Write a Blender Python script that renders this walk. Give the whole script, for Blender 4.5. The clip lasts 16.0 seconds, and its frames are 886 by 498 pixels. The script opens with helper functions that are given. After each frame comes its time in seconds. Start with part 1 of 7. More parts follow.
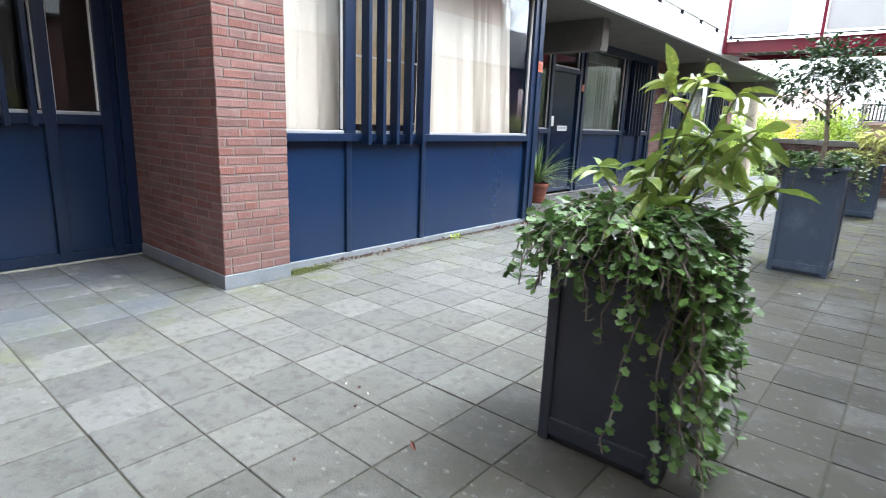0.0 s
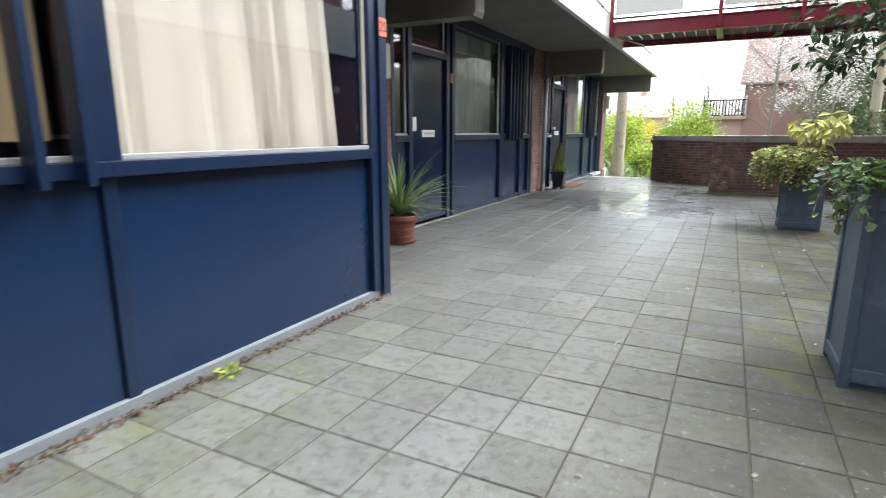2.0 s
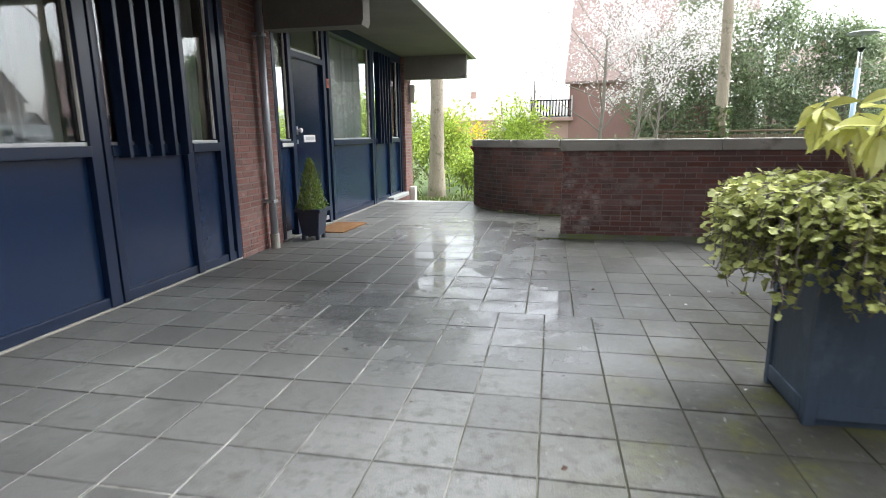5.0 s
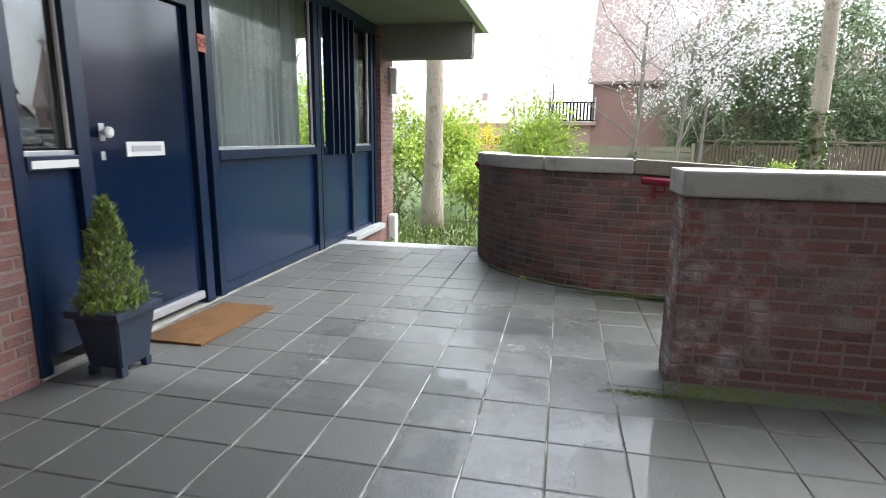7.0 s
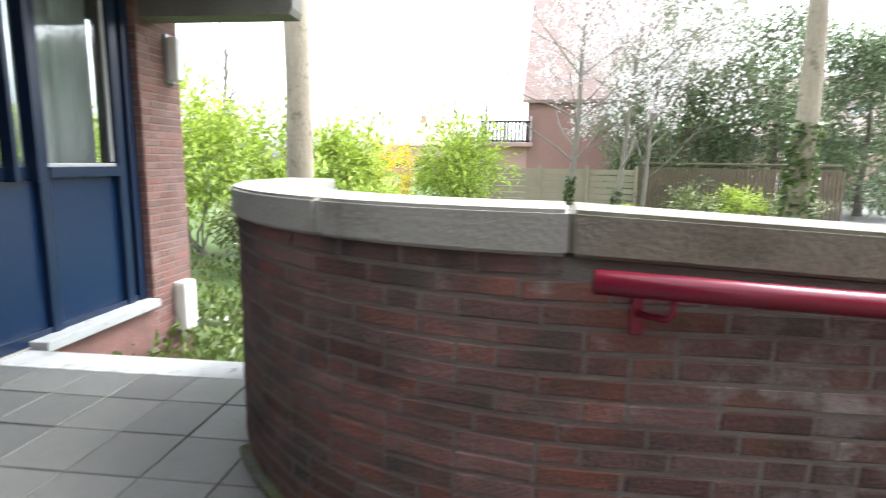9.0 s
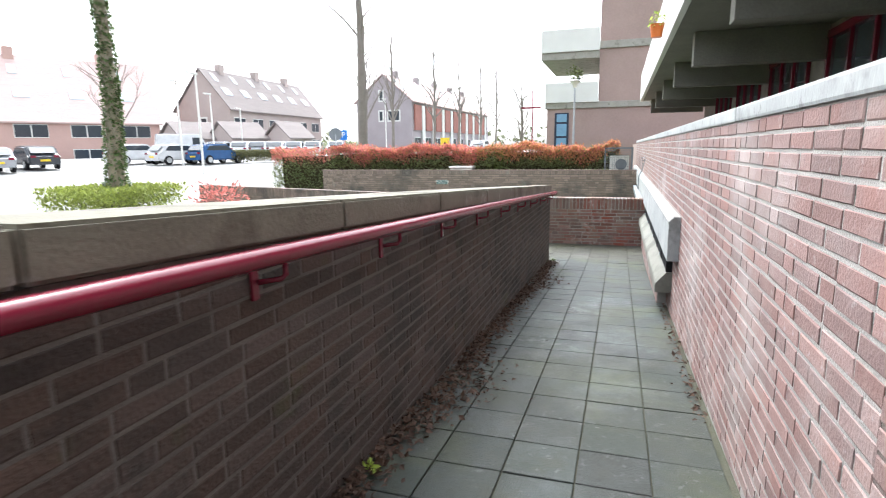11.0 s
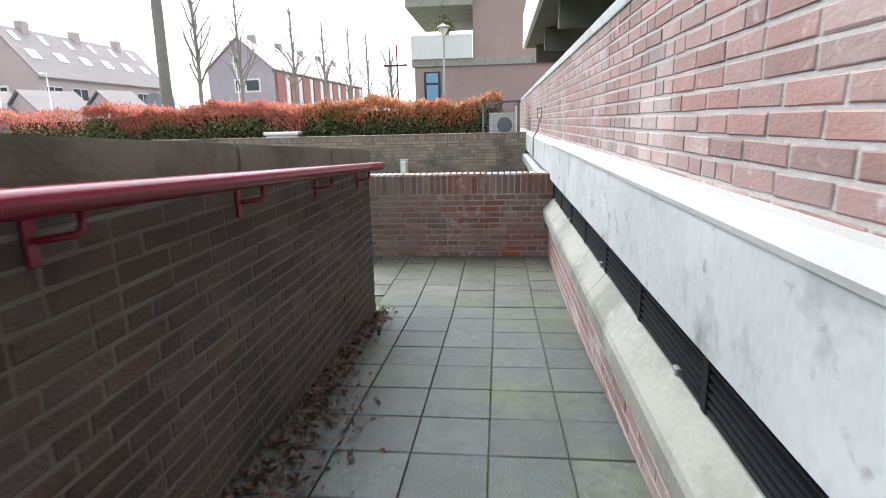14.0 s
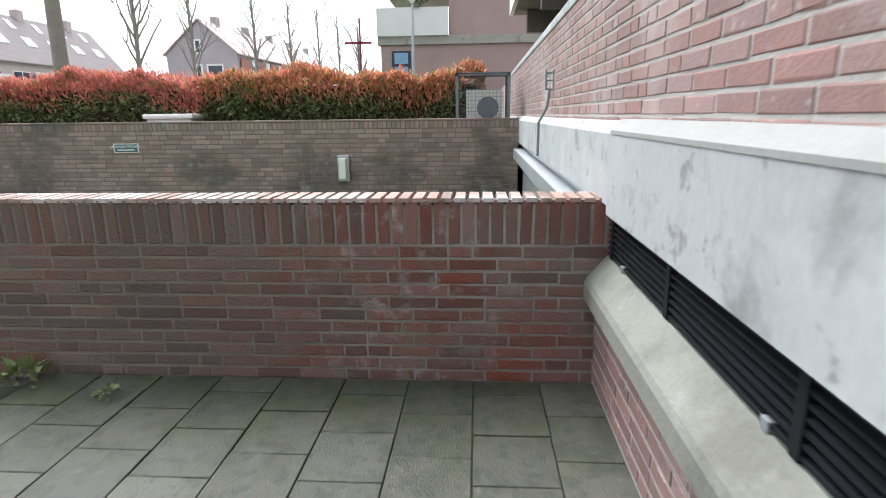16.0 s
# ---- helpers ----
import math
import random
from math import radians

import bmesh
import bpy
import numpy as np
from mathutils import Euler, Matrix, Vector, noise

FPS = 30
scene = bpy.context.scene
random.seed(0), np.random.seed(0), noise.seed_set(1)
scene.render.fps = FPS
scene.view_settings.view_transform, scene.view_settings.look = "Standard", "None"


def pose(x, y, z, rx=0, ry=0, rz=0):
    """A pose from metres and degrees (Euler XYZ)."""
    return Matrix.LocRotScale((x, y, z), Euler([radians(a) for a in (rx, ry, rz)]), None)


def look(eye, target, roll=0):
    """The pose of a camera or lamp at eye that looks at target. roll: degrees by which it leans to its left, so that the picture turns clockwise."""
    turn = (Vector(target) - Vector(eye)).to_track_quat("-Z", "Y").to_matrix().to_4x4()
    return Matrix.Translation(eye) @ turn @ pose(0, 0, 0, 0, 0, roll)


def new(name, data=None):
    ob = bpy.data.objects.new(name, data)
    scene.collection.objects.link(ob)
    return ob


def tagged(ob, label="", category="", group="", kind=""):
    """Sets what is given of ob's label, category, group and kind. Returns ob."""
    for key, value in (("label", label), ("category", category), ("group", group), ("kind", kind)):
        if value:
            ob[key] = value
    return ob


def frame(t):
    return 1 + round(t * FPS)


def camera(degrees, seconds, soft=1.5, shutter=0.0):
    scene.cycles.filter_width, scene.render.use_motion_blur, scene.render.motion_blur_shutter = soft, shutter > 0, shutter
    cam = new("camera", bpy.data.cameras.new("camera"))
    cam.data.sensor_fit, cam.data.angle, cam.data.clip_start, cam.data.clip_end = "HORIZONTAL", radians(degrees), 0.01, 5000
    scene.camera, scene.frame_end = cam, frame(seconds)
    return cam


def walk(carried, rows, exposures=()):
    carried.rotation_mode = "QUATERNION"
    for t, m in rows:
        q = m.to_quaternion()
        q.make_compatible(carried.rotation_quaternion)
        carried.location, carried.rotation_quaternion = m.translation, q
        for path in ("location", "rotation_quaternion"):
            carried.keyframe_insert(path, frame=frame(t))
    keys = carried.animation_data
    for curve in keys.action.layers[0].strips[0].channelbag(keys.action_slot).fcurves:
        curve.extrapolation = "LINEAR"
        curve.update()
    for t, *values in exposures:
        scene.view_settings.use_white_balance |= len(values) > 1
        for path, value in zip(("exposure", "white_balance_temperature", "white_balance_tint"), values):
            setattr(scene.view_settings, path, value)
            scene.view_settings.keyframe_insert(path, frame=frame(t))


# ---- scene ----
cam = camera(78.0, 16.0, soft=0.9, shutter=0.22)

PATH = [
    (0, (3.668, -2.526, 1.194), (2.408, -1.04, 0.743), 2.2),
    (0.5, (3.284, -2.025, 1.165), (1.928, -0.617, 0.744), 0.4),
    (1, (2.762, -1.403, 1.196), (1.447, 0.043, 0.772), 0.9),
    (1.5, (2.391, -0.699, 1.191), (1.22, 0.864, 0.762), 0.6),
    (2, (2.218, 0.093, 1.184), (1.323, 1.833, 0.767), -0.0),
    (2.5, (2.079, 0.946, 1.198), (1.396, 2.779, 0.783), -0.3),
    (3, (1.999, 1.878, 1.218), (1.482, 3.764, 0.797), -0.7),
    (3.5, (1.974, 2.828, 1.203), (1.522, 4.731, 0.787), -0.6),
    (4, (1.948, 3.78, 1.179), (1.569, 5.703, 0.777), -0.6),
    (4.2, (1.937, 4.171, 1.169), (1.561, 6.093, 0.765), -0.6),
    (6.3, (1.507, 8.034, 1.244), (1.105, 9.951, 0.837), -0.4),
    (6.5, (1.471, 8.404, 1.249), (1.074, 10.323, 0.848), 1.0),
    (7, (1.341, 9.322, 1.262), (0.933, 11.239, 0.863), 0.7),
    (7.5, (1.36, 10.142, 1.278), (0.932, 12.056, 0.884), 0.7),
    (8, (1.267, 11.012, 1.248), (0.848, 12.929, 0.866), 0.4),
    (8.5, (1.373, 11.851, 1.263), (0.982, 13.777, 0.894), 0.8),
    (9, (1.75, 12.611, 1.219), (1.531, 14.574, 0.903), 0.8),
    (9.2, (2.006, 12.713, 1.22), (2.076, 14.691, 0.935), 1.1),
    (9.4, (2.317, 12.799, 1.199), (2.794, 14.721, 0.914), 0.8),
    (9.6, (2.638, 12.88, 1.199), (3.525, 14.654, 0.94), -0.2),
    (9.8, (2.912, 12.854, 1.211), (4.133, 14.416, 0.95), -0.7),
    (10, (3.276, 12.885, 1.166), (4.721, 14.242, 0.9), -1.1),
    (10.2, (3.615, 12.876, 1.132), (5.224, 14.034, 0.867), -1.5),
    (12.3, (6.635, 13.031, 0.960), (8.557, 13.313, 0.481), 0.0),
    (12.5, (7.056, 12.99, 0.946), (8.981, 13.268, 0.479), -1.6),
    (13, (7.81, 13.0, 0.881), (9.738, 13.24, 0.408), -0.8),
    (13.5, (8.619, 12.964, 0.8), (10.551, 13.184, 0.335), -1.7),
    (14, (9.476, 13.01, 0.641), (11.413, 13.214, 0.19), -1.4),
    (14.5, (10.291, 13.005, 0.637), (12.231, 13.176, 0.18), -0.9),
    (15, (11.101, 12.991, 0.636), (13.039, 13.142, 0.167), -0.9),
    (15.5, (11.912, 12.973, 0.625), (13.849, 13.102, 0.144), -1.4),
    (16, (12.751, 13.032, 0.474), (14.689, 13.159, -0.003), -0.7),
]
walk(cam, [(t, look(eye, target, roll)) for t, eye, target, roll in PATH], [(t, e, k, 8) for t, e, k in ((0.0, 2.88, 5850), (1.5, 2.5, 6100), (3.5, 2.42, 6450), (7.0, 2.42, 6050), (8.3, 2.45, 6100), (9.2, 2.72, 6150), (10.2, 2.5, 6150), (12.5, 2.12, 6050), (14.2, 2.1, 6050), (16.0, 1.85, 6100))])

# ---- world, sun ----
world = bpy.data.worlds.new("overcast")
scene.world = world
world.use_nodes = True
wn, wl = world.node_tree.nodes, world.node_tree.links
sky = wn.new("ShaderNodeTexSky")
sky.sky_type = "NISHITA"
sky.sun_disc = False
sky.sun_elevation, sky.sun_rotation = radians(58), radians(54)
sky.dust_density, sky.air_density, sky.ozone_density = 4.0, 1.0, 1.0
grey = wn.new("ShaderNodeHueSaturation")
grey.inputs["Saturation"].default_value = 0.22
wl.new(sky.outputs[0], grey.inputs["Color"])
wl.new(grey.outputs[0], wn["Background"].inputs["Color"])
wn["Background"].inputs["Strength"].default_value = 0.15
sun = new("sun", bpy.data.lights.new("sun", "SUN"))
sun.data.energy, sun.data.angle, sun.data.color = 0.4, radians(40), (1.0, 0.98, 0.95)
sun.matrix_world = look((0, 0, 0), (-0.42, -0.30, -0.86))


# ---- materials ----
def material(name, col, col2=None, scale=6.0, fine=60.0, rough=0.7, metal=0.0, bump=0.25, vary=0.0, mix=0.6, depth=0.01, spec=0.5, stretch=(1, 1, 1)):
    """Two colours mixed by coarse and fine noise in metres, with a piece-to-piece change of brightness and fine relief."""
    m = bpy.data.materials.new(name)
    m.use_nodes = True
    n, l = m.node_tree.nodes, m.node_tree.links
    b = n["Principled BSDF"]
    col2 = col2 or tuple(c * 0.72 for c in col)
    geo = n.new("ShaderNodeNewGeometry")
    mp = n.new("ShaderNodeMapping")
    mp.inputs["Scale"].default_value = stretch
    l.new(geo.outputs["Position"], mp.inputs["Vector"])
    a, f = n.new("ShaderNodeTexNoise"), n.new("ShaderNodeTexNoise")
    a.inputs["Scale"].default_value, f.inputs["Scale"].default_value = scale, fine
    a.inputs["Detail"].default_value, f.inputs["Detail"].default_value = 5.0, 4.0
    for t in (a, f):
        l.new(mp.outputs[0], t.inputs["Vector"])
    add = n.new("ShaderNodeMath")
    add.operation = "MULTIPLY_ADD"
    add.inputs[1].default_value = 0.6
    l.new(a.outputs["Fac"], add.inputs[0])
    fm = n.new("ShaderNodeMath")
    fm.operation = "MULTIPLY"
    fm.inputs[1].default_value = 0.4
    l.new(f.outputs["Fac"], fm.inputs[0])
    l.new(fm.outputs[0], add.inputs[2])
    ramp = n.new("ShaderNodeMapRange")
    ramp.inputs["From Min"].default_value, ramp.inputs["From Max"].default_value = 0.5 - 0.22 * mix / 0.6, 0.5 + 0.22 * mix / 0.6
    l.new(add.outputs[0], ramp.inputs["Value"])
    mx = n.new("ShaderNodeMix")
    mx.data_type = "RGBA"
    mx.inputs["A"].default_value, mx.inputs["B"].default_value = (*col, 1), (*col2, 1)
    l.new(ramp.outputs[0], mx.inputs["Factor"])
    out = mx.outputs["Result"]
    if vary:
        info, frac, rng, hs = n.new("ShaderNodeObjectInfo"), n.new("ShaderNodeMath"), n.new("ShaderNodeMapRange"), n.new("ShaderNodeHueSaturation")
        plus = n.new("ShaderNodeMath")
        l.new(info.outputs["Random"], plus.inputs[0])
        l.new(geo.outputs["Random Per Island"], plus.inputs[1])
        frac.operation = "FRACT"
        l.new(plus.outputs[0], frac.inputs[0])
        rng.inputs["To Min"].default_value, rng.inputs["To Max"].default_value = 1 - vary, 1 + vary
        l.new(frac.outputs[0], rng.inputs["Value"])
        l.new(rng.outputs[0], hs.inputs["Value"])
        l.new(out, hs.inputs["Color"])
        out = hs.outputs[0]
    l.new(out, b.inputs["Base Color"])
    b.inputs["Roughness"].default_value, b.inputs["Metallic"].default_value = rough, metal
    b.inputs["Specular IOR Level"].default_value = spec
    if bump:
        bp = n.new("ShaderNodeBump")
        bp.inputs["Strength"].default_value, bp.inputs["Distance"].default_value = bump, depth
        l.new(f.outputs["Fac"], bp.inputs["Height"])
        l.new(bp.outputs[0], b.inputs["Normal"])
    return m


def spots(m, col, scale, lo, hi, amount=0.8, region=None, rough=None, film=0.0):
    """Patches of another colour (moss, dirt, lime, on tiles also painted reflection) over a material, by noise; region:
    (x0, y0, x1, y1, soft) on the ground.
    """
    n, l = m.node_tree.nodes, m.node_tree.links
    b = n["Principled BSDF"]
    before = b.inputs["Base Color"].links[0].from_socket
    geo, t, r = n.new("ShaderNodeNewGeometry"), n.new("ShaderNodeTexNoise"), n.new("ShaderNodeMapRange")
    t.inputs["Scale"].default_value, t.inputs["Detail"].default_value, t.inputs["Roughness"].default_value = scale, 8.0, 0.62
    l.new(geo.outputs["Position"], t.inputs["Vector"])
    r.inputs["From Min"].default_value, r.inputs["From Max"].default_value, r.inputs["To Max"].default_value = lo, hi, amount
    value = t.outputs["Fac"]
    if film:
        info, piece = n.new("ShaderNodeObjectInfo"), n.new("ShaderNodeMath")
        piece.operation = "MULTIPLY_ADD"
        piece.inputs[1].default_value = 0.16
        l.new(info.outputs["Random"], piece.inputs[0])
        l.new(value, piece.inputs[2])
        value = piece.outputs[0]
    l.new(value, r.inputs["Value"])
    fac = r.outputs[0]
    if region:
        x0, y0, x1, y1, soft = region
        sep = n.new("ShaderNodeSeparateXYZ")
        l.new(geo.outputs["Position"], sep.inputs[0])
        for axis, lo_, hi_ in (("X", x0, x1), ("Y", y0, y1)):
            for edge, sign in ((lo_, 1), (hi_, -1)):
                k = n.new("ShaderNodeMapRange")
                k.inputs["From Min"].default_value, k.inputs["From Max"].default_value = edge - sign * soft, edge + sign * soft
                l.new(sep.outputs[axis], k.inputs["Value"])
                mul = n.new("ShaderNodeMath")
                mul.operation = "MULTIPLY"
                l.new(fac, mul.inputs[0])
                l.new(k.outputs[0], mul.inputs[1])
                fac = mul.outputs[0]
    mx = n.new("ShaderNodeMix")
    mx.data_type = "RGBA"
    l.new(fac, mx.inputs["Factor"])
    l.new(before, mx.inputs["A"])
    mx.inputs["B"].default_value = (*col, 1)
    l.new(mx.outputs["Result"], b.inputs["Base Color"])
    if film:
        k = n.new("ShaderNodeMath")
        k.operation = "MULTIPLY"
        k.inputs[1].default_value = film
        l.new(fac, k.inputs[0])
        l.new(k.outputs[0], b.inputs["Coat Weight"])
        b.inputs["Coat Roughness"].default_value, b.inputs["Coat IOR"].default_value = 0.03, 1.5
    if rough is not None:
        rr = n.new("ShaderNodeMix")
        src = b.inputs["Roughness"]
        if src.links:
            l.new(src.links[0].from_socket, rr.inputs["A"])
        else:
            rr.inputs["A"].default_value = src.default_value
        rr.inputs["B"].default_value = rough
        l.new(fac, rr.inputs["Factor"])
        l.new(rr.outputs["Result"], src)
    return m


def piecewise(m, amount, warm=0.0):
    """Each brick or slab a little lighter or darker than the next, and a few of them warmer, over all its stains."""
    n, l = m.node_tree.nodes, m.node_tree.links
    b = n["Principled BSDF"]
    before = b.inputs["Base Color"].links[0].from_socket
    info, geo, plus, frac = n.new("ShaderNodeObjectInfo"), n.new("ShaderNodeNewGeometry"), n.new("ShaderNodeMath"), n.new("ShaderNodeMath")
    rng, hs, again, rng2 = n.new("ShaderNodeMapRange"), n.new("ShaderNodeHueSaturation"), n.new("ShaderNodeMath"), n.new("ShaderNodeMapRange")
    l.new(info.outputs["Random"], plus.inputs[0])
    l.new(geo.outputs["Random Per Island"], plus.inputs[1])
    frac.operation = "FRACT"
    l.new(plus.outputs[0], frac.inputs[0])
    rng.inputs["To Min"].default_value, rng.inputs["To Max"].default_value = 1 - amount, 1 + amount
    l.new(frac.outputs[0], rng.inputs["Value"])
    l.new(rng.outputs[0], hs.inputs["Value"])
    again.operation = "WRAP"
    again.inputs[1].default_value, again.inputs[2].default_value = 0.137, 0.0
    l.new(frac.outputs[0], again.inputs[0])
    rng2.inputs["From Max"].default_value = 0.137
    rng2.inputs["To Min"].default_value, rng2.inputs["To Max"].default_value = 1 - warm, 1 + warm
    l.new(again.outputs[0], rng2.inputs["Value"])
    l.new(rng2.outputs[0], hs.inputs["Saturation"])
    l.new(before, hs.inputs["Color"])
    l.new(hs.outputs[0], b.inputs["Base Color"])
    return m


def glass(name, tint=(0.9, 0.95, 0.95)):
    m = bpy.data.materials.new(name)
    m.use_nodes = True
    b = m.node_tree.nodes["Principled BSDF"]
    b.inputs["Base Color"].default_value = (*tint, 1)
    b.inputs["Transmission Weight"].default_value, b.inputs["Roughness"].default_value, b.inputs["IOR"].default_value = 1.0, 0.01, 1.58
    return m


BLUE = material("blue paint", (0.0056, 0.0195, 0.058), (0.0046, 0.0160, 0.048), 1.6, 25, 0.26, bump=0.05, depth=0.004)
BLUE_FRAME = material("blue frame paint", (0.0056, 0.0165, 0.046), (0.0046, 0.0135, 0.038), 3, 40, 0.30, bump=0.06, depth=0.004)
BLUE_DOOR = material("gloss blue door paint", (0.0050, 0.0135, 0.038), (0.0042, 0.011, 0.032), 1.5, 20, 0.13, bump=0.03, depth=0.003)
BRICK_RED = piecewise(spots(spots(material("red brick", (0.200, 0.096, 0.080), (0.135, 0.068, 0.060), 8, 90, 0.88, bump=0.7, depth=0.008), (0.25, 0.175, 0.152), 14, 0.56, 0.72, 0.5), (0.085, 0.054, 0.050), 3.2, 0.52, 0.70, 0.5), 0.20, 0.14)
BRICK_PINK = piecewise(spots(spots(spots(material("pink red brick", (0.262, 0.156, 0.138), (0.200, 0.122, 0.110), 7, 90, 0.88, bump=0.35, depth=0.008), (0.36, 0.30, 0.28), 1.3, 0.47, 0.66, 0.75), (0.19, 0.138, 0.130), 4.0, 0.54, 0.70, 0.6), (0.46, 0.43, 0.41), 17, 0.60, 0.70, 0.55), 0.20, 0.16)
BRICK_DARK = piecewise(spots(spots(material("dark red brick", (0.170, 0.078, 0.066), (0.098, 0.056, 0.050), 6, 80, 0.85, bump=0.8, depth=0.012), (0.22, 0.195, 0.178), 3.6, 0.56, 0.70, 0.6), (0.40, 0.375, 0.36), 5.5, 0.48, 0.64, 0.7, (1.7, 11.9, 2.35, 12.6, 0.2)), 0.26, 0.20)
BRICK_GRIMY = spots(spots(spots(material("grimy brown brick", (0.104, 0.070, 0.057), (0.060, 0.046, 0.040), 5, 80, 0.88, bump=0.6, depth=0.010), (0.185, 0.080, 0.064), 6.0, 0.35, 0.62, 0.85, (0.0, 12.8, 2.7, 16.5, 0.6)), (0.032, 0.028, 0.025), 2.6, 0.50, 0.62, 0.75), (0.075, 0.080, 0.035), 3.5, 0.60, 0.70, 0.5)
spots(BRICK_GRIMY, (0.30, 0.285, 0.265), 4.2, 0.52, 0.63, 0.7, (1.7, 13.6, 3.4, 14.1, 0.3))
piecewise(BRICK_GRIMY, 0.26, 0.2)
BRICK_END = spots(spots(material("mottled red brown brick", (0.235, 0.082, 0.062), (0.150, 0.064, 0.052), 5, 80, 0.88, bump=0.8, depth=0.010), (0.165, 0.118, 0.094), 2.2, 0.42, 0.60, 0.85), (0.128, 0.092, 0.074), 1.7, 0.22, 0.48, 0.85, (14, 13.7, 16, 30, 0.6))
spots(BRICK_END, (0.36, 0.33, 0.31), 9.0, 0.54, 0.66, 0.55, (14, 12.95, 16, 13.75, 0.25))
piecewise(BRICK_END, 0.26, 0.18)
MORTAR = material("pale grey mortar", (0.42, 0.395, 0.365), (0.29, 0.272, 0.25), 6, 120, 0.95, bump=0.4)
MORTAR_MID = material("mid grey mortar", (0.215, 0.170, 0.150), (0.135, 0.108, 0.096), 6, 120, 0.95, bump=0.4)
BRICK_EAST = spots(spots(material("weathered red brick", (0.25, 0.108, 0.090), (0.175, 0.080, 0.068), 8, 90, 0.85, bump=0.45, depth=0.006, vary=0.20), (0.30, 0.21, 0.185), 14, 0.60, 0.75, 0.4), (0.11, 0.075, 0.066), 2.2, 0.55, 0.70, 0.5)
MORTAR_FOOT = spots(material("patchy mortar", (0.235, 0.205, 0.170), (0.130, 0.114, 0.092), 4, 120, 0.95, bump=0.4), (0.33, 0.31, 0.28), 2.5, 0.40, 0.60, 0.8, (14, 11, 17, 13.7, 0.5))
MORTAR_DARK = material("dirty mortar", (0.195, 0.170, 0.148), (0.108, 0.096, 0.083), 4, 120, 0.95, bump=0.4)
CONCRETE = spots(material("weathered concrete", (0.345, 0.333, 0.298), (0.245, 0.236, 0.205), 3, 70, 0.85, bump=0.35), (0.13, 0.12, 0.10), 3.5, 0.55, 0.68, 0.65)
# ramp coping: real stains, plus its face's shade put into the colour
CONCRETE_DARK = spots(spots(material("grimy shaded concrete coping", (0.198, 0.183, 0.140), (0.130, 0.119, 0.088), 3, 70, 0.88, bump=0.4), (0.062, 0.054, 0.036), 2.6, 0.52, 0.66, 0.7), (0.36, 0.36, 0.34), 5.0, 0.58, 0.70, 0.6)
CONCRETE_PALE = spots(spots(spots(material("pale concrete", (0.38, 0.39, 0.385), (0.28, 0.29, 0.285), 2.5, 60, 0.8, bump=0.25, depth=0.005, stretch=(1, 1, 0.5)), (0.16, 0.165, 0.155), 4.0, 0.54, 0.68, 0.75), (0.46, 0.46, 0.45), 1.4, 0.52, 0.64, 0.6), (0.10, 0.10, 0.085), 11.0, 0.60, 0.68, 0.6)
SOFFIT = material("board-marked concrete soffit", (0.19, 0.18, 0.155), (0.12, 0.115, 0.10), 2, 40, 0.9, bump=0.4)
WHITE = spots(material("white painted concrete", (0.66, 0.66, 0.63), (0.58, 0.58, 0.55), 1.5, 40, 0.6, bump=0.1), (0.40, 0.39, 0.35), 1.2, 0.60, 0.80, 0.4)
RED_STEEL = material("crimson painted steel", (0.185, 0.009, 0.028), (0.145, 0.008, 0.023), 5, 60, 0.26, bump=0.08, depth=0.003)
TILE = material("grey concrete tile", (0.152, 0.155, 0.150), (0.104, 0.108, 0.106), 1.3, 130, 0.58, bump=0.38)
spots(TILE, (0.122, 0.126, 0.122), 0.6, 0.10, 0.30, 0.5, (-2, 5.0, 3.0, 16, 1.0), rough=0.20)
spots(TILE, (0.118, 0.118, 0.096), 0.9, 0.30, 0.66, 0.7, (-1, -3, 3, 5.5, 0.8))
spots(TILE, (0.050, 0.047, 0.031), 1.6, 0.18, 0.52, 0.9, (2.1, -6, 6, 10.5, 0.6), rough=0.9)
spots(TILE, (0.040, 0.040, 0.036), 9, 0.56, 0.66, 0.6, (-1, 3, 6, 11, 0.8))
spots(TILE, (0.092, 0.094, 0.026), 3.6, 0.50, 0.62, 0.8, (2.1, 2.6, 6, 9.0, 0.5))
spots(TILE, (0.088, 0.098, 0.034), 4.2, 0.46, 0.64, 0.75, (-0.6, -2.5, 0.7, 3.0, 0.35))
spots(TILE, (0.052, 0.052, 0.046), 18, 0.50, 0.62, 0.6)
spots(TILE, (0.060, 0.060, 0.052), 6, 0.52, 0.66, 0.5)
spots(TILE, (0.22, 0.22, 0.21), 26, 0.60, 0.68, 0.5)
# along the fronts: their dark reflection is put into the slab colour
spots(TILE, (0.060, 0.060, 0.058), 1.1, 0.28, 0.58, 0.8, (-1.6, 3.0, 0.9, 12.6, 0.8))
spots(TILE, (0.070, 0.082, 0.022), 1.8, 0.42, 0.58, 0.85, (1.3, 12.4, 2.6, 14.2, 0.4))
spots(TILE, (0.098, 0.096, 0.088), 0.9, 0.10, 0.50, 0.75, (-1.5, 11.7, 2.4, 15.6, 0.4))
spots(TILE, (0.066, 0.068, 0.069), 1.5, 0.22, 0.72, 1.0, (-0.3, 8.6, 2.6, 13.6, 0.7), rough=0.12)
spots(TILE, (0.052, 0.054, 0.055), 2.4, 0.46, 0.66, 1.0, (0.3, 8.4, 2.3, 13.0, 0.5), rough=0.07, film=0.55)
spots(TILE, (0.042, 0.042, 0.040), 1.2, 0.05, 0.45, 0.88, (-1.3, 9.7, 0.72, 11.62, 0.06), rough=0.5)
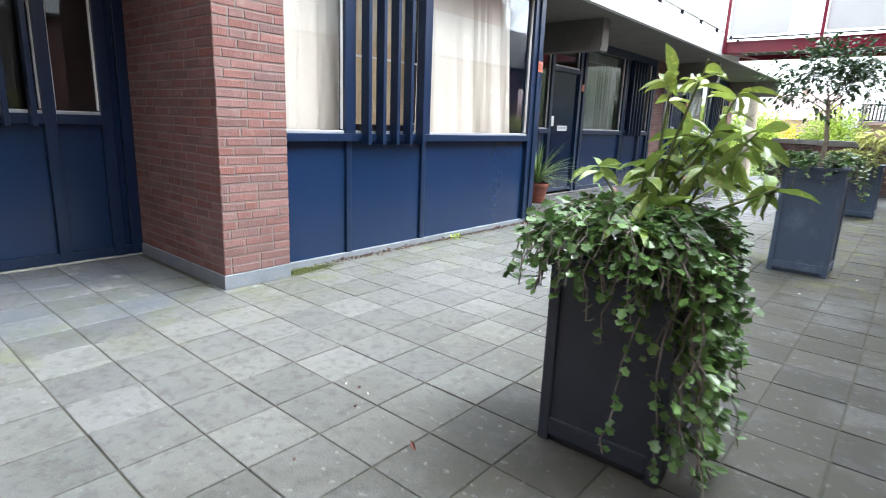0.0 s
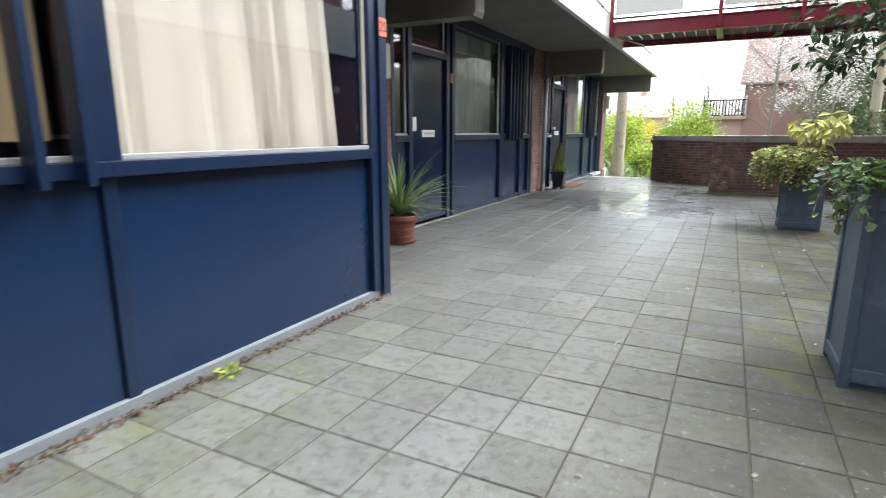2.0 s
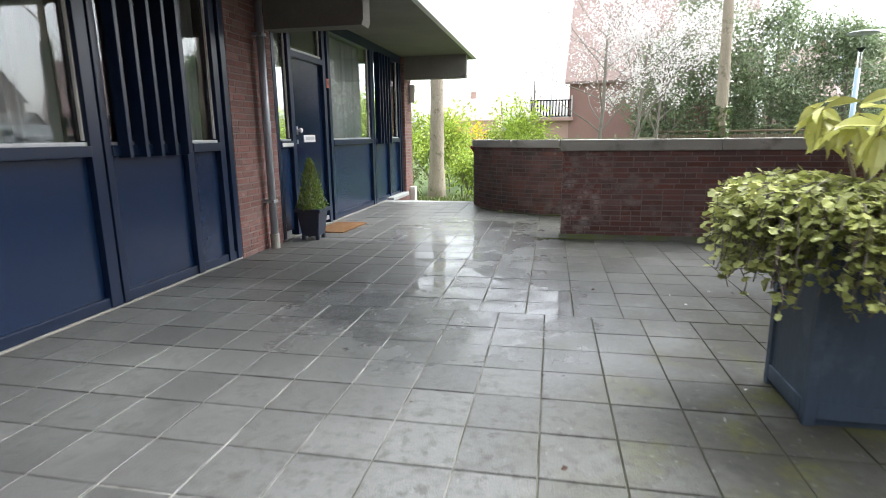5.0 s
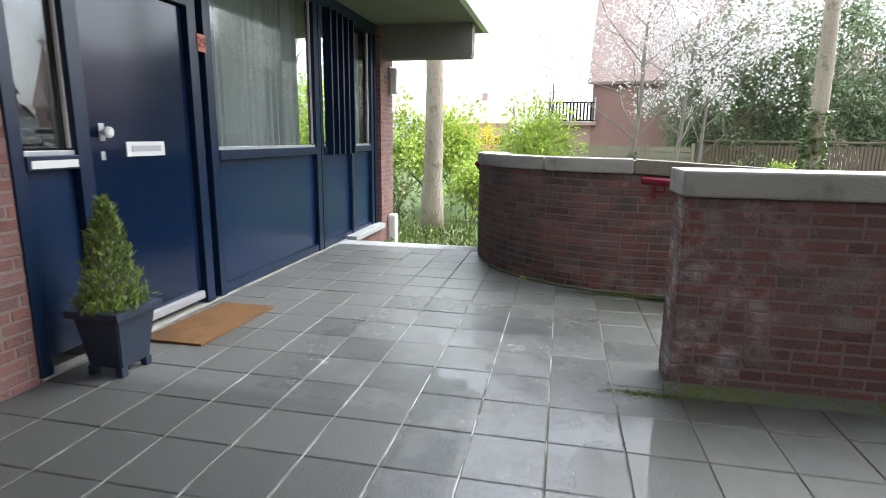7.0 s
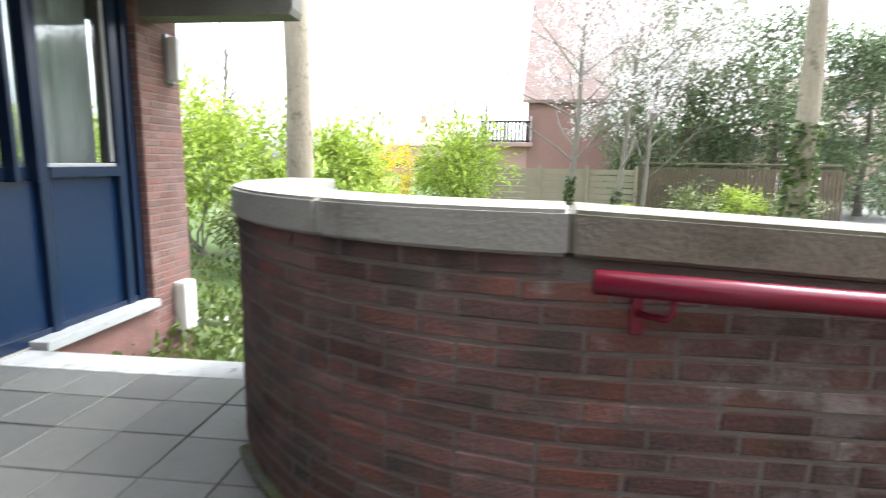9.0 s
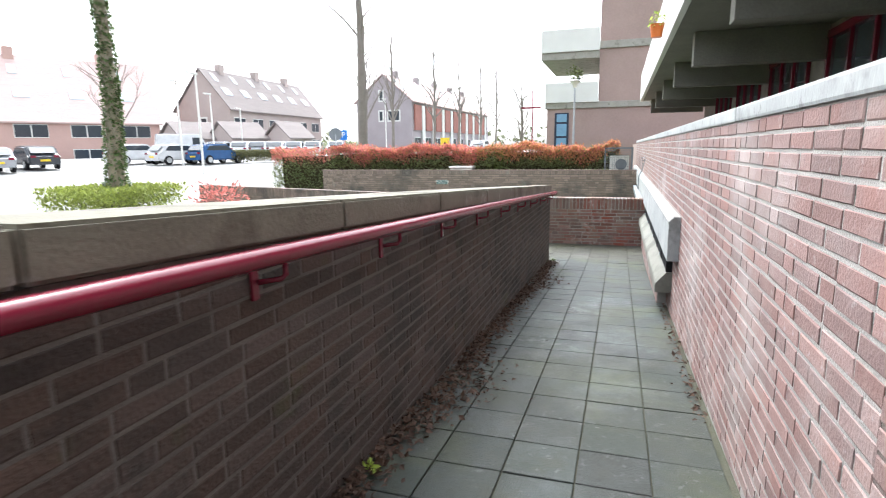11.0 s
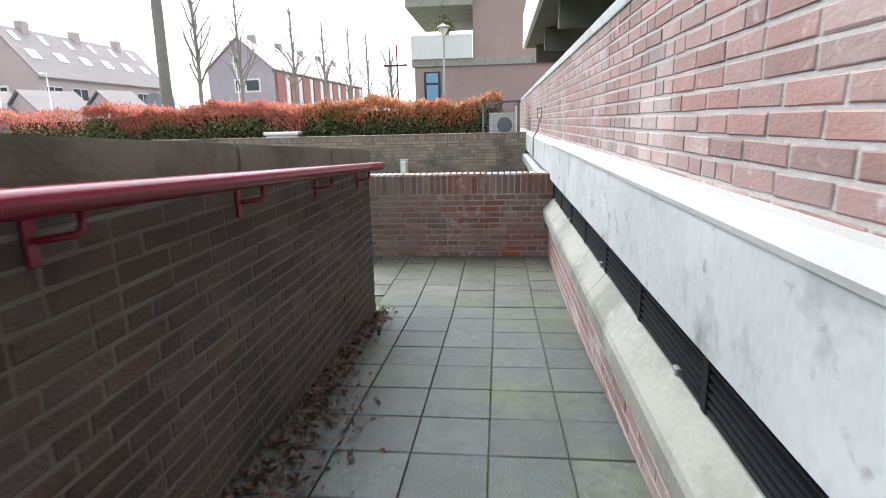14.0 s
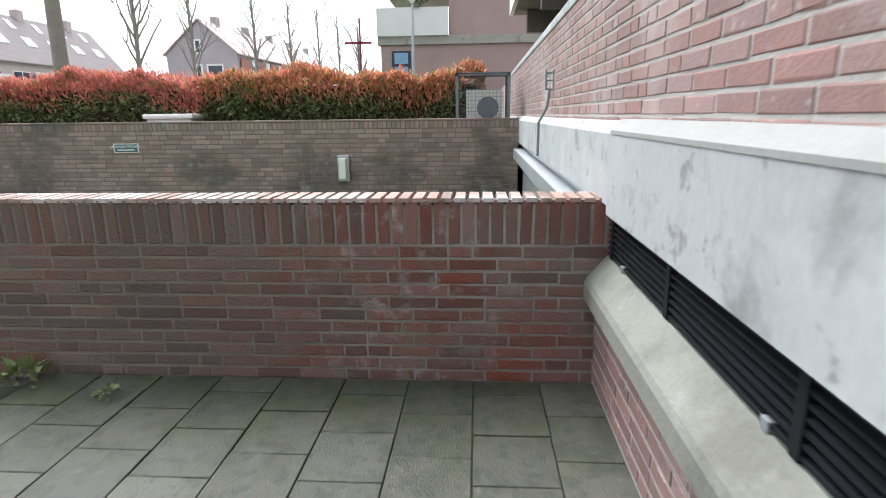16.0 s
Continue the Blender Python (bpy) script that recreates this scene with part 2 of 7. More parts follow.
# wet slabs by the recess, darker, with a bluish reflection painted in
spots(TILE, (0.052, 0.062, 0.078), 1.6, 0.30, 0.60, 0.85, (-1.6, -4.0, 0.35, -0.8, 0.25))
spots(TILE, (0.34, 0.34, 0.33), 5.0, 0.60, 0.72, 0.6, (-1.2, -1.4, 0.5, -0.3, 0.2))
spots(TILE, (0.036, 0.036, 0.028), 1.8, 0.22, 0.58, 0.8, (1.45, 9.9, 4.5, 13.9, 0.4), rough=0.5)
piecewise(TILE, 0.20, 0.08)
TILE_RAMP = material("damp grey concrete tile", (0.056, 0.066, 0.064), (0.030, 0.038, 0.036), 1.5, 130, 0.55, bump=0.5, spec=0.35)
spots(TILE_RAMP, (0.055, 0.064, 0.066), 1.1, 0.46, 0.72, 1.0, (2, 12, 11, 14, 0.3), rough=0.10)
spots(TILE_RAMP, (0.066, 0.074, 0.034), 1.3, 0.48, 0.62, 0.8)
spots(TILE_RAMP, (0.076, 0.074, 0.059), 1.2, 0.15, 0.40, 0.95, (13.7, 10, 16, 28, 0.06))
spots(TILE_RAMP, (0.058, 0.063, 0.028), 3.6, 0.44, 0.60, 0.8, (14.4, 10, 16, 28, 0.3))
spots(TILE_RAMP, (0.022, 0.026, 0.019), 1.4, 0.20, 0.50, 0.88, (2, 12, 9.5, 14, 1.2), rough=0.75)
spots(TILE_RAMP, (0.026, 0.030, 0.024), 18, 0.50, 0.62, 0.6)
spots(TILE_RAMP, (0.034, 0.036, 0.026), 6, 0.50, 0.64, 0.6)
spots(TILE_RAMP, (0.13, 0.138, 0.132), 26, 0.60, 0.68, 0.45)
spots(TILE_RAMP, (0.050, 0.056, 0.058), 2.6, 0.66, 0.72, 1.0, (8.6, 13.1, 10.2, 13.7, 0.3), rough=0.08, film=0.8)
piecewise(TILE_RAMP, 0.22, 0.2)
JOINT = spots(material("sandy joint", (0.075, 0.070, 0.050), (0.045, 0.050, 0.028), 5, 90, 0.95, bump=0.6), (0.40, 0.40, 0.375), 3.2, 0.46, 0.58, 0.9, (-1.6, 3.0, 1.5, 13.5, 0.5))
SOIL = material("brown soil and litter", (0.06, 0.04, 0.028), (0.03, 0.022, 0.017), 8, 90, 0.95, bump=0.8)
LEAD = material("grey lead flashing", (0.20, 0.22, 0.24), (0.13, 0.145, 0.16), 6, 60, 0.5, bump=0.2)
ZINC = material("galvanised zinc", (0.42, 0.44, 0.46), (0.32, 0.34, 0.36), 8, 60, 0.45, 0.6, bump=0.1)
PLANTER = spots(material("blue grey fibre cement", (0.085, 0.125, 0.185), (0.060, 0.088, 0.132), 3, 50, 0.5, bump=0.2, stretch=(1, 1, 0.3)), (0.16, 0.21, 0.27), 5, 0.54, 0.70, 0.55)
PLANTER_DARK = spots(material("dark blue grey fibre cement", (0.032, 0.041, 0.056), (0.024, 0.030, 0.040), 3, 50, 0.5, bump=0.2), (0.07, 0.08, 0.095), 5, 0.58, 0.75, 0.5)
TERRACOTTA = material("terracotta", (0.215, 0.066, 0.036), (0.150, 0.050, 0.030), 7, 60, 0.75, bump=0.2)
PLASTIC_NAVY = material("navy plastic", (0.014, 0.022, 0.040), (0.012, 0.018, 0.033), 6, 80, 0.42, bump=0.05)
COIR = spots(material("tan coir", (0.185, 0.086, 0.024), (0.135, 0.061, 0.018), 20, 300, 0.95, bump=0.9), (0.075, 0.038, 0.013), 3.5, 0.50, 0.66, 0.7)
CURTAIN = material("cream curtain cloth", (0.56, 0.485, 0.415), (0.50, 0.43, 0.365), 2, 120, 0.9, bump=0.15)
NET = material("white net curtain", (0.42, 0.43, 0.41), (0.30, 0.31, 0.29), 4, 120, 0.9, bump=0.1, stretch=(8, 8, 0.3))
# room plaster coloured dark so that interiors look unlit
ROOM = material("shade-dark plaster", (0.10, 0.09, 0.08), (0.06, 0.055, 0.05), 1, 20, 0.9, bump=0.05)
ALU = material("satin aluminium", (0.50, 0.51, 0.52), (0.42, 0.43, 0.44), 5, 80, 0.35, 0.5, bump=0.05)
WHITE_PLASTIC = material("white plastic", (0.75, 0.74, 0.70), (0.68, 0.67, 0.62), 6, 60, 0.4, bump=0.03)
ORANGE = material("orange enamel", (0.62, 0.17, 0.10), (0.52, 0.14, 0.085), 8, 60, 0.4, bump=0.03)
BLACK = material("black plastic", (0.010, 0.011, 0.014), (0.007, 0.0075, 0.009), 6, 60, 0.65, bump=0.05, spec=0.2)
BARK = spots(spots(material("grey brown bark", (0.40, 0.34, 0.265), (0.25, 0.205, 0.155), 5, 45, 0.95, bump=0.9, depth=0.03, stretch=(1, 1, 0.35)), (0.12, 0.10, 0.07), 6, 0.56, 0.66, 0.7), (0.20, 0.21, 0.12), 3, 0.56, 0.70, 0.6)
BARK_FAR = material("bare branch bark", (0.25, 0.22, 0.19), (0.17, 0.15, 0.13), 5, 45, 0.95, bump=0.6)
GRASS = spots(material("grass and low cover", (0.075, 0.120, 0.022), (0.045, 0.080, 0.018), 1.2, 30, 0.95, bump=0.8), (0.09, 0.07, 0.04), 0.8, 0.56, 0.68, 0.6)
ASPHALT = material("grey road paving", (0.26, 0.255, 0.245), (0.20, 0.197, 0.19), 0.6, 30, 0.85, bump=0.3)
ROOF = material("grey brown roof tiles", (0.235, 0.20, 0.19), (0.185, 0.158, 0.15), 0.8, 6, 0.8, bump=0.6, depth=0.05, stretch=(0.5, 0.5, 4))
# red tiles of the far roofs, pale haze and glare put into the colour
ROOF_HAZED = material("hazed red roof tiles", (0.56, 0.42, 0.39), (0.47, 0.355, 0.33), 0.8, 6, 0.8, bump=0.6, depth=0.05, stretch=(0.5, 0.5, 4))
CONCRETE_SILL = spots(spots(material("stained concrete sill", (0.225, 0.220, 0.190), (0.165, 0.162, 0.138), 3, 60, 0.85, bump=0.3), (0.10, 0.098, 0.078), 3.0, 0.52, 0.66, 0.6), (0.33, 0.33, 0.31), 5.0, 0.58, 0.70, 0.5)
BRICK_TOWER = material("tower brick", (0.36, 0.265, 0.240), (0.28, 0.205, 0.185), 0.7, 12, 0.9, bump=0.4)
BRICK_YARD = spots(spots(material("stained yard brick", (0.31, 0.225, 0.19), (0.22, 0.165, 0.14), 4, 80, 0.88, bump=0.4, depth=0.006, vary=0.24), (0.075, 0.070, 0.064), 0.9, 0.50, 0.62, 0.8), (0.42, 0.39, 0.36), 1.8, 0.60, 0.72, 0.6)
# distant brick, lightened in colour to stand for haze
WALL_FAR = material("hazed house brick", (0.54, 0.36, 0.315), (0.45, 0.30, 0.26), 0.7, 12, 0.9, bump=0.4)
WALL_DARK = material("far dark house brick", (0.38, 0.335, 0.345), (0.30, 0.265, 0.275), 0.7, 12, 0.9, bump=0.4)
PANE_FAR = material("far window glass", (0.05, 0.06, 0.07), (0.03, 0.04, 0.05), 0.5, 5, 0.08, bump=0)
FENCE_PALE = material("pale weathered boards", (0.30, 0.27, 0.19), (0.22, 0.20, 0.14), 3, 40, 0.85, bump=0.4)
FENCE_BROWN = material("brown weathered boards", (0.15, 0.115, 0.075), (0.10, 0.08, 0.052), 3, 40, 0.85, bump=0.4)
GLASS = glass("window glass")


def foliage(name, col, col2, rough=0.45, trans=0.25, vary=0.35):
    m = material(name, col, col2, 3, 25, rough, bump=0.1, vary=vary)
    b = m.node_tree.nodes["Principled BSDF"]
    b.inputs["Subsurface Weight"].default_value = 0.0
    b.inputs["Transmission Weight"].default_value = 0.0
    n, l = m.node_tree.nodes, m.node_tree.links
    tr, mx = n.new("ShaderNodeBsdfTranslucent"), n.new("ShaderNodeMixShader")
    l.new(b.inputs["Base Color"].links[0].from_socket, tr.inputs["Color"])
    mx.inputs[0].default_value = trans
    l.new(b.outputs[0], mx.inputs[1])
    l.new(tr.outputs[0], mx.inputs[2])
    l.new(mx.outputs[0], n["Material Output"].inputs["Surface"])
    return m


IVY = foliage("ivy leaf", (0.145, 0.245, 0.060), (0.060, 0.125, 0.040), 0.30, vary=0.5)
IVY_TRUNK = foliage("trunk ivy leaf", (0.135, 0.185, 0.060), (0.075, 0.115, 0.040), 0.35)
IVY_PALE = foliage("pale ivy leaf", (0.47, 0.49, 0.17), (0.28, 0.32, 0.10), 0.45)
AUCUBA = foliage("spotted laurel leaf", (0.34, 0.41, 0.085), (0.22, 0.30, 0.06), 0.25)
YELLOW_GREEN = foliage("yellow green leaf", (0.62, 0.61, 0.22), (0.50, 0.52, 0.15), 0.35)
LAUREL = foliage("dark evergreen leaf", (0.040, 0.075, 0.026), (0.025, 0.050, 0.018), 0.30)
SPIKE = foliage("strap leaf", (0.19, 0.265, 0.085), (0.11, 0.175, 0.05), 0.4)
CONIFER = foliage("conifer sprays", (0.19, 0.24, 0.050), (0.11, 0.155, 0.032), 0.7)
BUSH = foliage("fresh green leaf", (0.42, 0.51, 0.085), (0.27, 0.37, 0.06), 0.5, 0.4)
YELLOW = foliage("yellow forsythia bloom", (0.75, 0.58, 0.03), (0.60, 0.45, 0.03), 0.6, 0.4)
BLOSSOM = foliage("white magnolia bloom", (0.72, 0.69, 0.68), (0.64, 0.60, 0.60), 0.6, 0.4, 0.08)
RED_LEAF = foliage("red photinia shoot", (0.62, 0.19, 0.175), (0.48, 0.185, 0.145), 0.4, 0.4)
GREEN_HEDGE = foliage("hedge leaf", (0.22, 0.25, 0.10), (0.13, 0.17, 0.06), 0.4)
HOLLY = foliage("holly leaf", (0.255, 0.315, 0.175), (0.160, 0.215, 0.115), 0.28, 0.35)
PINK = foliage("pink pelargonium bloom", (0.62, 0.36, 0.33), (0.5, 0.28, 0.26), 0.6, 0.3, 0.1)


# ---- mesh helpers ----
def part(name, bm, mat, parent, label="", smooth=False):
    """Link a bmesh as one mesh object under a thing or part."""
    me = bpy.data.meshes.new(name)
    bm.to_mesh(me)
    bm.free()
    if smooth:
        me.polygons.foreach_set("use_smooth", [True] * len(me.polygons))
    me.materials.append(mat)
    ob = new(name, me)
    ob.parent = parent
    if label:
        ob["label"] = label
    return ob


def solid(name, bm, mat, label, category, kind="", group="", smooth=False):
    return tagged(part(name, bm, mat, None, "", smooth), label, category, group, kind)


def thing(name, label, category, group="", kind="", at=(0, 0, 0)):
    ob = new(name)
    ob.location = at
    return tagged(ob, label, category, group, kind)


def box(bm, x0, y0, z0, x1, y1, z1, bevel=0.0):
    x0, x1, y0, y1, z0, z1 = min(x0, x1), max(x0, x1), min(y0, y1), max(y0, y1), min(z0, z1), max(z0, z1)
    v = [bm.verts.new(p) for p in ((x0, y0, z0), (x1, y0, z0), (x1, y1, z0), (x0, y1, z0), (x0, y0, z1), (x1, y0, z1), (x1, y1, z1), (x0, y1, z1))]
    fs = [bm.faces.new([v[i] for i in q]) for q in ((3, 2, 1, 0), (4, 5, 6, 7), (0, 1, 5, 4), (1, 2, 6, 5), (2, 3, 7, 6), (3, 0, 4, 7))]
    if bevel:
        bmesh.ops.bevel(bm, geom=list({e for f in fs for e in f.edges}), offset=bevel, segments=2, affect="EDGES", profile=0.6)
    return bm


def cube(*a, bevel=0.0):
    return box(bmesh.new(), *a, bevel=bevel)


def tube(bm, pts, radii, sides=8, caps=True):
    """A tapered tube through points."""
    pts = [Vector(p) for p in pts]
    rings = []
    for i, p in enumerate(pts):
        d = (pts[min(i + 1, len(pts) - 1)] - pts[max(i - 1, 0)]).normalized()
        a = d.orthogonal().normalized() if abs(d.z) < 0.99 else Vector((1, 0, 0))
        if i and rings:
            a = (last - d * last.dot(d)).normalized()
        b = d.cross(a)
        last = a
        r = radii[i] if hasattr(radii, "__len__") else radii
        rings.append([bm.verts.new(p + (a * math.cos(2 * math.pi * k / sides) + b * math.sin(2 * math.pi * k / sides)) * r) for k in range(sides)])
    for r0, r1 in zip(rings, rings[1:]):
        for k in range(sides):
            bm.faces.new((r0[k], r0[(k + 1) % sides], r1[(k + 1) % sides], r1[k]))
    if caps:
        bm.faces.new(rings[0][::-1])
        bm.faces.new(rings[-1])
    return bm


def lathe(bm, profile, centre, sides=24):
    cx, cy, cz = centre
    rings = [[bm.verts.new((cx + r * math.cos(2 * math.pi * k / sides), cy + r * math.sin(2 * math.pi * k / sides), cz + z)) for k in range(sides)] for r, z in profile]
    for r0, r1 in zip(rings, rings[1:]):
        for k in range(sides):
            bm.faces.new((r0[k], r0[(k + 1) % sides], r1[(k + 1) % sides], r1[k]))
    bm.faces.new(rings[0][::-1])
    bm.faces.new(rings[-1])
    return bm


def prism(bm, outline, axis, a, b):
    """An outline of pairs swept from a to b along x, y or z."""
    def at(p, t):
        return {"x": (t, p[0], p[1]), "y": (p[0], t, p[1]), "z": (p[0], p[1], t)}[axis]
    r0, r1 = [bm.verts.new(at(p, a)) for p in outline], [bm.verts.new(at(p, b)) for p in outline]
    k = len(outline)
    for i in range(k):
        bm.faces.new((r0[i], r0[(i + 1) % k], r1[(i + 1) % k], r1[i]))
    bm.faces.new(r0[::-1])
    bm.faces.new(r1)
    bmesh.ops.recalc_face_normals(bm, faces=bm.faces)
    return bm


def from_arrays(name, verts, faces, mat, parent=None):
    me = bpy.data.meshes.new(name)
    me.from_pydata(verts, [], faces)
    me.materials.append(mat)
    ob = new(name, me)
    ob.parent = parent
    return ob


# ---- bricks and tiles ----
COURSE, STRETCHER, HEADER = 0.0625, 0.21, 0.10
brick_meshes = {}


def brick_shape(l, h, rng, wear=0.0016):
    """The corners of a slip of brick, none of them quite true."""
    c, y = 0.0035, 0.0028
    v = [(-l, 0, -h), (l, 0, -h), (l, 0, h), (-l, 0, h), (-l + c, y, -h + c), (l - c, y, -h + c), (l - c, y, h - c), (-l + c, y, h - c)]
    return [(a + rng.gauss(0, wear), b + (rng.gauss(0, 0.0004) if b else 0), d + rng.gauss(0, wear)) for a, b, d in v]


BRICK_FACES = ((7, 6, 5, 4), (4, 5, 1, 0), (5, 6, 2, 1), (6, 7, 3, 2), (7, 4, 0, 3))


def brick_mesh(length, height, mat, turn):
    """A slip of brick, its back in the mortar: face at +y, length along x, centred; six worn shapes of each size."""
    key = (round(length, 3), round(height, 3), mat.name, turn)
    if key not in brick_meshes:
        me = bpy.data.meshes.new("brick")
        me.from_pydata(brick_shape(length / 2, height / 2, random.Random(turn)), [], BRICK_FACES)
        me.materials.append(mat)
        brick_meshes[key] = me
    return brick_meshes[key]


def bond(length, z0, z1, seed, soldier=0.0):
    """Rows of an irregular bond: (u centre, z centre, length, height)."""
    rng = random.Random(seed)
    rows = []
    top = z1 - soldier
    n = max(1, int(round((top - z0) / COURSE)))
    c = (top - z0) / n
    for i in range(n):
        u = -rng.choice((0, 0.055, 0.11, 0.165))
        while u < length - 0.02:
            w = HEADER if rng.random() < 0.22 else STRETCHER
            a, b = max(u, 0), min(u + w, length)
            if length - b < 0.045:
                b = length
            if b - a > 0.03:
                rows.append(((a + b) / 2, z0 + (i + 0.5) * c, b - a, c - 0.012))
            u += w + 0.011
    if soldier:
        m = int(length / 0.0625)
        for i in range(m):
            rows.append(((i + 0.5) * length / m, z1 - soldier / 2, length / m - 0.012, soldier - 0.012))
    return rows


def lay(parent, rows, where, mat, near=None, low=None):
    """Put bricks on a face. where(u) gives the point at z = 0 and the outward normal; near: the stretch of u whose bricks are objects of their own;
    low: the height under which none is laid, by u."""
    rng = random.Random(len(rows))
    verts, faces, made = [], [], 0
    for u, z, w, h in rows:
        if low and z - h / 2 < low(u):
            if z + h / 2 < low(u) + 0.02:
                continue
            bottom = low(u) + 0.004
            z, h = (z + h / 2 + bottom) / 2, z + h / 2 - bottom
        p, nrm = where(u)
        p = Vector((p[0], p[1], z)) + Vector((nrm[0], nrm[1], 0)) * rng.uniform(-0.0008, 0.0012)
        n3 = Vector((nrm[0], nrm[1], 0)).normalized()
        side = n3.cross(Vector((0, 0, 1)))
        if near and near[0] <= u <= near[1] and made < 290:
            wq = STRETCHER if abs(w - STRETCHER) < 0.004 else HEADER if abs(w - HEADER) < 0.004 else w
            ob = new("brick", brick_mesh(wq, h, mat, rng.randint(0, 5)))
            ob.parent = parent
            ob.matrix_local = Matrix.Translation(p) @ Matrix((side, n3, (0, 0, 1))).transposed().to_4x4()
            made += 1
        else:
            k = len(verts)
            for a, d, b in brick_shape(w / 2, h / 2, rng):
                verts.append(p + side * a + n3 * d + Vector((0, 0, b)))
            faces += [tuple(k + i for i in f) for f in BRICK_FACES]
    if verts:
        tagged(from_arrays("brickwork", verts, faces, mat, parent), kind="stuff")


def along(x0, y0, x1, y1):
    """A straight face from one corner to another; its outward side lies to the right of that way."""
    d = Vector((x1 - x0, y1 - y0)).normalized()
    return (lambda u: ((x0 + d.x * u, y0 + d.y * u), (d.y, -d.x))), math.hypot(x1 - x0, y1 - y0)


tile_meshes = {}


def pave(name, parent, cells, mat, zfun, near):
    """Square slabs with a chamfer: cells of (x, y, width, depth)."""
    verts, faces, made = [], [], 0
    rng = random.Random(7)
    for x, y, w, d in cells:
        z = zfun(x) + rng.uniform(-0.0015, 0.0015)
        sl = (zfun(x + 0.1) - zfun(x - 0.1)) / 0.2
        tilt = rng.uniform(-0.006, 0.006), rng.uniform(-0.006, 0.006)
        a, b, c = w / 2, d / 2, 0.003
        lip = -0.0022
        pts = [(-a, -b, -0.012), (a, -b, -0.012), (a, b, -0.012), (-a, b, -0.012), (-a, -b, lip), (a, -b, lip), (a, b, lip), (-a, b, lip), (-a + c, -b + c, 0), (a - c, -b + c, 0), (a - c, b - c, 0), (-a + c, b - c, 0)]
        fs = [(8, 9, 10, 11)] + [(i, (i + 1) % 4, 4 + (i + 1) % 4, 4 + i) for i in range(4)] + [(4 + i, 4 + (i + 1) % 4, 8 + (i + 1) % 4, 8 + i) for i in range(4)]
        if near(x, y) and made < 298:
            key = (round(w, 3), round(d, 3), mat.name)
            if key not in tile_meshes:
                me = bpy.data.meshes.new("tile")
                me.from_pydata(pts, [], fs)
                me.materials.append(mat)
                tile_meshes[key] = me
            ob = new("tile", tile_meshes[key])
            ob.parent = parent
            ob.matrix_local = pose(x, y, z, math.degrees(tilt[0]), math.degrees(tilt[1] - math.atan(sl)), 0)
            made += 1
        else:
            k = len(verts)
            verts += [(x + px, y + py, z + pz + px * (sl - tilt[1]) + py * tilt[0]) for px, py, pz in pts]
            faces += [tuple(k + i for i in f) for f in fs]
    if verts:
        tagged(from_arrays(name, verts, faces, mat, parent), kind="stuff")


# ---- the large structure ----
FACADE, GROUND = -1.25, -0.75
RAMP0, RAMP1, SLOPE = 1.95, 13.45, 0.0652          # the ramp's ends and fall
FACE_S, FACE_N = 12.41, 13.95                       # the faces of its two side walls


def ramp_z(x):
    return -SLOPE * (min(max(x, RAMP0), RAMP1) - RAMP0)


bm = cube(FACADE - 0.3, -8, -0.35, 4.7, 12.13, -0.006)
box(bm, 4.7, 10.35, -0.35, 25, 12.13, -0.006)
box(bm, FACADE - 0.3, 12.13, -0.35, 2.0, 15.35, -0.006)
terrace = solid("floor", bm, JOINT, "grey square concrete tiles with mossy and whitened joints", "floor", "structure")
PX, PY = 0.3045, 0.3035
cells = []
slabs = [(1.787 + (i + 0.5) * PX, 1.06 + (j + 0.5) * PY, PX, PY) for i in range(-12, 14) for j in range(-24, 27)]
QX, QY = 0.319, 0.3255                              # the slabs of the second field are a little larger
slabs += [(1.66 + (i + 0.5) * QX, 9.3915, QX, 0.273) for i in range(-10, 14)]
slabs += [(1.66 + (i + 0.5) * QX, 9.528 + (j + 0.5) * QY, QX, QY) for i in range(-10, 14) for j in range(18)]
slabs += [(2.099, 9.528 + (j + 0.5) * QY, 0.237, QY) for j in range(9, 14)]
for x, y, w, d in slabs:
    if x + 0.15 < FACADE or y > 15.25:
        continue
    if x < 0.08 and -0.9 < y < 3.5 and x > -1.4:
        continue
    if (y > 12.05 and x > 1.85 and not (FACE_S + 0.1 < y < FACE_N - 0.1 and x < 2.12)) or (x > 4.75 and y < 10.4) or (x > 4.55 and y < 10.3):
        continue
    if x > 0.3 and y > 13.9 and math.hypot(x - 2.05, y - 15.55) < 1.50:
        continue
    cells.append((x, y, w - 0.007, d - 0.007))
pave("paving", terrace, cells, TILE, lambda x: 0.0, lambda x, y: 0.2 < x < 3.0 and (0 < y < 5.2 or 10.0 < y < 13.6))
solid("terrace_edge", cube(-1.30, 15.36, -0.8, 0.47, 15.62, 0.004, bevel=0.008), CONCRETE_PALE, "pale concrete edging strip at the end of the terrace", "edging", "structure")

# the ramp and the landing at its foot
bm = bmesh.new()
prism(bm, [(2.0, -0.012), (RAMP0, -0.012), (RAMP1, ramp_z(RAMP1) - 0.012), (15.2, ramp_z(RAMP1) - 0.012), (15.2, -1.2), (2.0, -1.2)], "y", 12.3, 14.0)
box(bm, 13.4, 14.0, -1.2, 15.2, 26, ramp_z(RAMP1) - 0.012)
ramp = solid("ramp", bm, JOINT, "damp grey square concrete tiles on a ramp, leaf litter along the wall", "ramp", "structure")
cells = []
for i in range(0, 38):
    for j in range(5):
        y = FACE_S + 0.03 + (j + 0.5) * PX
        cells.append((2.218 + (i + 0.5) * PX, y, PX - 0.007, PX - 0.007))
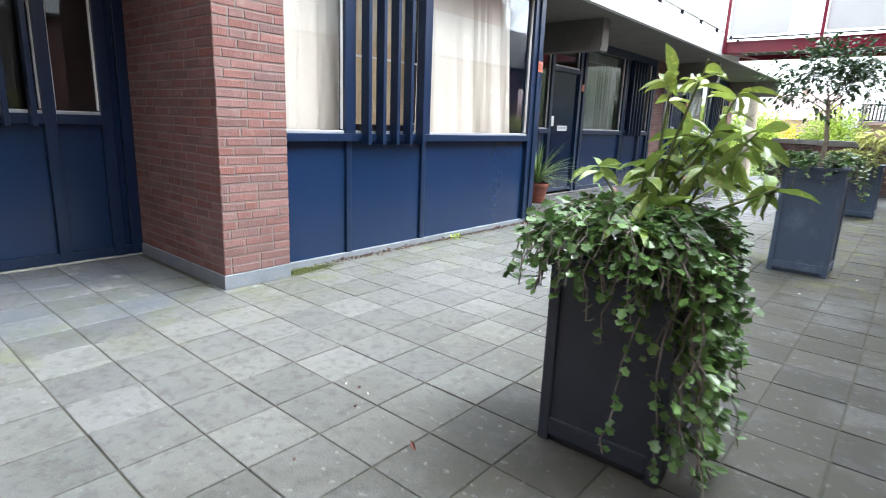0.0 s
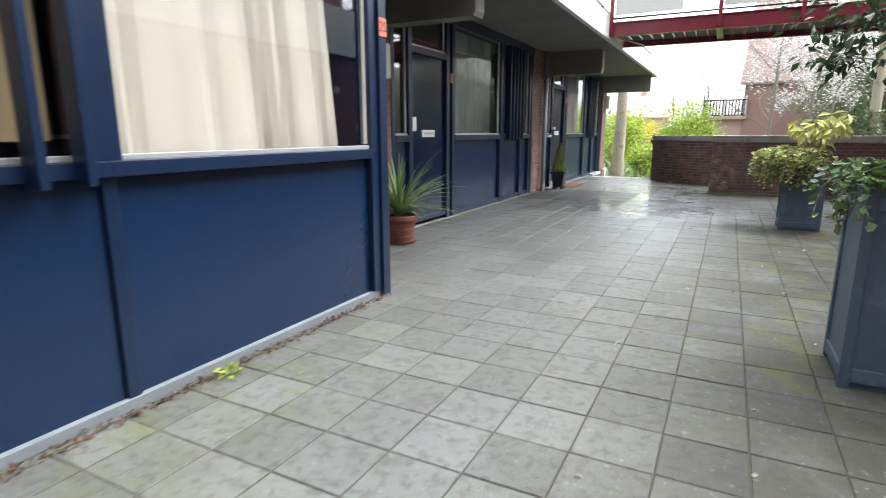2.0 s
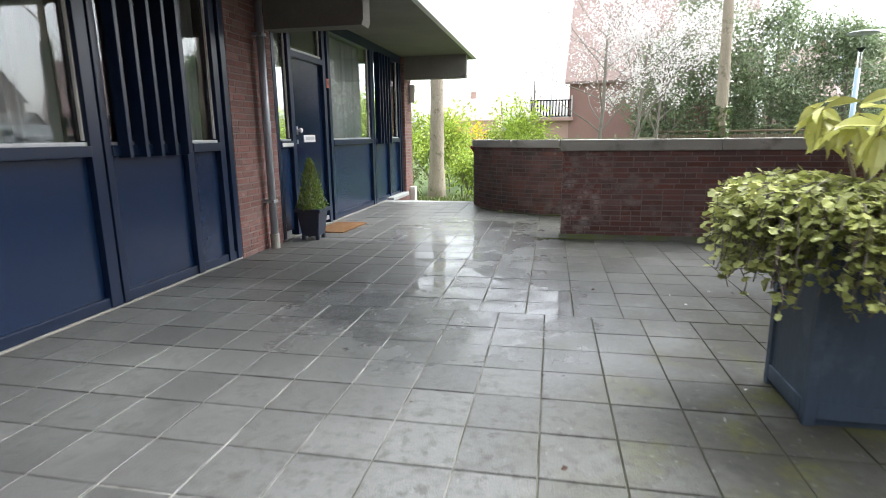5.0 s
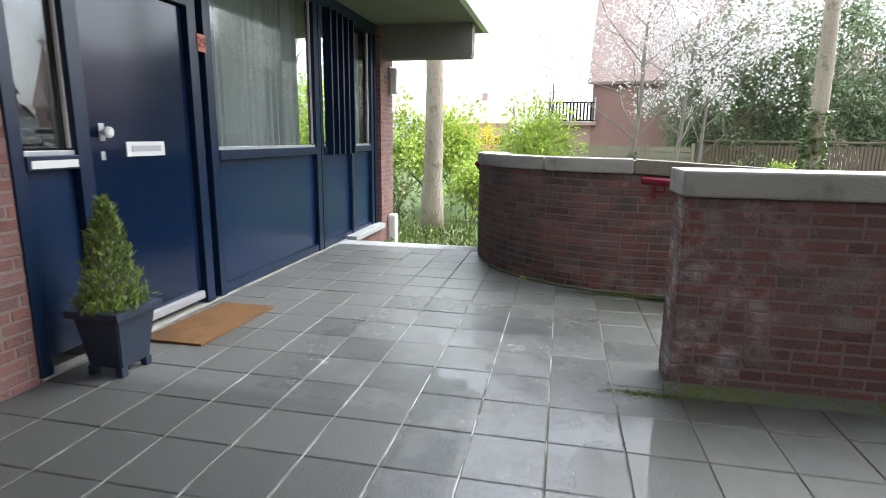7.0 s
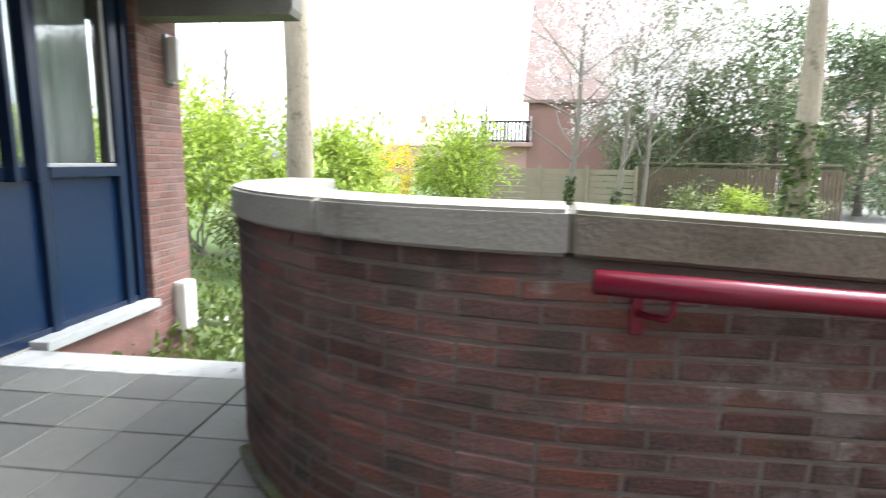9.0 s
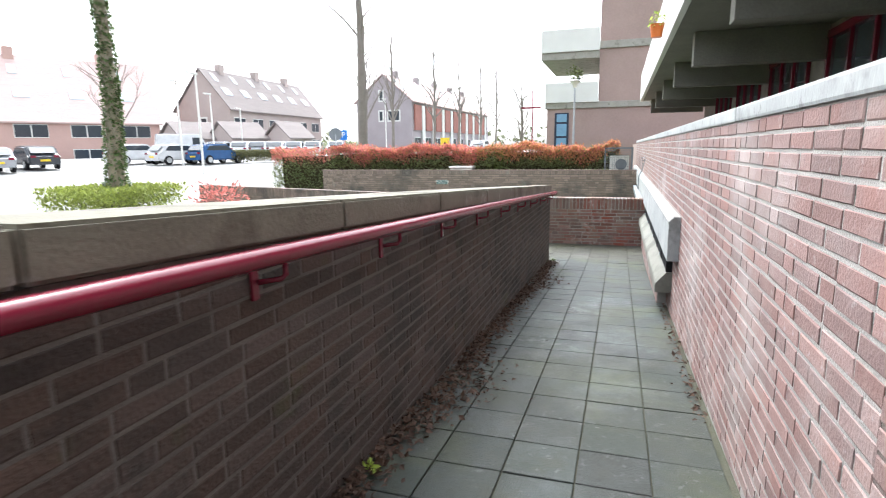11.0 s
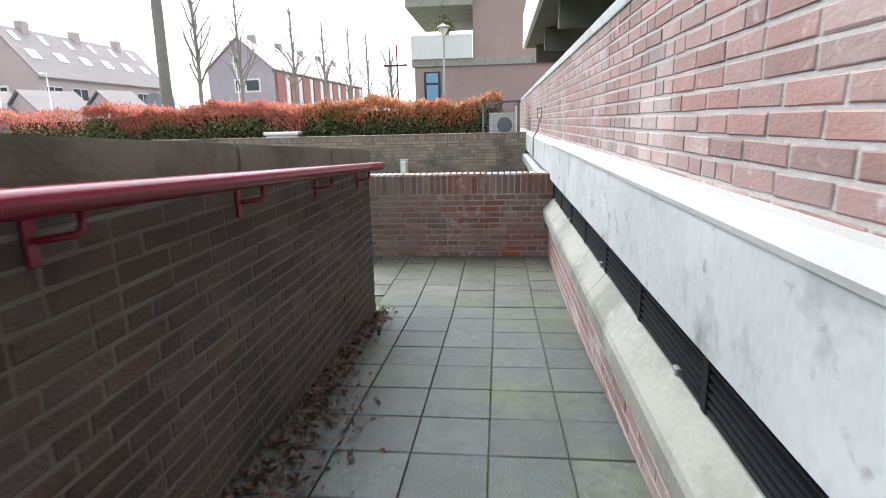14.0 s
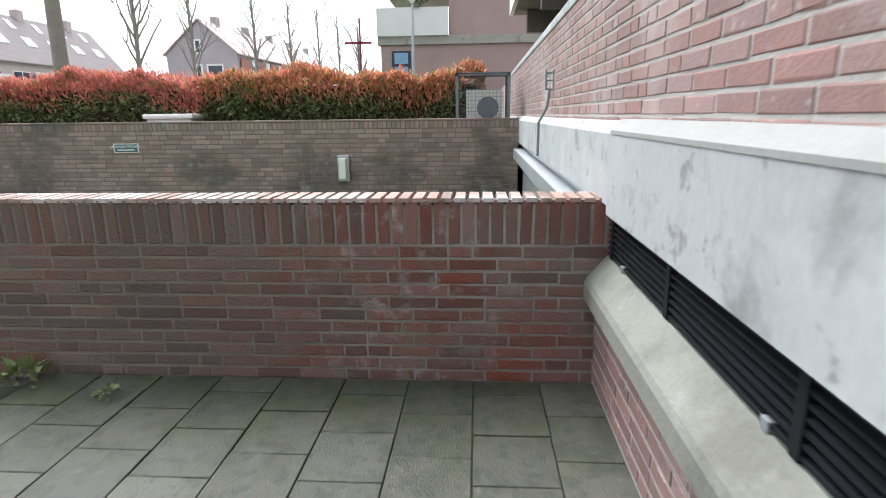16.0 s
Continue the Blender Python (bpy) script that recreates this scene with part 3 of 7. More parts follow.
for j in range(-1, 30):
    y = FACE_S + 0.03 + (j + 0.5) * PX
    off = 0.0 if j % 2 else 0.15
    for i in range(-1, 7):
        a, b = max(13.75 + i * PX + off - 0.3, 13.72), min(13.75 + (i + 1) * PX + off - 0.3, 15.12)
        if b - a > 0.04 and y > FACE_S:
            cells.append(((a + b) / 2, y, b - a - 0.006, PX - 0.006))
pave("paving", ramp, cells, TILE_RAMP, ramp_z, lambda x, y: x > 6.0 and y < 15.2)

# walls round the terrace: a mortar core, bricks laid on it, a concrete coping
bm = cube(5.9, 12.1306, -0.3, 25, FACE_S - 0.0006, 1.155)
box(bm, 5.9, 12.2, -1.0, 25, FACE_S - 0.0025, 0.1)
bm2 = cube(1.937, 12.1306, -0.3, 5.898, FACE_S - 0.0006, 1.0)
wall_south = solid("wall_parapet", bm, MORTAR, "brick parapet wall between the terrace and the ramp", "wall", "structure")
box(bm2, 2.02, 12.2, -1.0, 5.898, FACE_S - 0.0025, 0.1)
part("core", bm2, MORTAR_MID, wall_south)
f, n = along(1.935, 12.13, 25, 12.13)
lay(wall_south, bond(9.0, 0.03, 1.0, 11), f, BRICK_DARK, (0, 1.25))
f, n = along(1.935, FACE_S, 1.935, 12.13)
lay(wall_south, bond(n, 0.03, 1.0, 12), f, BRICK_DARK)
f, n = along(25, FACE_S, 1.935, FACE_S)
lay(wall_south, bond(n - 3.965, -0.8, 1.155, 13), f, BRICK_PINK, None, lambda u: ramp_z(25 - u))
lay(wall_south, bond(3.965, -0.8, 1.0, 14), lambda u: f(u + n - 3.965), BRICK_PINK, None, lambda u: ramp_z(5.9 - u))
bm = bmesh.new()
prism(bm, [(12.07, 0.0), (12.128, 0.0), (12.128, 0.05), (12.112, 0.04)], "x", 1.91, 5.9)
CEMENT_FOOT = spots(material("mossy cement", (0.105, 0.105, 0.092), (0.06, 0.063, 0.05), 6, 60, 0.9, bump=0.7, depth=0.02), (0.07, 0.085, 0.02), 4, 0.45, 0.58, 0.9)
part("foot", bm, CEMENT_FOOT, wall_south, "mossy cement fillet along the foot")
k = 0
edges = [1.905, 3.6, 5.9, 7.6, 9.8, 12.0, 14.2, 16.4, 18.6, 20.8, 23.0, 25.0]
for a, b in zip(edges, edges[1:]):
    part("coping", cube(a + 0.003, 12.10, 1.0 if a < 5 else 1.155, b - 0.003, FACE_S + (0.03 if a < 5 else 0.012), 1.125 if a < 5 else 1.225, bevel=0.012), CONCRETE if a < 4 else CONCRETE_PALE, wall_south, "weathered concrete coping")

# the curved wall that becomes the ramp's north wall
CX, CY, RAD, THICK = 2.05, 15.55, 1.60, 0.26
ARC = RAD * radians(100)


def north_face(u):
    """Along the face: round the curve from its end, then down the ramp."""
    if u < ARC:
        a = radians(170) + u / RAD
        return (CX + RAD * math.cos(a), CY + RAD * math.sin(a)), (math.cos(a), math.sin(a))
    return (CX + u - ARC, FACE_N), (0, -1)


def north_top(u):
    p, _ = north_face(u)
    return 1.11 - 0.0567 * max(0, p[0] - 1.93) + 0.016 * math.sin(math.pi * min(max(p[0] - 1.93, 0) / 11.5, 1))


LEN_N = ARC + 13.37 - CX


def ribbon(bm, us, lo, hi, front, back):
    """A wall-like strip that follows the face, from front to back of it."""
    rings = []
    for u in us:
        (x, y), (nx, ny) = north_face(u)
        rings.append([bm.verts.new((x + nx * front, y + ny * front, lo(u))), bm.verts.new((x + nx * front, y + ny * front, hi(u))), bm.verts.new((x - nx * back, y - ny * back, hi(u))), bm.verts.new((x - nx * back, y - ny * back, lo(u)))])
    for a, b in zip(rings, rings[1:]):
        for i in range(4):
            bm.faces.new((a[i], a[(i + 1) % 4], b[(i + 1) % 4], b[i]))
    bm.faces.new(rings[0][::-1])
    bm.faces.new(rings[-1])
    bmesh.ops.recalc_face_normals(bm, faces=bm.faces)
    return bm


us = [i * ARC / 28 for i in range(29)] + [ARC + 0.2 + i for i in range(11)] + [LEN_N]
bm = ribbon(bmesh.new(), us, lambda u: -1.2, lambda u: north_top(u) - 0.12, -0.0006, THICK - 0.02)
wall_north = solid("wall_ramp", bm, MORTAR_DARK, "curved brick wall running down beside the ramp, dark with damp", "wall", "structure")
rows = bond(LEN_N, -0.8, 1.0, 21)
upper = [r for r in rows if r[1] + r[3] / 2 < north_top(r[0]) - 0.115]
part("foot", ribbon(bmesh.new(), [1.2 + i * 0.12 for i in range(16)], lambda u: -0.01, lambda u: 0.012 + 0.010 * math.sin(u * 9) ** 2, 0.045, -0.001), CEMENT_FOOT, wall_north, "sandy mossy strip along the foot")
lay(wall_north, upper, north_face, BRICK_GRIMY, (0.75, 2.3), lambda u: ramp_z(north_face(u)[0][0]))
f, n = along(13.377, FACE_N, 13.377, FACE_N + THICK)
lay(wall_north, bond(n, -0.75, 0.34, 22), f, BRICK_GRIMY)
cuts = [0.0, 0.95, 1.9, ARC - 0.14, ARC + 1.0, ARC + 2.2, ARC + 3.3, ARC + 4.5, ARC + 5.7, ARC + 6.9, ARC + 8.1, ARC + 9.3, ARC + 10.4, LEN_N + 0.01]
for a, b in zip(cuts, cuts[1:]):
    m = max(2, int((b - a) / 0.12))
    bm = ribbon(bmesh.new(), [a + 0.003 + (b - a - 0.006) * i / m for i in range(m + 1)], lambda u: north_top(u) - 0.115, lambda u: north_top(u), 0.025, THICK + 0.02)
    bmesh.ops.bevel(bm, geom=[e for e in bm.edges if len(e.link_faces) == 2 and e.calc_face_angle(0) > 1.2], offset=0.01, segments=2, affect="EDGES")
    part("coping", bm, CONCRETE if b < ARC else CONCRETE_DARK, wall_north, "concrete coping stone")

# the wall across the foot of the ramp, with a brick-on-edge top, and its outward run
wall_foot = solid("wall_foot", cube(15.1306, FACE_S, -2.5, 15.33, 16.2, 0.09), MORTAR_FOOT, "brick wall with upright brick coping across the foot of the ramp", "wall", "structure")
f, n = along(15.13, 16.2, 15.13, FACE_S)
lay(wall_foot, bond(n, -0.76, 0.115, 31, 0.21), f, BRICK_END, (n - 2.3, n))
RUN = math.hypot(2.2, 8.0)
bend = thing("wall_run", "low brick wall running on towards the car park", "wall", kind="structure")
bend.matrix_world = Matrix.Translation((15.13, 16.2, 0)) @ Matrix.Rotation(-math.atan2(2.2, 8.0), 4, "Z")
part("core", cube(0.0006, 0, -2.5, 0.2, RUN, 0.10), MORTAR_DARK, bend)
f, n2 = along(0, RUN, 0, 0)
lay(bend, bond(n2, -0.76, 0.125, 33, 0.21), f, BRICK_YARD)


def on_edge(parent, y0, y1, x, z, mat):
    """Bricks on edge along the top of a wall."""
    verts, faces = [], []
    for i in range(int((y1 - y0) / 0.0625)):
        y, kk = y1 - i * 0.0625, len(verts)
        for a, c, e in ((-0.005, 0, -0.018), (0.205, 0, -0.018), (0.205, -0.052, -0.018), (-0.005, -0.052, -0.018), (-0.002, -0.004, 0), (0.202, -0.004, 0), (0.202, -0.048, 0), (-0.002, -0.048, 0)):
            verts.append((x + a, y + c, z + e))
        faces += [tuple(kk + q for q in fc) for fc in ((4, 7, 6, 5), (0, 4, 5, 1), (1, 5, 6, 2), (2, 6, 7, 3), (3, 7, 4, 0))]
    tagged(from_arrays("brick_capping", verts, faces, mat, parent), "bricks on edge, worn and pale on top", kind="stuff")


CAP_BRICK = spots(material("worn capping brick", (0.30, 0.20, 0.16), (0.20, 0.13, 0.105), 4, 80, 0.8, bump=0.3, vary=0.25), (0.50, 0.50, 0.48), 2.5, 0.45, 0.60, 0.8)
on_edge(wall_foot, FACE_S, 16.2, 15.13, 0.118, CAP_BRICK)
on_edge(bend, 0, RUN, 0, 0.128, BRICK_YARD)

# the brick wall beyond the sunken yard
wall_yard = solid("wall_yard", cube(20.2006, 12.5, -2.6, 20.45, 21.9, 0.40), MORTAR_DARK, "dark stained brick wall of the sunken yard below the hedge", "wall", "structure")
f, n = along(20.2, 21.9, 20.2, 12.5)
lay(wall_yard, bond(n, -1.4, 0.40, 41, 0.1), f, BRICK_YARD)
part("brick_capping", cube(20.19, 12.5, 0.40, 20.46, 21.92, 0.425, bevel=0.006), BRICK_YARD, wall_yard)
part("return_wall", cube(20.45, 21.65, -1.0, 25, 21.9, 0.41), BRICK_YARD, wall_yard)

# concrete edge beam, ventilation slot and sill along the low part of the parapet wall
bm = bmesh.new()
prism(bm, [(FACE_S, 0.445), (FACE_S + 0.055, 0.445), (FACE_S + 0.095, 0.405), (FACE_S + 0.095, 0.065), (FACE_S, 0.065)], "x", 9.69, 15.02)
LEDGE = material("pale cement ledge", (0.29, 0.287, 0.272), (0.22, 0.218, 0.206), 4, 60, 0.8, bump=0.2)
edge_beam = solid("edge_beam", bm, CONCRETE_PALE, "pale precast concrete edge beam with a chamfered top", "beam", "structure")
bm = bmesh.new()
prism(bm, [(FACE_S, 0.44), (FACE_S + 0.05, 0.44), (FACE_S + 0.09, 0.39), (FACE_S + 0.09, 0.10), (FACE_S, 0.10)], "x", 15.04, 24)
part("beam_length", bm, CONCRETE_PALE, edge_beam)
bm = bmesh.new()
prism(bm, [(FACE_S + 0.001, 0.449), (FACE_S + 0.057, 0.449), (FACE_S + 0.098, 0.407), (FACE_S + 0.098, 0.392), (FACE_S + 0.0955, 0.392), (FACE_S + 0.0955, 0.405), (FACE_S + 0.055, 0.4455), (FACE_S + 0.001, 0.4455)], "x", 9.70, 15.01)
part("ledge", bm, LEDGE, edge_beam, "pale cement wash on the chamfer")
bm = bmesh.new()
prism(bm, [(FACE_S, -0.135), (FACE_S + 0.055, -0.135), (FACE_S + 0.14, -0.235), (FACE_S + 0.15, -0.26), (FACE_S + 0.15, -0.33), (FACE_S, -0.33)], "x", 10.14, 12.25)
sill = solid("sill_ledge", bm, CONCRETE_SILL, "pale concrete sill below the ventilation grille", "sill", "structure")
bm = bmesh.new()
prism(bm, [(FACE_S, -0.135), (FACE_S + 0.055, -0.135), (FACE_S + 0.14, -0.235), (FACE_S + 0.15, -0.26), (FACE_S + 0.15, -0.33), (FACE_S, -0.33)], "x", 12.256, 15.12)
part("sill_length", bm, CONCRETE_SILL, sill)
plinth = solid("wall_plinth", cube(10.6, FACE_S + 0.002, -0.9, 15.13, FACE_S + 0.0894, -0.335), MORTAR, "brick plinth under the concrete sill", "wall", "structure")
f, n = along(15.13, FACE_S + 0.09, 10.6, FACE_S + 0.09)
lay(plinth, bond(n, -0.80, -0.335, 51), f, BRICK_PINK, (0, 4.6), lambda u: ramp_z(15.13 - u))


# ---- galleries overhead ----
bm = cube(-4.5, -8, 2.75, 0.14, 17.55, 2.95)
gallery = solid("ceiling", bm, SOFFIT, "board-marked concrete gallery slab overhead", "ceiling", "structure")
fascia = thing("gallery_front", "white painted concrete gallery front with a slot above", "balcony front", kind="structure")
edges = [-8, -6.55, -0.55, 5.45, 11.45, 17.56]
for a, b in zip(edges, edges[1:]):
    part("panel", cube(0.143, a + 0.006, 2.74, 0.22, b - 0.006, 3.12, bevel=0.006), WHITE, fascia)
    part("upper_panel", cube(0.05, a + 0.006, 3.26, 0.12, min(b, 16.9) - 0.006, 4.1, bevel=0.006), WHITE, fascia)
    for q in range(6):
        y = a + 0.3 + q * (b - a - 0.6) / 5
        part("bracket", cube(0.06, y - 0.03, 2.95, 0.11, y + 0.03, 3.27), BLACK, fascia)
part("end_panel", cube(-4.5, 17.56, 2.74, 0.22, 17.62, 3.12, bevel=0.006), WHITE, fascia)
for y in (-0.5, 5.44, 11.46, 16.95):
    bm = bmesh.new()
    prism(bm, [(FACADE - 0.4, 2.31), (-0.14 if y < 16 else 0.08, 2.31), (-0.12 if y < 16 else 0.10, 2.36), (-0.12 if y < 16 else 0.10, 2.748), (FACADE - 0.4, 2.748)], "y", y - 0.11, y + 0.11)
    solid("beam", bm, SOFFIT, "stubby concrete beam under the gallery", "beam", "structure", "gallery beams")

# building across the terrace
bm = cube(4.7606, -8, -0.3, 5.01, 10.3494, 2.6)
box(bm, 5.01, 10.1, -0.3, 25, 10.3494, 2.6)
wall_east = solid("wall_east", bm, MORTAR_DARK, "dark red brick wall of the building across the terrace", "wall", "structure")
f, n = along(4.76, 10.35, 4.76, 0.0)
lay(wall_east, bond(n, 0.02, 2.6, 61), f, BRICK_EAST, (0.0, 1.3))
lay(wall_east, bond(3.0, 0.02, 2.6, 62), (lambda u: ((4.76 + u, 10.35), (0, 1))), BRICK_EAST)
part("gravel_edge", cube(4.62, 2, 0, 4.757, 10.3, 0.01), CONCRETE_PALE, wall_east, "strip of pale gravel along the foot")
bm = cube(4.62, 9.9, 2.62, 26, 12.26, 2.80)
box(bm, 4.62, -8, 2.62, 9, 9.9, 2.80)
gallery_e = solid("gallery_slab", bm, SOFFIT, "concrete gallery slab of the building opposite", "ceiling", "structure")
part("fascia", cube(4.62, 12.26, 2.60, 26, 12.34, 3.5, bevel=0.006), WHITE, gallery_e)
part("fascia_end", cube(4.54, -8, 2.64, 4.618, 12.34, 3.5, bevel=0.006), WHITE, gallery_e)
for x in (4.78, 10.6, 13.6, 16.6, 19.6, 22.6, 25.4):
    bm = cube(x - 0.12, 10.36, 2.16, x + 0.12, 12.0 if x > 5 else 10.6, 2.618, bevel=0.01)
    solid("beam", bm, SOFFIT, "stubby concrete beam under the gallery", "beam", "structure", "gallery beams")
for x0 in (8.2, 11.2, 14.2, 17.2, 20.2):
    win = thing("window_east", "dark red framed window under the gallery", "window", kind="structure")
    part("pane", cube(x0, 10.352, 1.2, x0 + 2.2, 10.362, 2.4), PANE_FAR, win)
    for a in range(4):
        part("frame_bar", cube(x0 + a * 0.72, 10.35, 1.15, x0 + 0.06 + a * 0.72, 10.40, 2.45), RED_STEEL, win)
    part("head", cube(x0, 10.35, 2.40, x0 + 2.22, 10.41, 2.50), RED_STEEL, win)

# storeys added out of view, only to cut sky light on the terrace
bm = cube(5.2, -8, 2.804, 9, 10.0, 5.4)
box(bm, 9, 6.0, 2.62, 26, 9.89, 5.4)
solid("wall_upper", bm, BRICK_EAST, "upper brick storeys added over the building opposite to shade the terrace", "wall", "structure")
# unseen wall, added to keep sky light off the recess and pier
bm = cube(-5, -8.4, -0.3, 9, -8.0, 9.0)
solid("wall_behind", bm, BRICK_EAST, "red brick wall added behind the start to cut light", "wall", "structure")

# the red steel footbridge
bridge = thing("footbridge", "crimson steel footbridge with white panels between the galleries", "footbridge")
for y in (10.2, 11.55):
    bm = cube(0.18, y, 2.79, 4.535, y + 0.012, 2.99)
    box(bm, 0.18, y - 0.04, 2.78, 4.535, y + 0.06, 2.793)
    box(bm, 0.18, y - 0.04, 2.987, 4.535, y + 0.06, 3.0)
    part("girder", bm, RED_STEEL, bridge)
for i in range(23):
    x = 0.32 + i * 0.185
    part("deck_plank", cube(x - 0.075, 10.24, 2.88, x + 0.075, 11.55, 2.93, bevel=0.004), SOFFIT, bridge)
for x in (0.25, 1.9, 3.0, 4.25):
    part("post", cube(x - 0.03, 10.13, 2.80, x + 0.03, 10.17, 4.2), RED_STEEL, bridge)
for x in (0.3, 1.94, 3.05):
    part("panel", cube(x, 10.19, 3.12, x + 1.05, 10.215, 4.1, bevel=0.003), WHITE, bridge)
part("rail", cube(0.18, 10.17, 3.05, 4.535, 10.19, 3.07), BLACK, bridge)
part("brace", tube(bmesh.new(), [(0.25, 10.25, 2.80), (0.6, 11.5, 2.80)], 0.025), RED_STEEL, bridge)
part("brace", tube(bmesh.new(), [(4.2, 10.25, 2.80), (3.6, 11.5, 2.80)], 0.025), RED_STEEL, bridge)
part("cross_bar", cube(1.85, 10.2, 2.80, 1.95, 11.55, 2.86), RED_STEEL, bridge)


# ---- the blue timber fronts ----
def wave_cloth(y0, y1, x, z0, z1, folds, depth, lean=0.0):
    bm = bmesh.new()
    m = folds * 8
    rng = random.Random(int(y0 * 100))
    ph = [rng.uniform(0, 6.3) for _ in range(4)]
    rows = []
    for z in [z0 + (z1 - z0) * r / 6 for r in range(7)]:
        row = []
        for i in range(m + 1):
            s = i / m
            y = y0 + (y1 - y0) * s + lean * s * (z1 - z) / (z1 - z0)
            w = s + 0.06 * math.sin(s * 9 + ph[3]) + 0.03 * math.sin(s * 23 + ph[1])
            d = depth * (0.35 + 0.65 * math.sin(s * 4.1 + ph[2]) ** 2) * (math.sin(w * folds * 6.28 + ph[0] + 0.5 * math.sin(z * 2 + ph[1])) + 0.35 * math.sin(w * folds * 11 + ph[2] + z))
            row.append(bm.verts.new((x + d, y, z)))
        rows.append(row)
    for a, b in zip(rows, rows[1:]):
        for i in range(m):
            bm.faces.new((a[i], a[i + 1], b[i + 1], b[i]))
    return bm


def mullion(parent, x, y0, y1, z0, z1, name="mullion", mat=BLUE_FRAME, front=0.035):
    return part(name, cube(x - 0.06, y0, z0, x + front, y1, z1, bevel=0.004), mat, parent)


def glazing(parent, x, y0, y1, z0, z1):
    pane = part("pane", cube(x - 0.030, y0 + 0.01, z0, x - 0.024, y1 - 0.01, z1), GLASS, parent)
    pane.visible_shadow = False
    part("sill_bead", cube(x - 0.024, y0, z0 - 0.012, x + 0.012, y1, z0 + 0.012, bevel=0.003), ALU, pane, "white metal glazing bead")
    part("bead", cube(x - 0.022, y0, z0 + 0.022, x - 0.004, y0 + 0.014, z1), WHITE_PLASTIC, pane)
    part("bead", cube(x - 0.022, y1 - 0.014, z0 + 0.022, x - 0.004, y1, z1), WHITE_PLASTIC, pane)


def under(parent, x, y0, y1, z0, z1):
    part("panel", cube(x - 0.05, y0, z0, x - 0.012, y1, z1, bevel=0.003), BLUE, parent)


def bars(parent, x, y0, y1, z0, z1, count=5):
    for i in range(count):
        y = y0 + (i + 0.8) * (y1 - y0) / (count + 0.6)
        part("bar", cube(x + 0.02, y - 0.018, z0 - 0.10, x + 0.115, y + 0.018, z1, bevel=0.004), BLUE_FRAME, parent)


TOP, SILL = 2.745, 1.16


def number_plate(y, x, digits, z=1.90):
    sign = thing("number_plate", "orange enamel house number plate " + digits, "house number", "house numbers")
    part("plate", cube(x, y - 0.045, z - 0.06, x + 0.006, y + 0.045, z + 0.06, bevel=0.002), ORANGE, sign)
    cu = bpy.data.curves.new("numeral", "FONT")
    cu.body, cu.size, cu.extrude, cu.align_x, cu.align_y = digits, 0.095, 0.001, "CENTER", "CENTER"
    ob = new("numeral", cu)
    ob.parent = sign
    ob.matrix_local = pose(x + 0.008, y, z, 90, 0, 90)
    cu.materials.append(BRICK_RED)


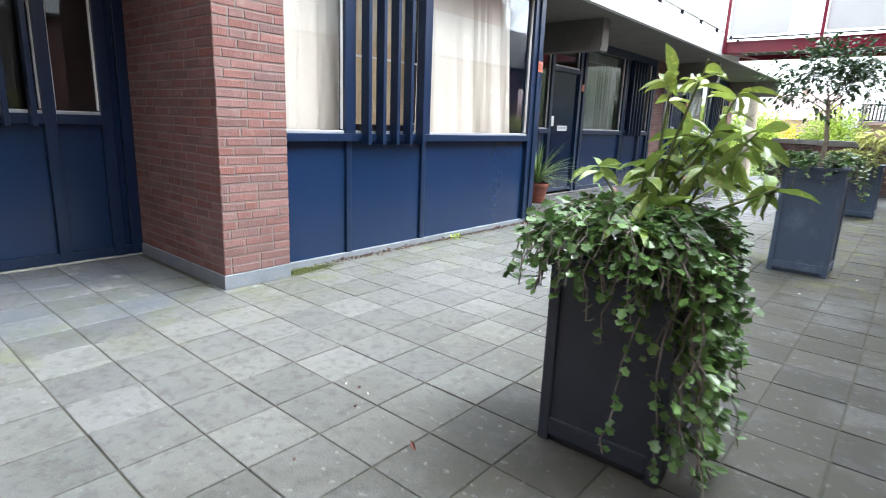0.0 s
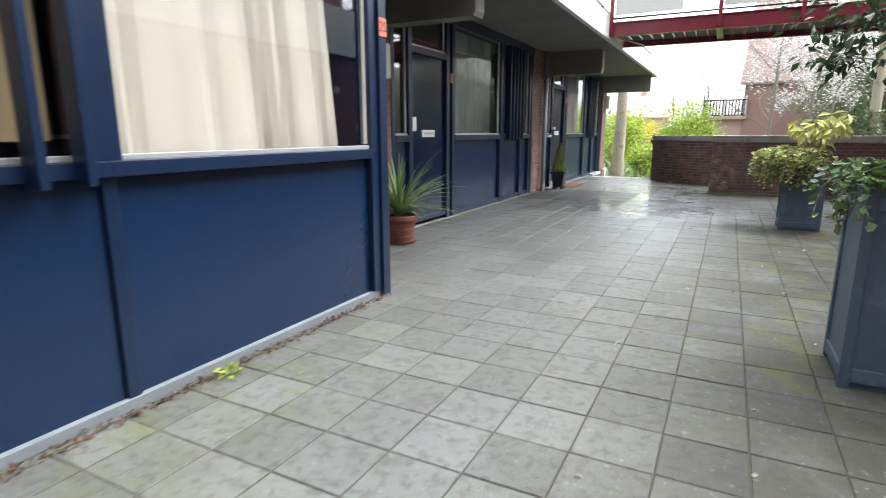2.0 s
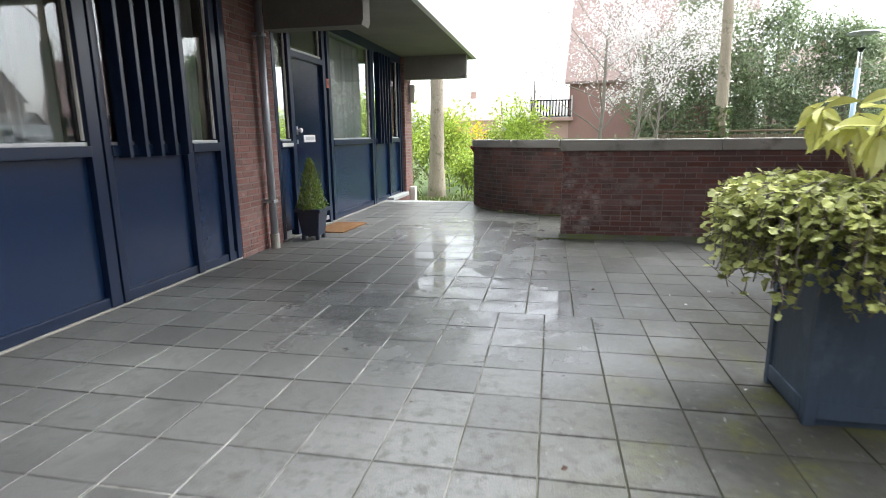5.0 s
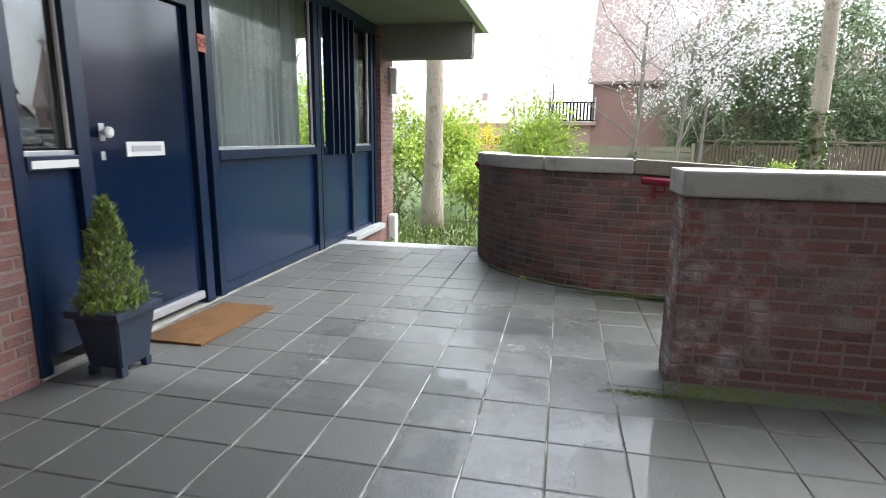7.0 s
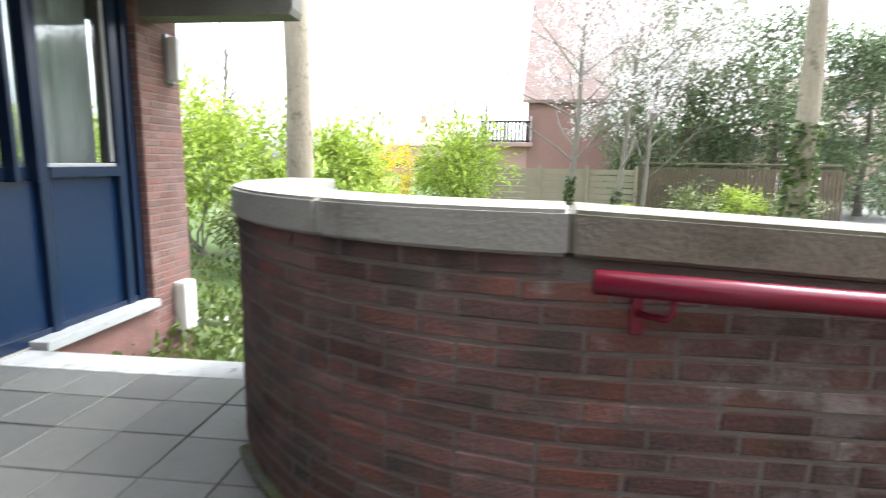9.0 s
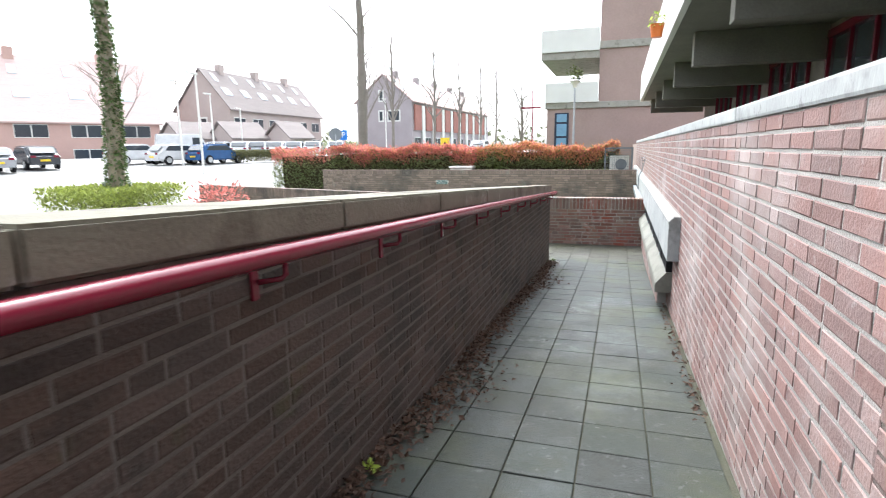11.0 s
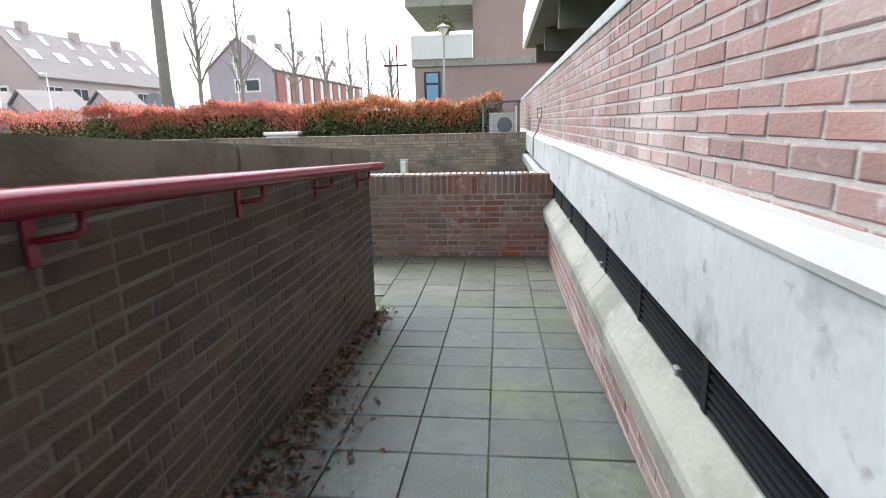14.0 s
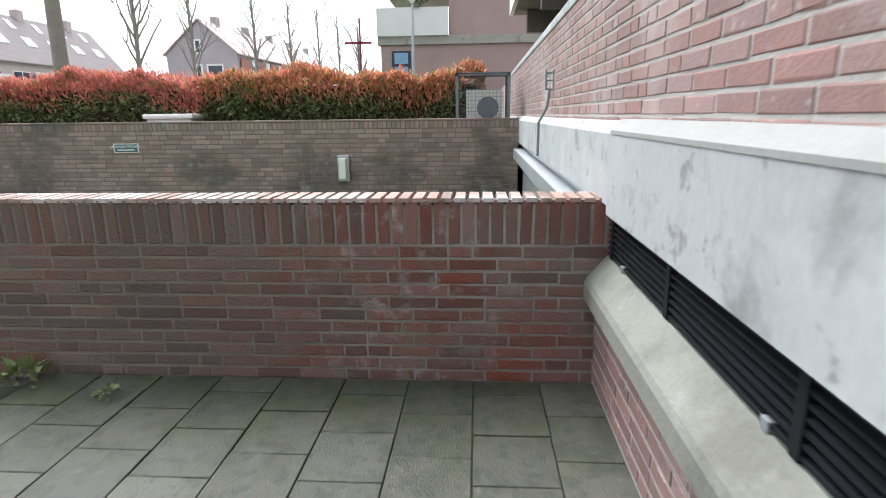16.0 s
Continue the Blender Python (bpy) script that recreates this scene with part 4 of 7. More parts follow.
def front(y, end=4.60, nets=True, x=FACADE):
    """A dwelling's front in the recess; y is where its door leaf begins."""
    unit = thing("house_front", "dark blue painted timber house front with door, window and bars", "house front", "house fronts", "structure")
    part("threshold", cube(x - 0.05, y - 0.47, 0, x + 0.034, y + end, 0.014, bevel=0.003), CONCRETE, unit, "pale stone threshold strip")
    part("bottom_rail", cube(x - 0.06, y + 1.17, 0.017, x + 0.02, y + end, 0.09, bevel=0.004), BLUE_FRAME, unit)
    part("head_rail", cube(x - 0.07, y - 0.47, 2.60, x + 0.03, y + end, TOP, bevel=0.004), BLUE_FRAME, unit)
    for a, b in ((-0.47, -0.40), (-0.09, 0.0), (0.91, 1.0), (1.08, 1.17), (2.90, 3.00), (3.02, 3.08), (3.90, 3.98), (end - 0.22, end - 0.14), (end - 0.08, end)):
        mullion(unit, x, y + a, y + b, 0.017, 2.60)
    for a, b in ((-0.40, -0.09), (1.17, 2.90), (3.08, 3.90), (3.98, end - 0.22)):
        part("sill_rail", cube(x - 0.06, y + a, SILL - 0.085, x + 0.045, y + b, SILL - 0.012, bevel=0.004), BLUE_FRAME, unit)
        under(unit, x, y + a, y + b, 0.09, SILL - 0.085)
        glazing(unit, x, y + a, y + b, SILL, 2.60)
    under(unit, x, y + end - 0.14, y + end - 0.08, 0.09, 2.6)
    under(unit, x, y + 1.0, y + 1.08, 0.03, 2.6)
    bars(unit, x, y + 3.04, y + 3.96, SILL, 2.6)
    part("transom", cube(x - 0.06, y, 2.12, x + 0.035, y + 0.91, 2.19, bevel=0.004), BLUE_FRAME, unit)
    glazing(unit, x, y, y + 0.91, 2.21, 2.60)
    leaf = thing("door_leaf", "gloss dark blue painted front door with metal letter plate, closed", "door", "front doors")
    part("leaf", cube(x - 0.05, y + 0.004, 0.05, x - 0.008, y + 0.906, 2.115, bevel=0.004), BLUE_DOOR, leaf)
    part("weather_bar", cube(x - 0.008, y + 0.02, 0.06, x + 0.03, y + 0.89, 0.12, bevel=0.01), ALU if y > 9 else BLUE_FRAME, leaf, "weather bar at the foot of the door")
    plate = part("letter_plate", cube(x - 0.008, y + 0.29, 1.125, x + 0.004, y + 0.62, 1.215, bevel=0.004), WHITE_PLASTIC, leaf, "pale metal letter plate")
    part("flap", cube(x + 0.004, y + 0.33, 1.155, x + 0.008, y + 0.58, 1.19), ALU, plate)
    if y > 9:
        part("knob", lathe(bmesh.new(), [(0.0, 0), (0.016, 0), (0.016, 0.03), (0.032, 0.045), (0.032, 0.06), (0.02, 0.07)], (0, 0, 0), 16), WHITE_PLASTIC, leaf, "round pale door knob").matrix_local = pose(x - 0.008, y + 0.12, 1.27, 0, 90, 0)
        part("lock", cube(x - 0.008, y + 0.10, 1.22, x + 0.0, y + 0.14, 1.32, bevel=0.003), ALU, leaf)
        part("lock", cube(x - 0.008, y + 0.10, 1.11, x + 0.0, y + 0.13, 1.16, bevel=0.003), ALU, leaf)
    else:
        part("push_plate", cube(x - 0.008, y + 0.05, 1.20, x + 0.004, y + 0.14, 1.37, bevel=0.003), WHITE_PLASTIC, leaf, "cream door plate")
    if not nets:
        return unit
    net = thing("net_curtain", "white net curtain with soft folds behind the window", "curtain", "net curtains")
    part("cloth", wave_cloth(y + 1.18, y + 2.89, x - 0.16, SILL - 0.02, 2.6, 14, 0.018), NET, net)
    net2 = thing("net_curtain", "white net curtain with soft folds behind the window", "curtain", "net curtains")
    part("cloth", wave_cloth(y + 3.98, y + end - 0.22, x - 0.16, SILL - 0.02, 2.6, 5, 0.018), NET, net2)
    return unit


front(5.97)
front(11.93, 4.86)
front(0.02, nets=False)
front(-5.22, 4.5, False)
number_plate(5.97 + 1.04, FACADE + 0.036, "27")
number_plate(11.93 + 1.04, FACADE + 0.036, "29")
plate = thing("name_plate", "narrow white name plate on a rail", "name plate")
part("plate", cube(FACADE + 0.046, 11.93 - 0.38, 1.085, FACADE + 0.050, 11.93 - 0.11, 1.125), WHITE_PLASTIC, plate)
plate = thing("name_plate", "narrow white name plate on a rail", "name plate")
part("plate", cube(FACADE + 0.046, 4.12, 1.085, FACADE + 0.050, 4.38, 1.125), WHITE_PLASTIC, plate)

# the bay that stands forward beside the brick pier
unit = thing("house_bay", "blue painted timber bay with two curtained windows and upright bars", "house front", "house fronts", "structure")
part("threshold", cube(-0.05, -0.22, 0, 0.02, 3.45, 0.05, bevel=0.004), LEAD, unit, "grey metal strip at the foot")
SB = 1.085
part("head_rail", cube(-0.07, -0.2, 2.60, 0.03, 3.45, TOP, bevel=0.004), BLUE_FRAME, unit)
for a, b in ((-0.2, -0.13), (0.46, 0.57), (1.39, 1.50), (3.27, 3.36), (3.36, 3.45)):
    if 0 < a < 3.2:
        mullion(unit, 0.0, a, b, SB - 0.012, 2.60, front=0.03)
        part("cover_strip", cube(-0.05, (a + b) / 2 - 0.03, 0.051, 0.012, (a + b) / 2 + 0.03, SB - 0.075, bevel=0.004), BLUE_FRAME, unit)
    else:
        mullion(unit, 0.0, a, b, 0.051 if a < 3.3 else 0.0, 2.60 if a < 3.3 else TOP, front=0.03 if a < 3.3 else 0.05)
for a, b, c, e in ((-0.13, 0.46, -0.13, 0.485), (0.57, 1.39, 0.545, 1.415), (1.50, 3.27, 1.475, 3.27)):
    part("sill_rail", cube(-0.06, a - (0.055 if a > 0 else 0), SB - 0.075, 0.045, b + (0.055 if b < 3 else 0), SB - 0.013, bevel=0.004), BLUE_FRAME, unit)
    under(unit, 0.0, c, e, 0.05, SB - 0.075)
    glazing(unit, 0.0, a, b, SB, 2.60)
bars(unit, 0.0, 0.52, 1.46, SB, 2.6)
part("transom_bead", cube(-0.028, 0.57, 1.70, -0.010, 1.39, 1.715), ALU, unit)
part("side_panel", cube(FACADE, 3.40, 0.0, -0.06, 3.44, TOP), BLUE, unit)
for y0, y1, lean in ((-0.12, 0.60, -0.04), (1.46, 3.0, 0.16)):
    cur = thing("curtain", "cream full-length cloth curtain hanging in folds", "curtain", "cream curtains")
    part("cloth", wave_cloth(y0, y1, -0.17, 0.9, 2.62, 3 if y1 < 1 else 7, 0.034, lean), CURTAIN, cur)
cur = thing("blind", "tan cloth blind behind the bars", "blind")
part("cloth", wave_cloth(0.60, 1.36, -0.2, 1.15, 2.62, 3, 0.01), material("tan blind cloth", (0.42, 0.30, 0.17), (0.36, 0.25, 0.14), 3, 90, 0.9), cur)
number_plate(3.405, 0.051, "25", 1.88)

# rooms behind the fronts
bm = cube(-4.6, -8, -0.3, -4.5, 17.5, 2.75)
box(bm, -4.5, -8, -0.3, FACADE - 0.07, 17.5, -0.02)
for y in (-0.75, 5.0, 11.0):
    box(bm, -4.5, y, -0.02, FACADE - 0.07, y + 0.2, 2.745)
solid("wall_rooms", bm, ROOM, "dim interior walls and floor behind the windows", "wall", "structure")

# brick piers between the fronts
for y0, y1, x1, nm in ((-0.72, -0.2, 0.17, "pier"), (4.62, 5.49, FACADE + 0.03, "pier"), (10.58, 11.45, FACADE + 0.03, "pier"), (16.80, 17.35, FACADE + 0.09, "pier")):
    zb = -0.02 if y0 < 16 else -0.8
    pier = solid("wall_pier", cube(FACADE - 0.3, y0 + 0.0006, zb, x1 - 0.0006, y1 - 0.0006, 2.745), MORTAR_MID, "red brick pier between the blue house fronts", "wall", "structure", "brick piers")
    f, n = along(x1, y0, x1, y1)
    first = y0 < 0
    lay(pier, bond(n, 0.10 if first else max(zb, -0.75), 2.74, int(y0 * 10) + 90), f, BRICK_RED, (0, 1) if y0 < 0 or y0 > 16 else None)
    if first or y0 > 16:
        f, n = along(FACADE - 0.2, y0, x1, y0)
        lay(pier, bond(n, 0.10 if first else 0.0, 2.74, 77), f, BRICK_RED)
        f, n = along(x1, y1, FACADE - 0.2, y1)
        lay(pier, bond(n, 0.1 if first else -0.75, 2.74, 78), f, BRICK_RED)
    if first:
        part("flashing", cube(FACADE, y0 - 0.012, 0, x1 + 0.012, y1, 0.10, bevel=0.004), LEAD, pier, "grey lead flashing round the foot")
part("stone_sill", cube(-1.32, 15.64, -0.02, -1.10, 16.80, 0.05, bevel=0.01), CONCRETE_PALE, pier, "pale stone sill at the foot of the front")
part("base_wall", cube(-1.5, 15.63, -0.8, -1.16, 16.80, -0.021), BRICK_RED, pier, "red brick base below the sill")


# ---- plants: helpers ----
LEAF = ((0, 0, 0), (-0.5, 0.45, 0.10), (0, 0.5, 0), (0, 1, -0.08), (0.5, 0.45, 0.10))
IVY_LEAF = ((0, 0, 0), (-0.48, 0.12, 0.06), (-0.32, 0.42, 0.05), (-0.45, 0.72, 0.03), (0, 1.05, -0.08), (0.45, 0.72, 0.03), (0.32, 0.42, 0.05), (0.48, 0.12, 0.06))


LANCE = ((0, 0, 0), (-0.30, 0.18, 0.06), (-0.50, 0.45, 0.10), (-0.34, 0.74, 0.04), (0, 1.0, -0.12), (0.34, 0.74, 0.04), (0.50, 0.45, 0.10), (0.30, 0.18, 0.06), (0, 0.45, 0.0), (0, 0.74, -0.03))


def leaf_mesh(name, parent, mat, places, size, rng, shape=LEAF, droop=0.4, width=0.55, label=""):
    """Many leaves in one mesh, each at a point with an outward way."""
    verts, faces = [], []
    for p, out in places:
        p, out = Vector(p), Vector(out)
        d = out + Vector((rng.gauss(0, 0.5), rng.gauss(0, 0.5), rng.gauss(0, 0.5) - droop))
        d = d.normalized() if d.length > 0.01 else Vector((0, 0, 1))
        side = d.cross(Vector((rng.gauss(0, 0.6), rng.gauss(0, 0.6), 1))).normalized()
        up = side.cross(d)
        s, k = size * rng.uniform(0.6, 1.25), len(verts)
        for a, b, c in shape:
            verts.append(p + side * (a * s * width) + d * (b * s) + up * (c * s))
        if shape is LEAF:
            faces += [(k, k + 2, k + 1), (k + 1, k + 2, k + 3), (k, k + 4, k + 2), (k + 4, k + 3, k + 2)]
        elif shape is LANCE:
            faces += [tuple(k + i for i in f) for f in ((0, 8, 2, 1), (8, 9, 3, 2), (9, 4, 3), (0, 7, 6, 8), (8, 6, 5, 9), (9, 5, 4))]
        else:
            faces += [(k, k + i, k + i + 1) for i in range(1, 7)]
    ob = from_arrays(name, verts, faces, mat, parent)
    tagged(ob, label, kind="stuff")
    return ob


def ball(rng, c, r, n, lo=0.5, squash=(1, 1, 1)):
    """Points in an uneven shell with outward ways."""
    res = []
    lumps = [(Vector((rng.gauss(0, 1), rng.gauss(0, 1), rng.gauss(0, 1))).normalized(), rng.uniform(0.75, 1.2)) for _ in range(9)]
    for _ in range(n):
        d = Vector((rng.gauss(0, 1), rng.gauss(0, 1), rng.gauss(0, 1))).normalized()
        f = max(lumps, key=lambda q: q[0].dot(d))[1]
        q = r * f * rng.uniform(lo, 1)
        res.append(((c[0] + d.x * q * squash[0], c[1] + d.y * q * squash[1], c[2] + d.z * q * squash[2]), d))
    return res


def limbs(bm, rng, p, d, length, r, depth, tips, split=3, spread=0.55, bend=0.15, sides=6):
    """A branching limb; collects its twig ends."""
    pts, radii, q = [Vector(p)], [r], Vector(d).normalized()
    steps = 4
    for i in range(steps):
        q = (q + Vector((rng.gauss(0, bend), rng.gauss(0, bend), rng.gauss(0, bend * 0.6) + 0.03))).normalized()
        pts.append(pts[-1] + q * length / steps)
        radii.append(r * (1 - 0.55 * (i + 1) / steps))
    tube(bm, pts, radii, sides if depth > 1 else 4, False)
    if depth == 0:
        tips.append((pts[-1], q))
        tips.append((pts[-2], q))
        tips.append((pts[-3], q))
        return
    for i in range(split):
        a = pts[rng.randint(2, steps)]
        nd = (q + Vector((rng.gauss(0, spread), rng.gauss(0, spread), rng.gauss(0.1, spread * 0.6)))).normalized()
        limbs(bm, rng, a, nd, length * rng.uniform(0.55, 0.8), radii[-1] * rng.uniform(0.6, 0.9), depth - 1, tips, split, spread, bend, sides)


def trunk_mesh(rng, base, height, r0, r1, lean=(0, 0), sides=14):
    pts, radii = [], []
    m = 16
    for i in range(m + 1):
        t = i / m
        pts.append((base[0] + lean[0] * t + 0.03 * math.sin(t * 9 + base[0]), base[1] + lean[1] * t + 0.03 * math.cos(t * 7), base[2] + height * t))
        radii.append((r0 + (r1 - r0) * t) * (1 + (0.35 * (1 - t * 8) if t < 0.12 else 0) + rng.uniform(-0.04, 0.05)))
    bm = bmesh.new()
    tube(bm, pts, radii, sides)
    return bm, pts, radii


# ---- planters ----
def planter(x, y, side, height, mat, label, taper=0.02):
    """A square panelled planter with a rim, corner posts and a foot."""
    ob = thing("planter", label, "planter", "square planters", at=(x, y, 0))
    s = side / 2
    bm = cube(-s + taper, -s + taper, 0.0, s - taper, s - taper, 0.03)
    part("foot", bm, mat, ob)
    for k in range(4):
        a = k * 90
        bm = bmesh.new()
        prism(bm, [(-s + 0.03, 0.04), (s - 0.03, 0.04), (s - 0.03, height - 0.03), (-s + 0.03, height - 0.03)], "y", -s + 0.035, -s + 0.012)
        part("panel", bm, mat, ob).matrix_local = pose(0, 0, 0, 0, 0, a)
        part("bottom_rail", cube(-s + 0.045, -s, 0.03, s - 0.045, -s + 0.03, 0.10, bevel=0.006), mat, ob).matrix_local = pose(0, 0, 0, 0, 0, a)
        part("top_rail", cube(-s + 0.045, -s, height - 0.09, s - 0.045, -s + 0.03, height - 0.02, bevel=0.006), mat, ob).matrix_local = pose(0, 0, 0, 0, 0, a)
        part("corner_post", cube(-s, -s, 0.0, -s + 0.045, -s + 0.045, height - 0.02, bevel=0.006), mat, ob).matrix_local = pose(0, 0, 0, 0, 0, a)
        part("rim", cube(-s - 0.012, -s - 0.012, height - 0.02, s - 0.05, -s + 0.05, height + 0.012, bevel=0.006), mat, ob).matrix_local = pose(0, 0, 0, 0, 0, a)
    part("soil", cube(-s + 0.04, -s + 0.04, height - 0.10, s - 0.04, s - 0.04, height - 0.05), SOIL, ob)
    return ob


def trailing_ivy(x, y, side, top, rng, mat, strands, fall, leaf, label, spread=0.12, mound=0.22, face=None):
    """Ivy that mounds over a planter and hangs down its sides in strands."""
    ob = thing("ivy", label, "ivy", at=(0, 0, 0))
    places, bm = [], bmesh.new()
    for i in range(strands):
        a = rng.uniform(0, 6.283) if face is None else rng.gauss(face[0], face[1])
        dx, dy = math.cos(a), math.sin(a)
        m = side / 2 / max(abs(dx), abs(dy))
        p = Vector((x + dx * m * rng.uniform(0.2, 0.9), y + dy * m * rng.uniform(0.2, 0.9), top + rng.uniform(0, mound)))
        pts = [p.copy()]
        edge = Vector((x + dx * (m + rng.uniform(0.02, spread)), y + dy * (m + rng.uniform(0.02, spread)), top + rng.uniform(-0.02, mound * 0.8)))
        for t in (0.4, 0.8, 1.0):
            pts.append(p.lerp(edge, t) + Vector((0, 0, 0.05 * math.sin(t * 3.1))))
        length = fall * rng.random() ** 1.3
        q = edge.copy()
        for s in range(int(length / 0.05)):
            q = q + Vector((rng.gauss(0, 0.012) + dx * 0.004, rng.gauss(0, 0.012) + dy * 0.004, -0.05))
            if q.z < 0.03:
                break
            pts.append(q.copy())
        tube(bm, pts, 0.003, 4, False)
        for p0, p1 in zip(pts, pts[1:]):
            for _ in range(2 if (p1 - p0).length < 0.08 else 9):
                places.append((p0.lerp(p1, rng.random()) + Vector((rng.gauss(0, 0.015), rng.gauss(0, 0.015), 0)), (dx, dy, 0.15)))
    part("stem", bm, BARK_FAR, ob)
    leaf_mesh("leaves", ob, mat, places, leaf, rng, IVY_LEAF, 0.35, 1.0)
    return ob


rng = random.Random(3)
P1, P2, P3 = (2.95, -0.55), (3.01, 3.32), (3.07, 8.2)
planter(*P1, 0.47, 0.72, PLANTER_DARK, "dark blue grey panelled planter overgrown with ivy")
planter(*P2, 0.46, 0.93, PLANTER, "tall weathered blue grey panelled planter with a clipped standard tree")
planter(*P3, 0.44, 0.80, PLANTER, "weathered blue grey panelled planter with ivy and a yellow green shrub")
trailing_ivy(P1[0] - 0.03, P1[1] - 0.04, 0.47, 0.74, rng, IVY, 230, 0.22, 0.034, "dark green ivy mounded over a planter", 0.13, 0.20)
trailing_ivy(*P1, 0.47, 0.72, rng, IVY, 62, 0.75, 0.034, "dark green ivy trailing down the sides of a planter", 0.10, 0.10, (-0.35, 0.45))
trailing_ivy(*P2, 0.46, 0.93, rng, IVY, 50, 0.28, 0.040, "bronze green ivy trailing over the planter's rim", 0.2, 0.12)
trailing_ivy(*P3, 0.44, 0.80, rng, IVY_PALE, 300, 0.34, 0.037, "variegated ivy mounded over one side of the planter", 0.34, 0.20, (3.5, 0.75))

# spotted laurel in the first planter: stems with whorls of long leaves
STEM = material("green stem", (0.10, 0.12, 0.03), None, 8, 60, 0.6)
laurel = thing("spotted_laurel", "spotted laurel shrub with long yellow-flecked leaves", "shrub")
lower, upper = [], []
for i in range(20):
    a, l = i * 2.4, rng.uniform(0.05, 0.38)
    end = Vector((P1[0] + 0.10 + math.cos(a) * l, P1[1] + 0.05 + math.sin(a) * l, rng.uniform(0.98, 1.46) - l * 0.25))
    start = Vector((P1[0] + rng.gauss(0, 0.04), P1[1] + rng.gauss(0, 0.04), 0.66))
    mid = start.lerp(end, 0.55) + Vector((0, 0, 0.08))
    part("stem", tube(bmesh.new(), [start, mid, end], [0.008, 0.006, 0.003], 6), STEM, laurel)
    for k in range(10):
        b = k * 2.4 + i
        (upper if end.z > 1.22 else lower).append((end.lerp(mid, rng.uniform(0, 0.35)), (math.cos(b), math.sin(b), 0.3)))
AUCUBA_GREEN = spots(foliage("green laurel leaf", (0.25, 0.33, 0.07), (0.12, 0.19, 0.04), 0.22), (0.45, 0.45, 0.12), 60, 0.58, 0.63, 0.8)
spots(AUCUBA, (0.52, 0.50, 0.13), 60, 0.54, 0.60, 0.8)
leaf_mesh("leaves", laurel, AUCUBA_GREEN, lower, 0.125, rng, LANCE, 0.55, 0.36)
leaf_mesh("young_leaves", laurel, AUCUBA, upper, 0.120, rng, LANCE, 0.45, 0.36)
bloom = thing("pelargonium", "faded pink pelargonium flower heads among the ivy", "flower")
pts = []
for c in ((P1[0] - 0.30, P1[1] + 0.12, 0.86), (P1[0] - 0.25, P1[1] + 0.02, 0.83), (P1[0] - 0.22, P1[1] + 0.18, 0.92)):
    pts += ball(rng, c, 0.035, 26, 0.6)
leaf_mesh("petals", bloom, PINK, pts, 0.022, rng, LEAF, 0, 0.9)
part("stalk", tube(bmesh.new(), [(P1[0] - 0.15, P1[1], 0.7), (P1[0] - 0.25, P1[1] + 0.08, 0.84)], 0.003, 5), SPIKE, bloom)

# clipped standard tree in the second planter
std = thing("standard_tree", "small evergreen standard tree with a loose round crown", "tree")
bm, tips = bmesh.new(), []
tube(bm, [(*P2, 0.8), (P2[0] + 0.02, P2[1] - 0.01, 1.15), (P2[0] - 0.02, P2[1], 1.5)], [0.022, 0.019, 0.016], 8)
limb = bmesh.new()
for i in range(9):
    limbs(limb, rng, (P2[0] - 0.02, P2[1], 1.38 + 0.02 * i), (math.cos(i * 2.4), math.sin(i * 2.4), 0.8), 0.3, 0.008, 1, tips, 3, 0.6)
part("trunk", bm, BARK, std)
tagged(part("bough", limb, BARK_FAR, std), kind="stuff")
pts = []
for p, d in tips:
    pts += ball(rng, p, 0.10, 9, 0.2)
pts += ball(rng, (P2[0] - 0.05, P2[1], 1.76), 0.44, 520, 0.45, (1.1, 1.1, 0.85))
leaf_mesh("crown", std, LAUREL, pts, 0.062, rng, LEAF, 0.2, 0.5)

# yellow green shrub in the third planter
shrub = thing("evergreen_shrub", "shrub with drooping pale yellow green leaves", "shrub")
places = []
for i in range(17):
    a, l = i * 2.4, rng.uniform(0.08, 0.36)
    end = Vector((P3[0] + 0.12 + math.cos(a) * l * 0.9, P3[1] - 0.05 + math.sin(a) * l, rng.uniform(1.20, 1.46) - l * 0.2))
    part("stem", tube(bmesh.new(), [(P3[0] + 0.04, P3[1], 0.72), end.lerp(Vector((P3[0], P3[1], 1.0)), 0.5), end], [0.009, 0.007, 0.004], 6), BARK, shrub)
    for k in range(11):
        b = k * 2.4 + i
        places.append((end + Vector((0, 0, rng.uniform(-0.10, 0.03))), (math.cos(b), math.sin(b), -0.15)))
leaf_mesh("leaves", shrub, YELLOW_GREEN, places, 0.145, rng, LANCE, 0.6, 0.38)

# strap-leaved plant in a terracotta pot
pot = thing("flower_pot", "round ribbed terracotta flower pot on a saucer", "flower pot", at=(-0.92, 5.14, 0))
part("body", lathe(bmesh.new(), [(0.14, 0.03), (0.155, 0.08), (0.152, 0.085), (0.172, 0.16), (0.169, 0.165), (0.185, 0.235), (0.198, 0.24), (0.205, 0.26), (0.205, 0.30), (0.19, 0.305), (0.18, 0.25)], (0, 0, 0), 32), TERRACOTTA, pot, smooth=False)
part("saucer", lathe(bmesh.new(), [(0.15, 0.0), (0.18, 0.005), (0.19, 0.035), (0.18, 0.03)], (0, 0, 0), 32), TERRACOTTA, pot)
part("soil", lathe(bmesh.new(), [(0.178, 0.25), (0.178, 0.27)], (0, 0, 0), 24), SOIL, pot)
dra = thing("strap_plant", "spiky plant with long arching strap leaves", "plant")
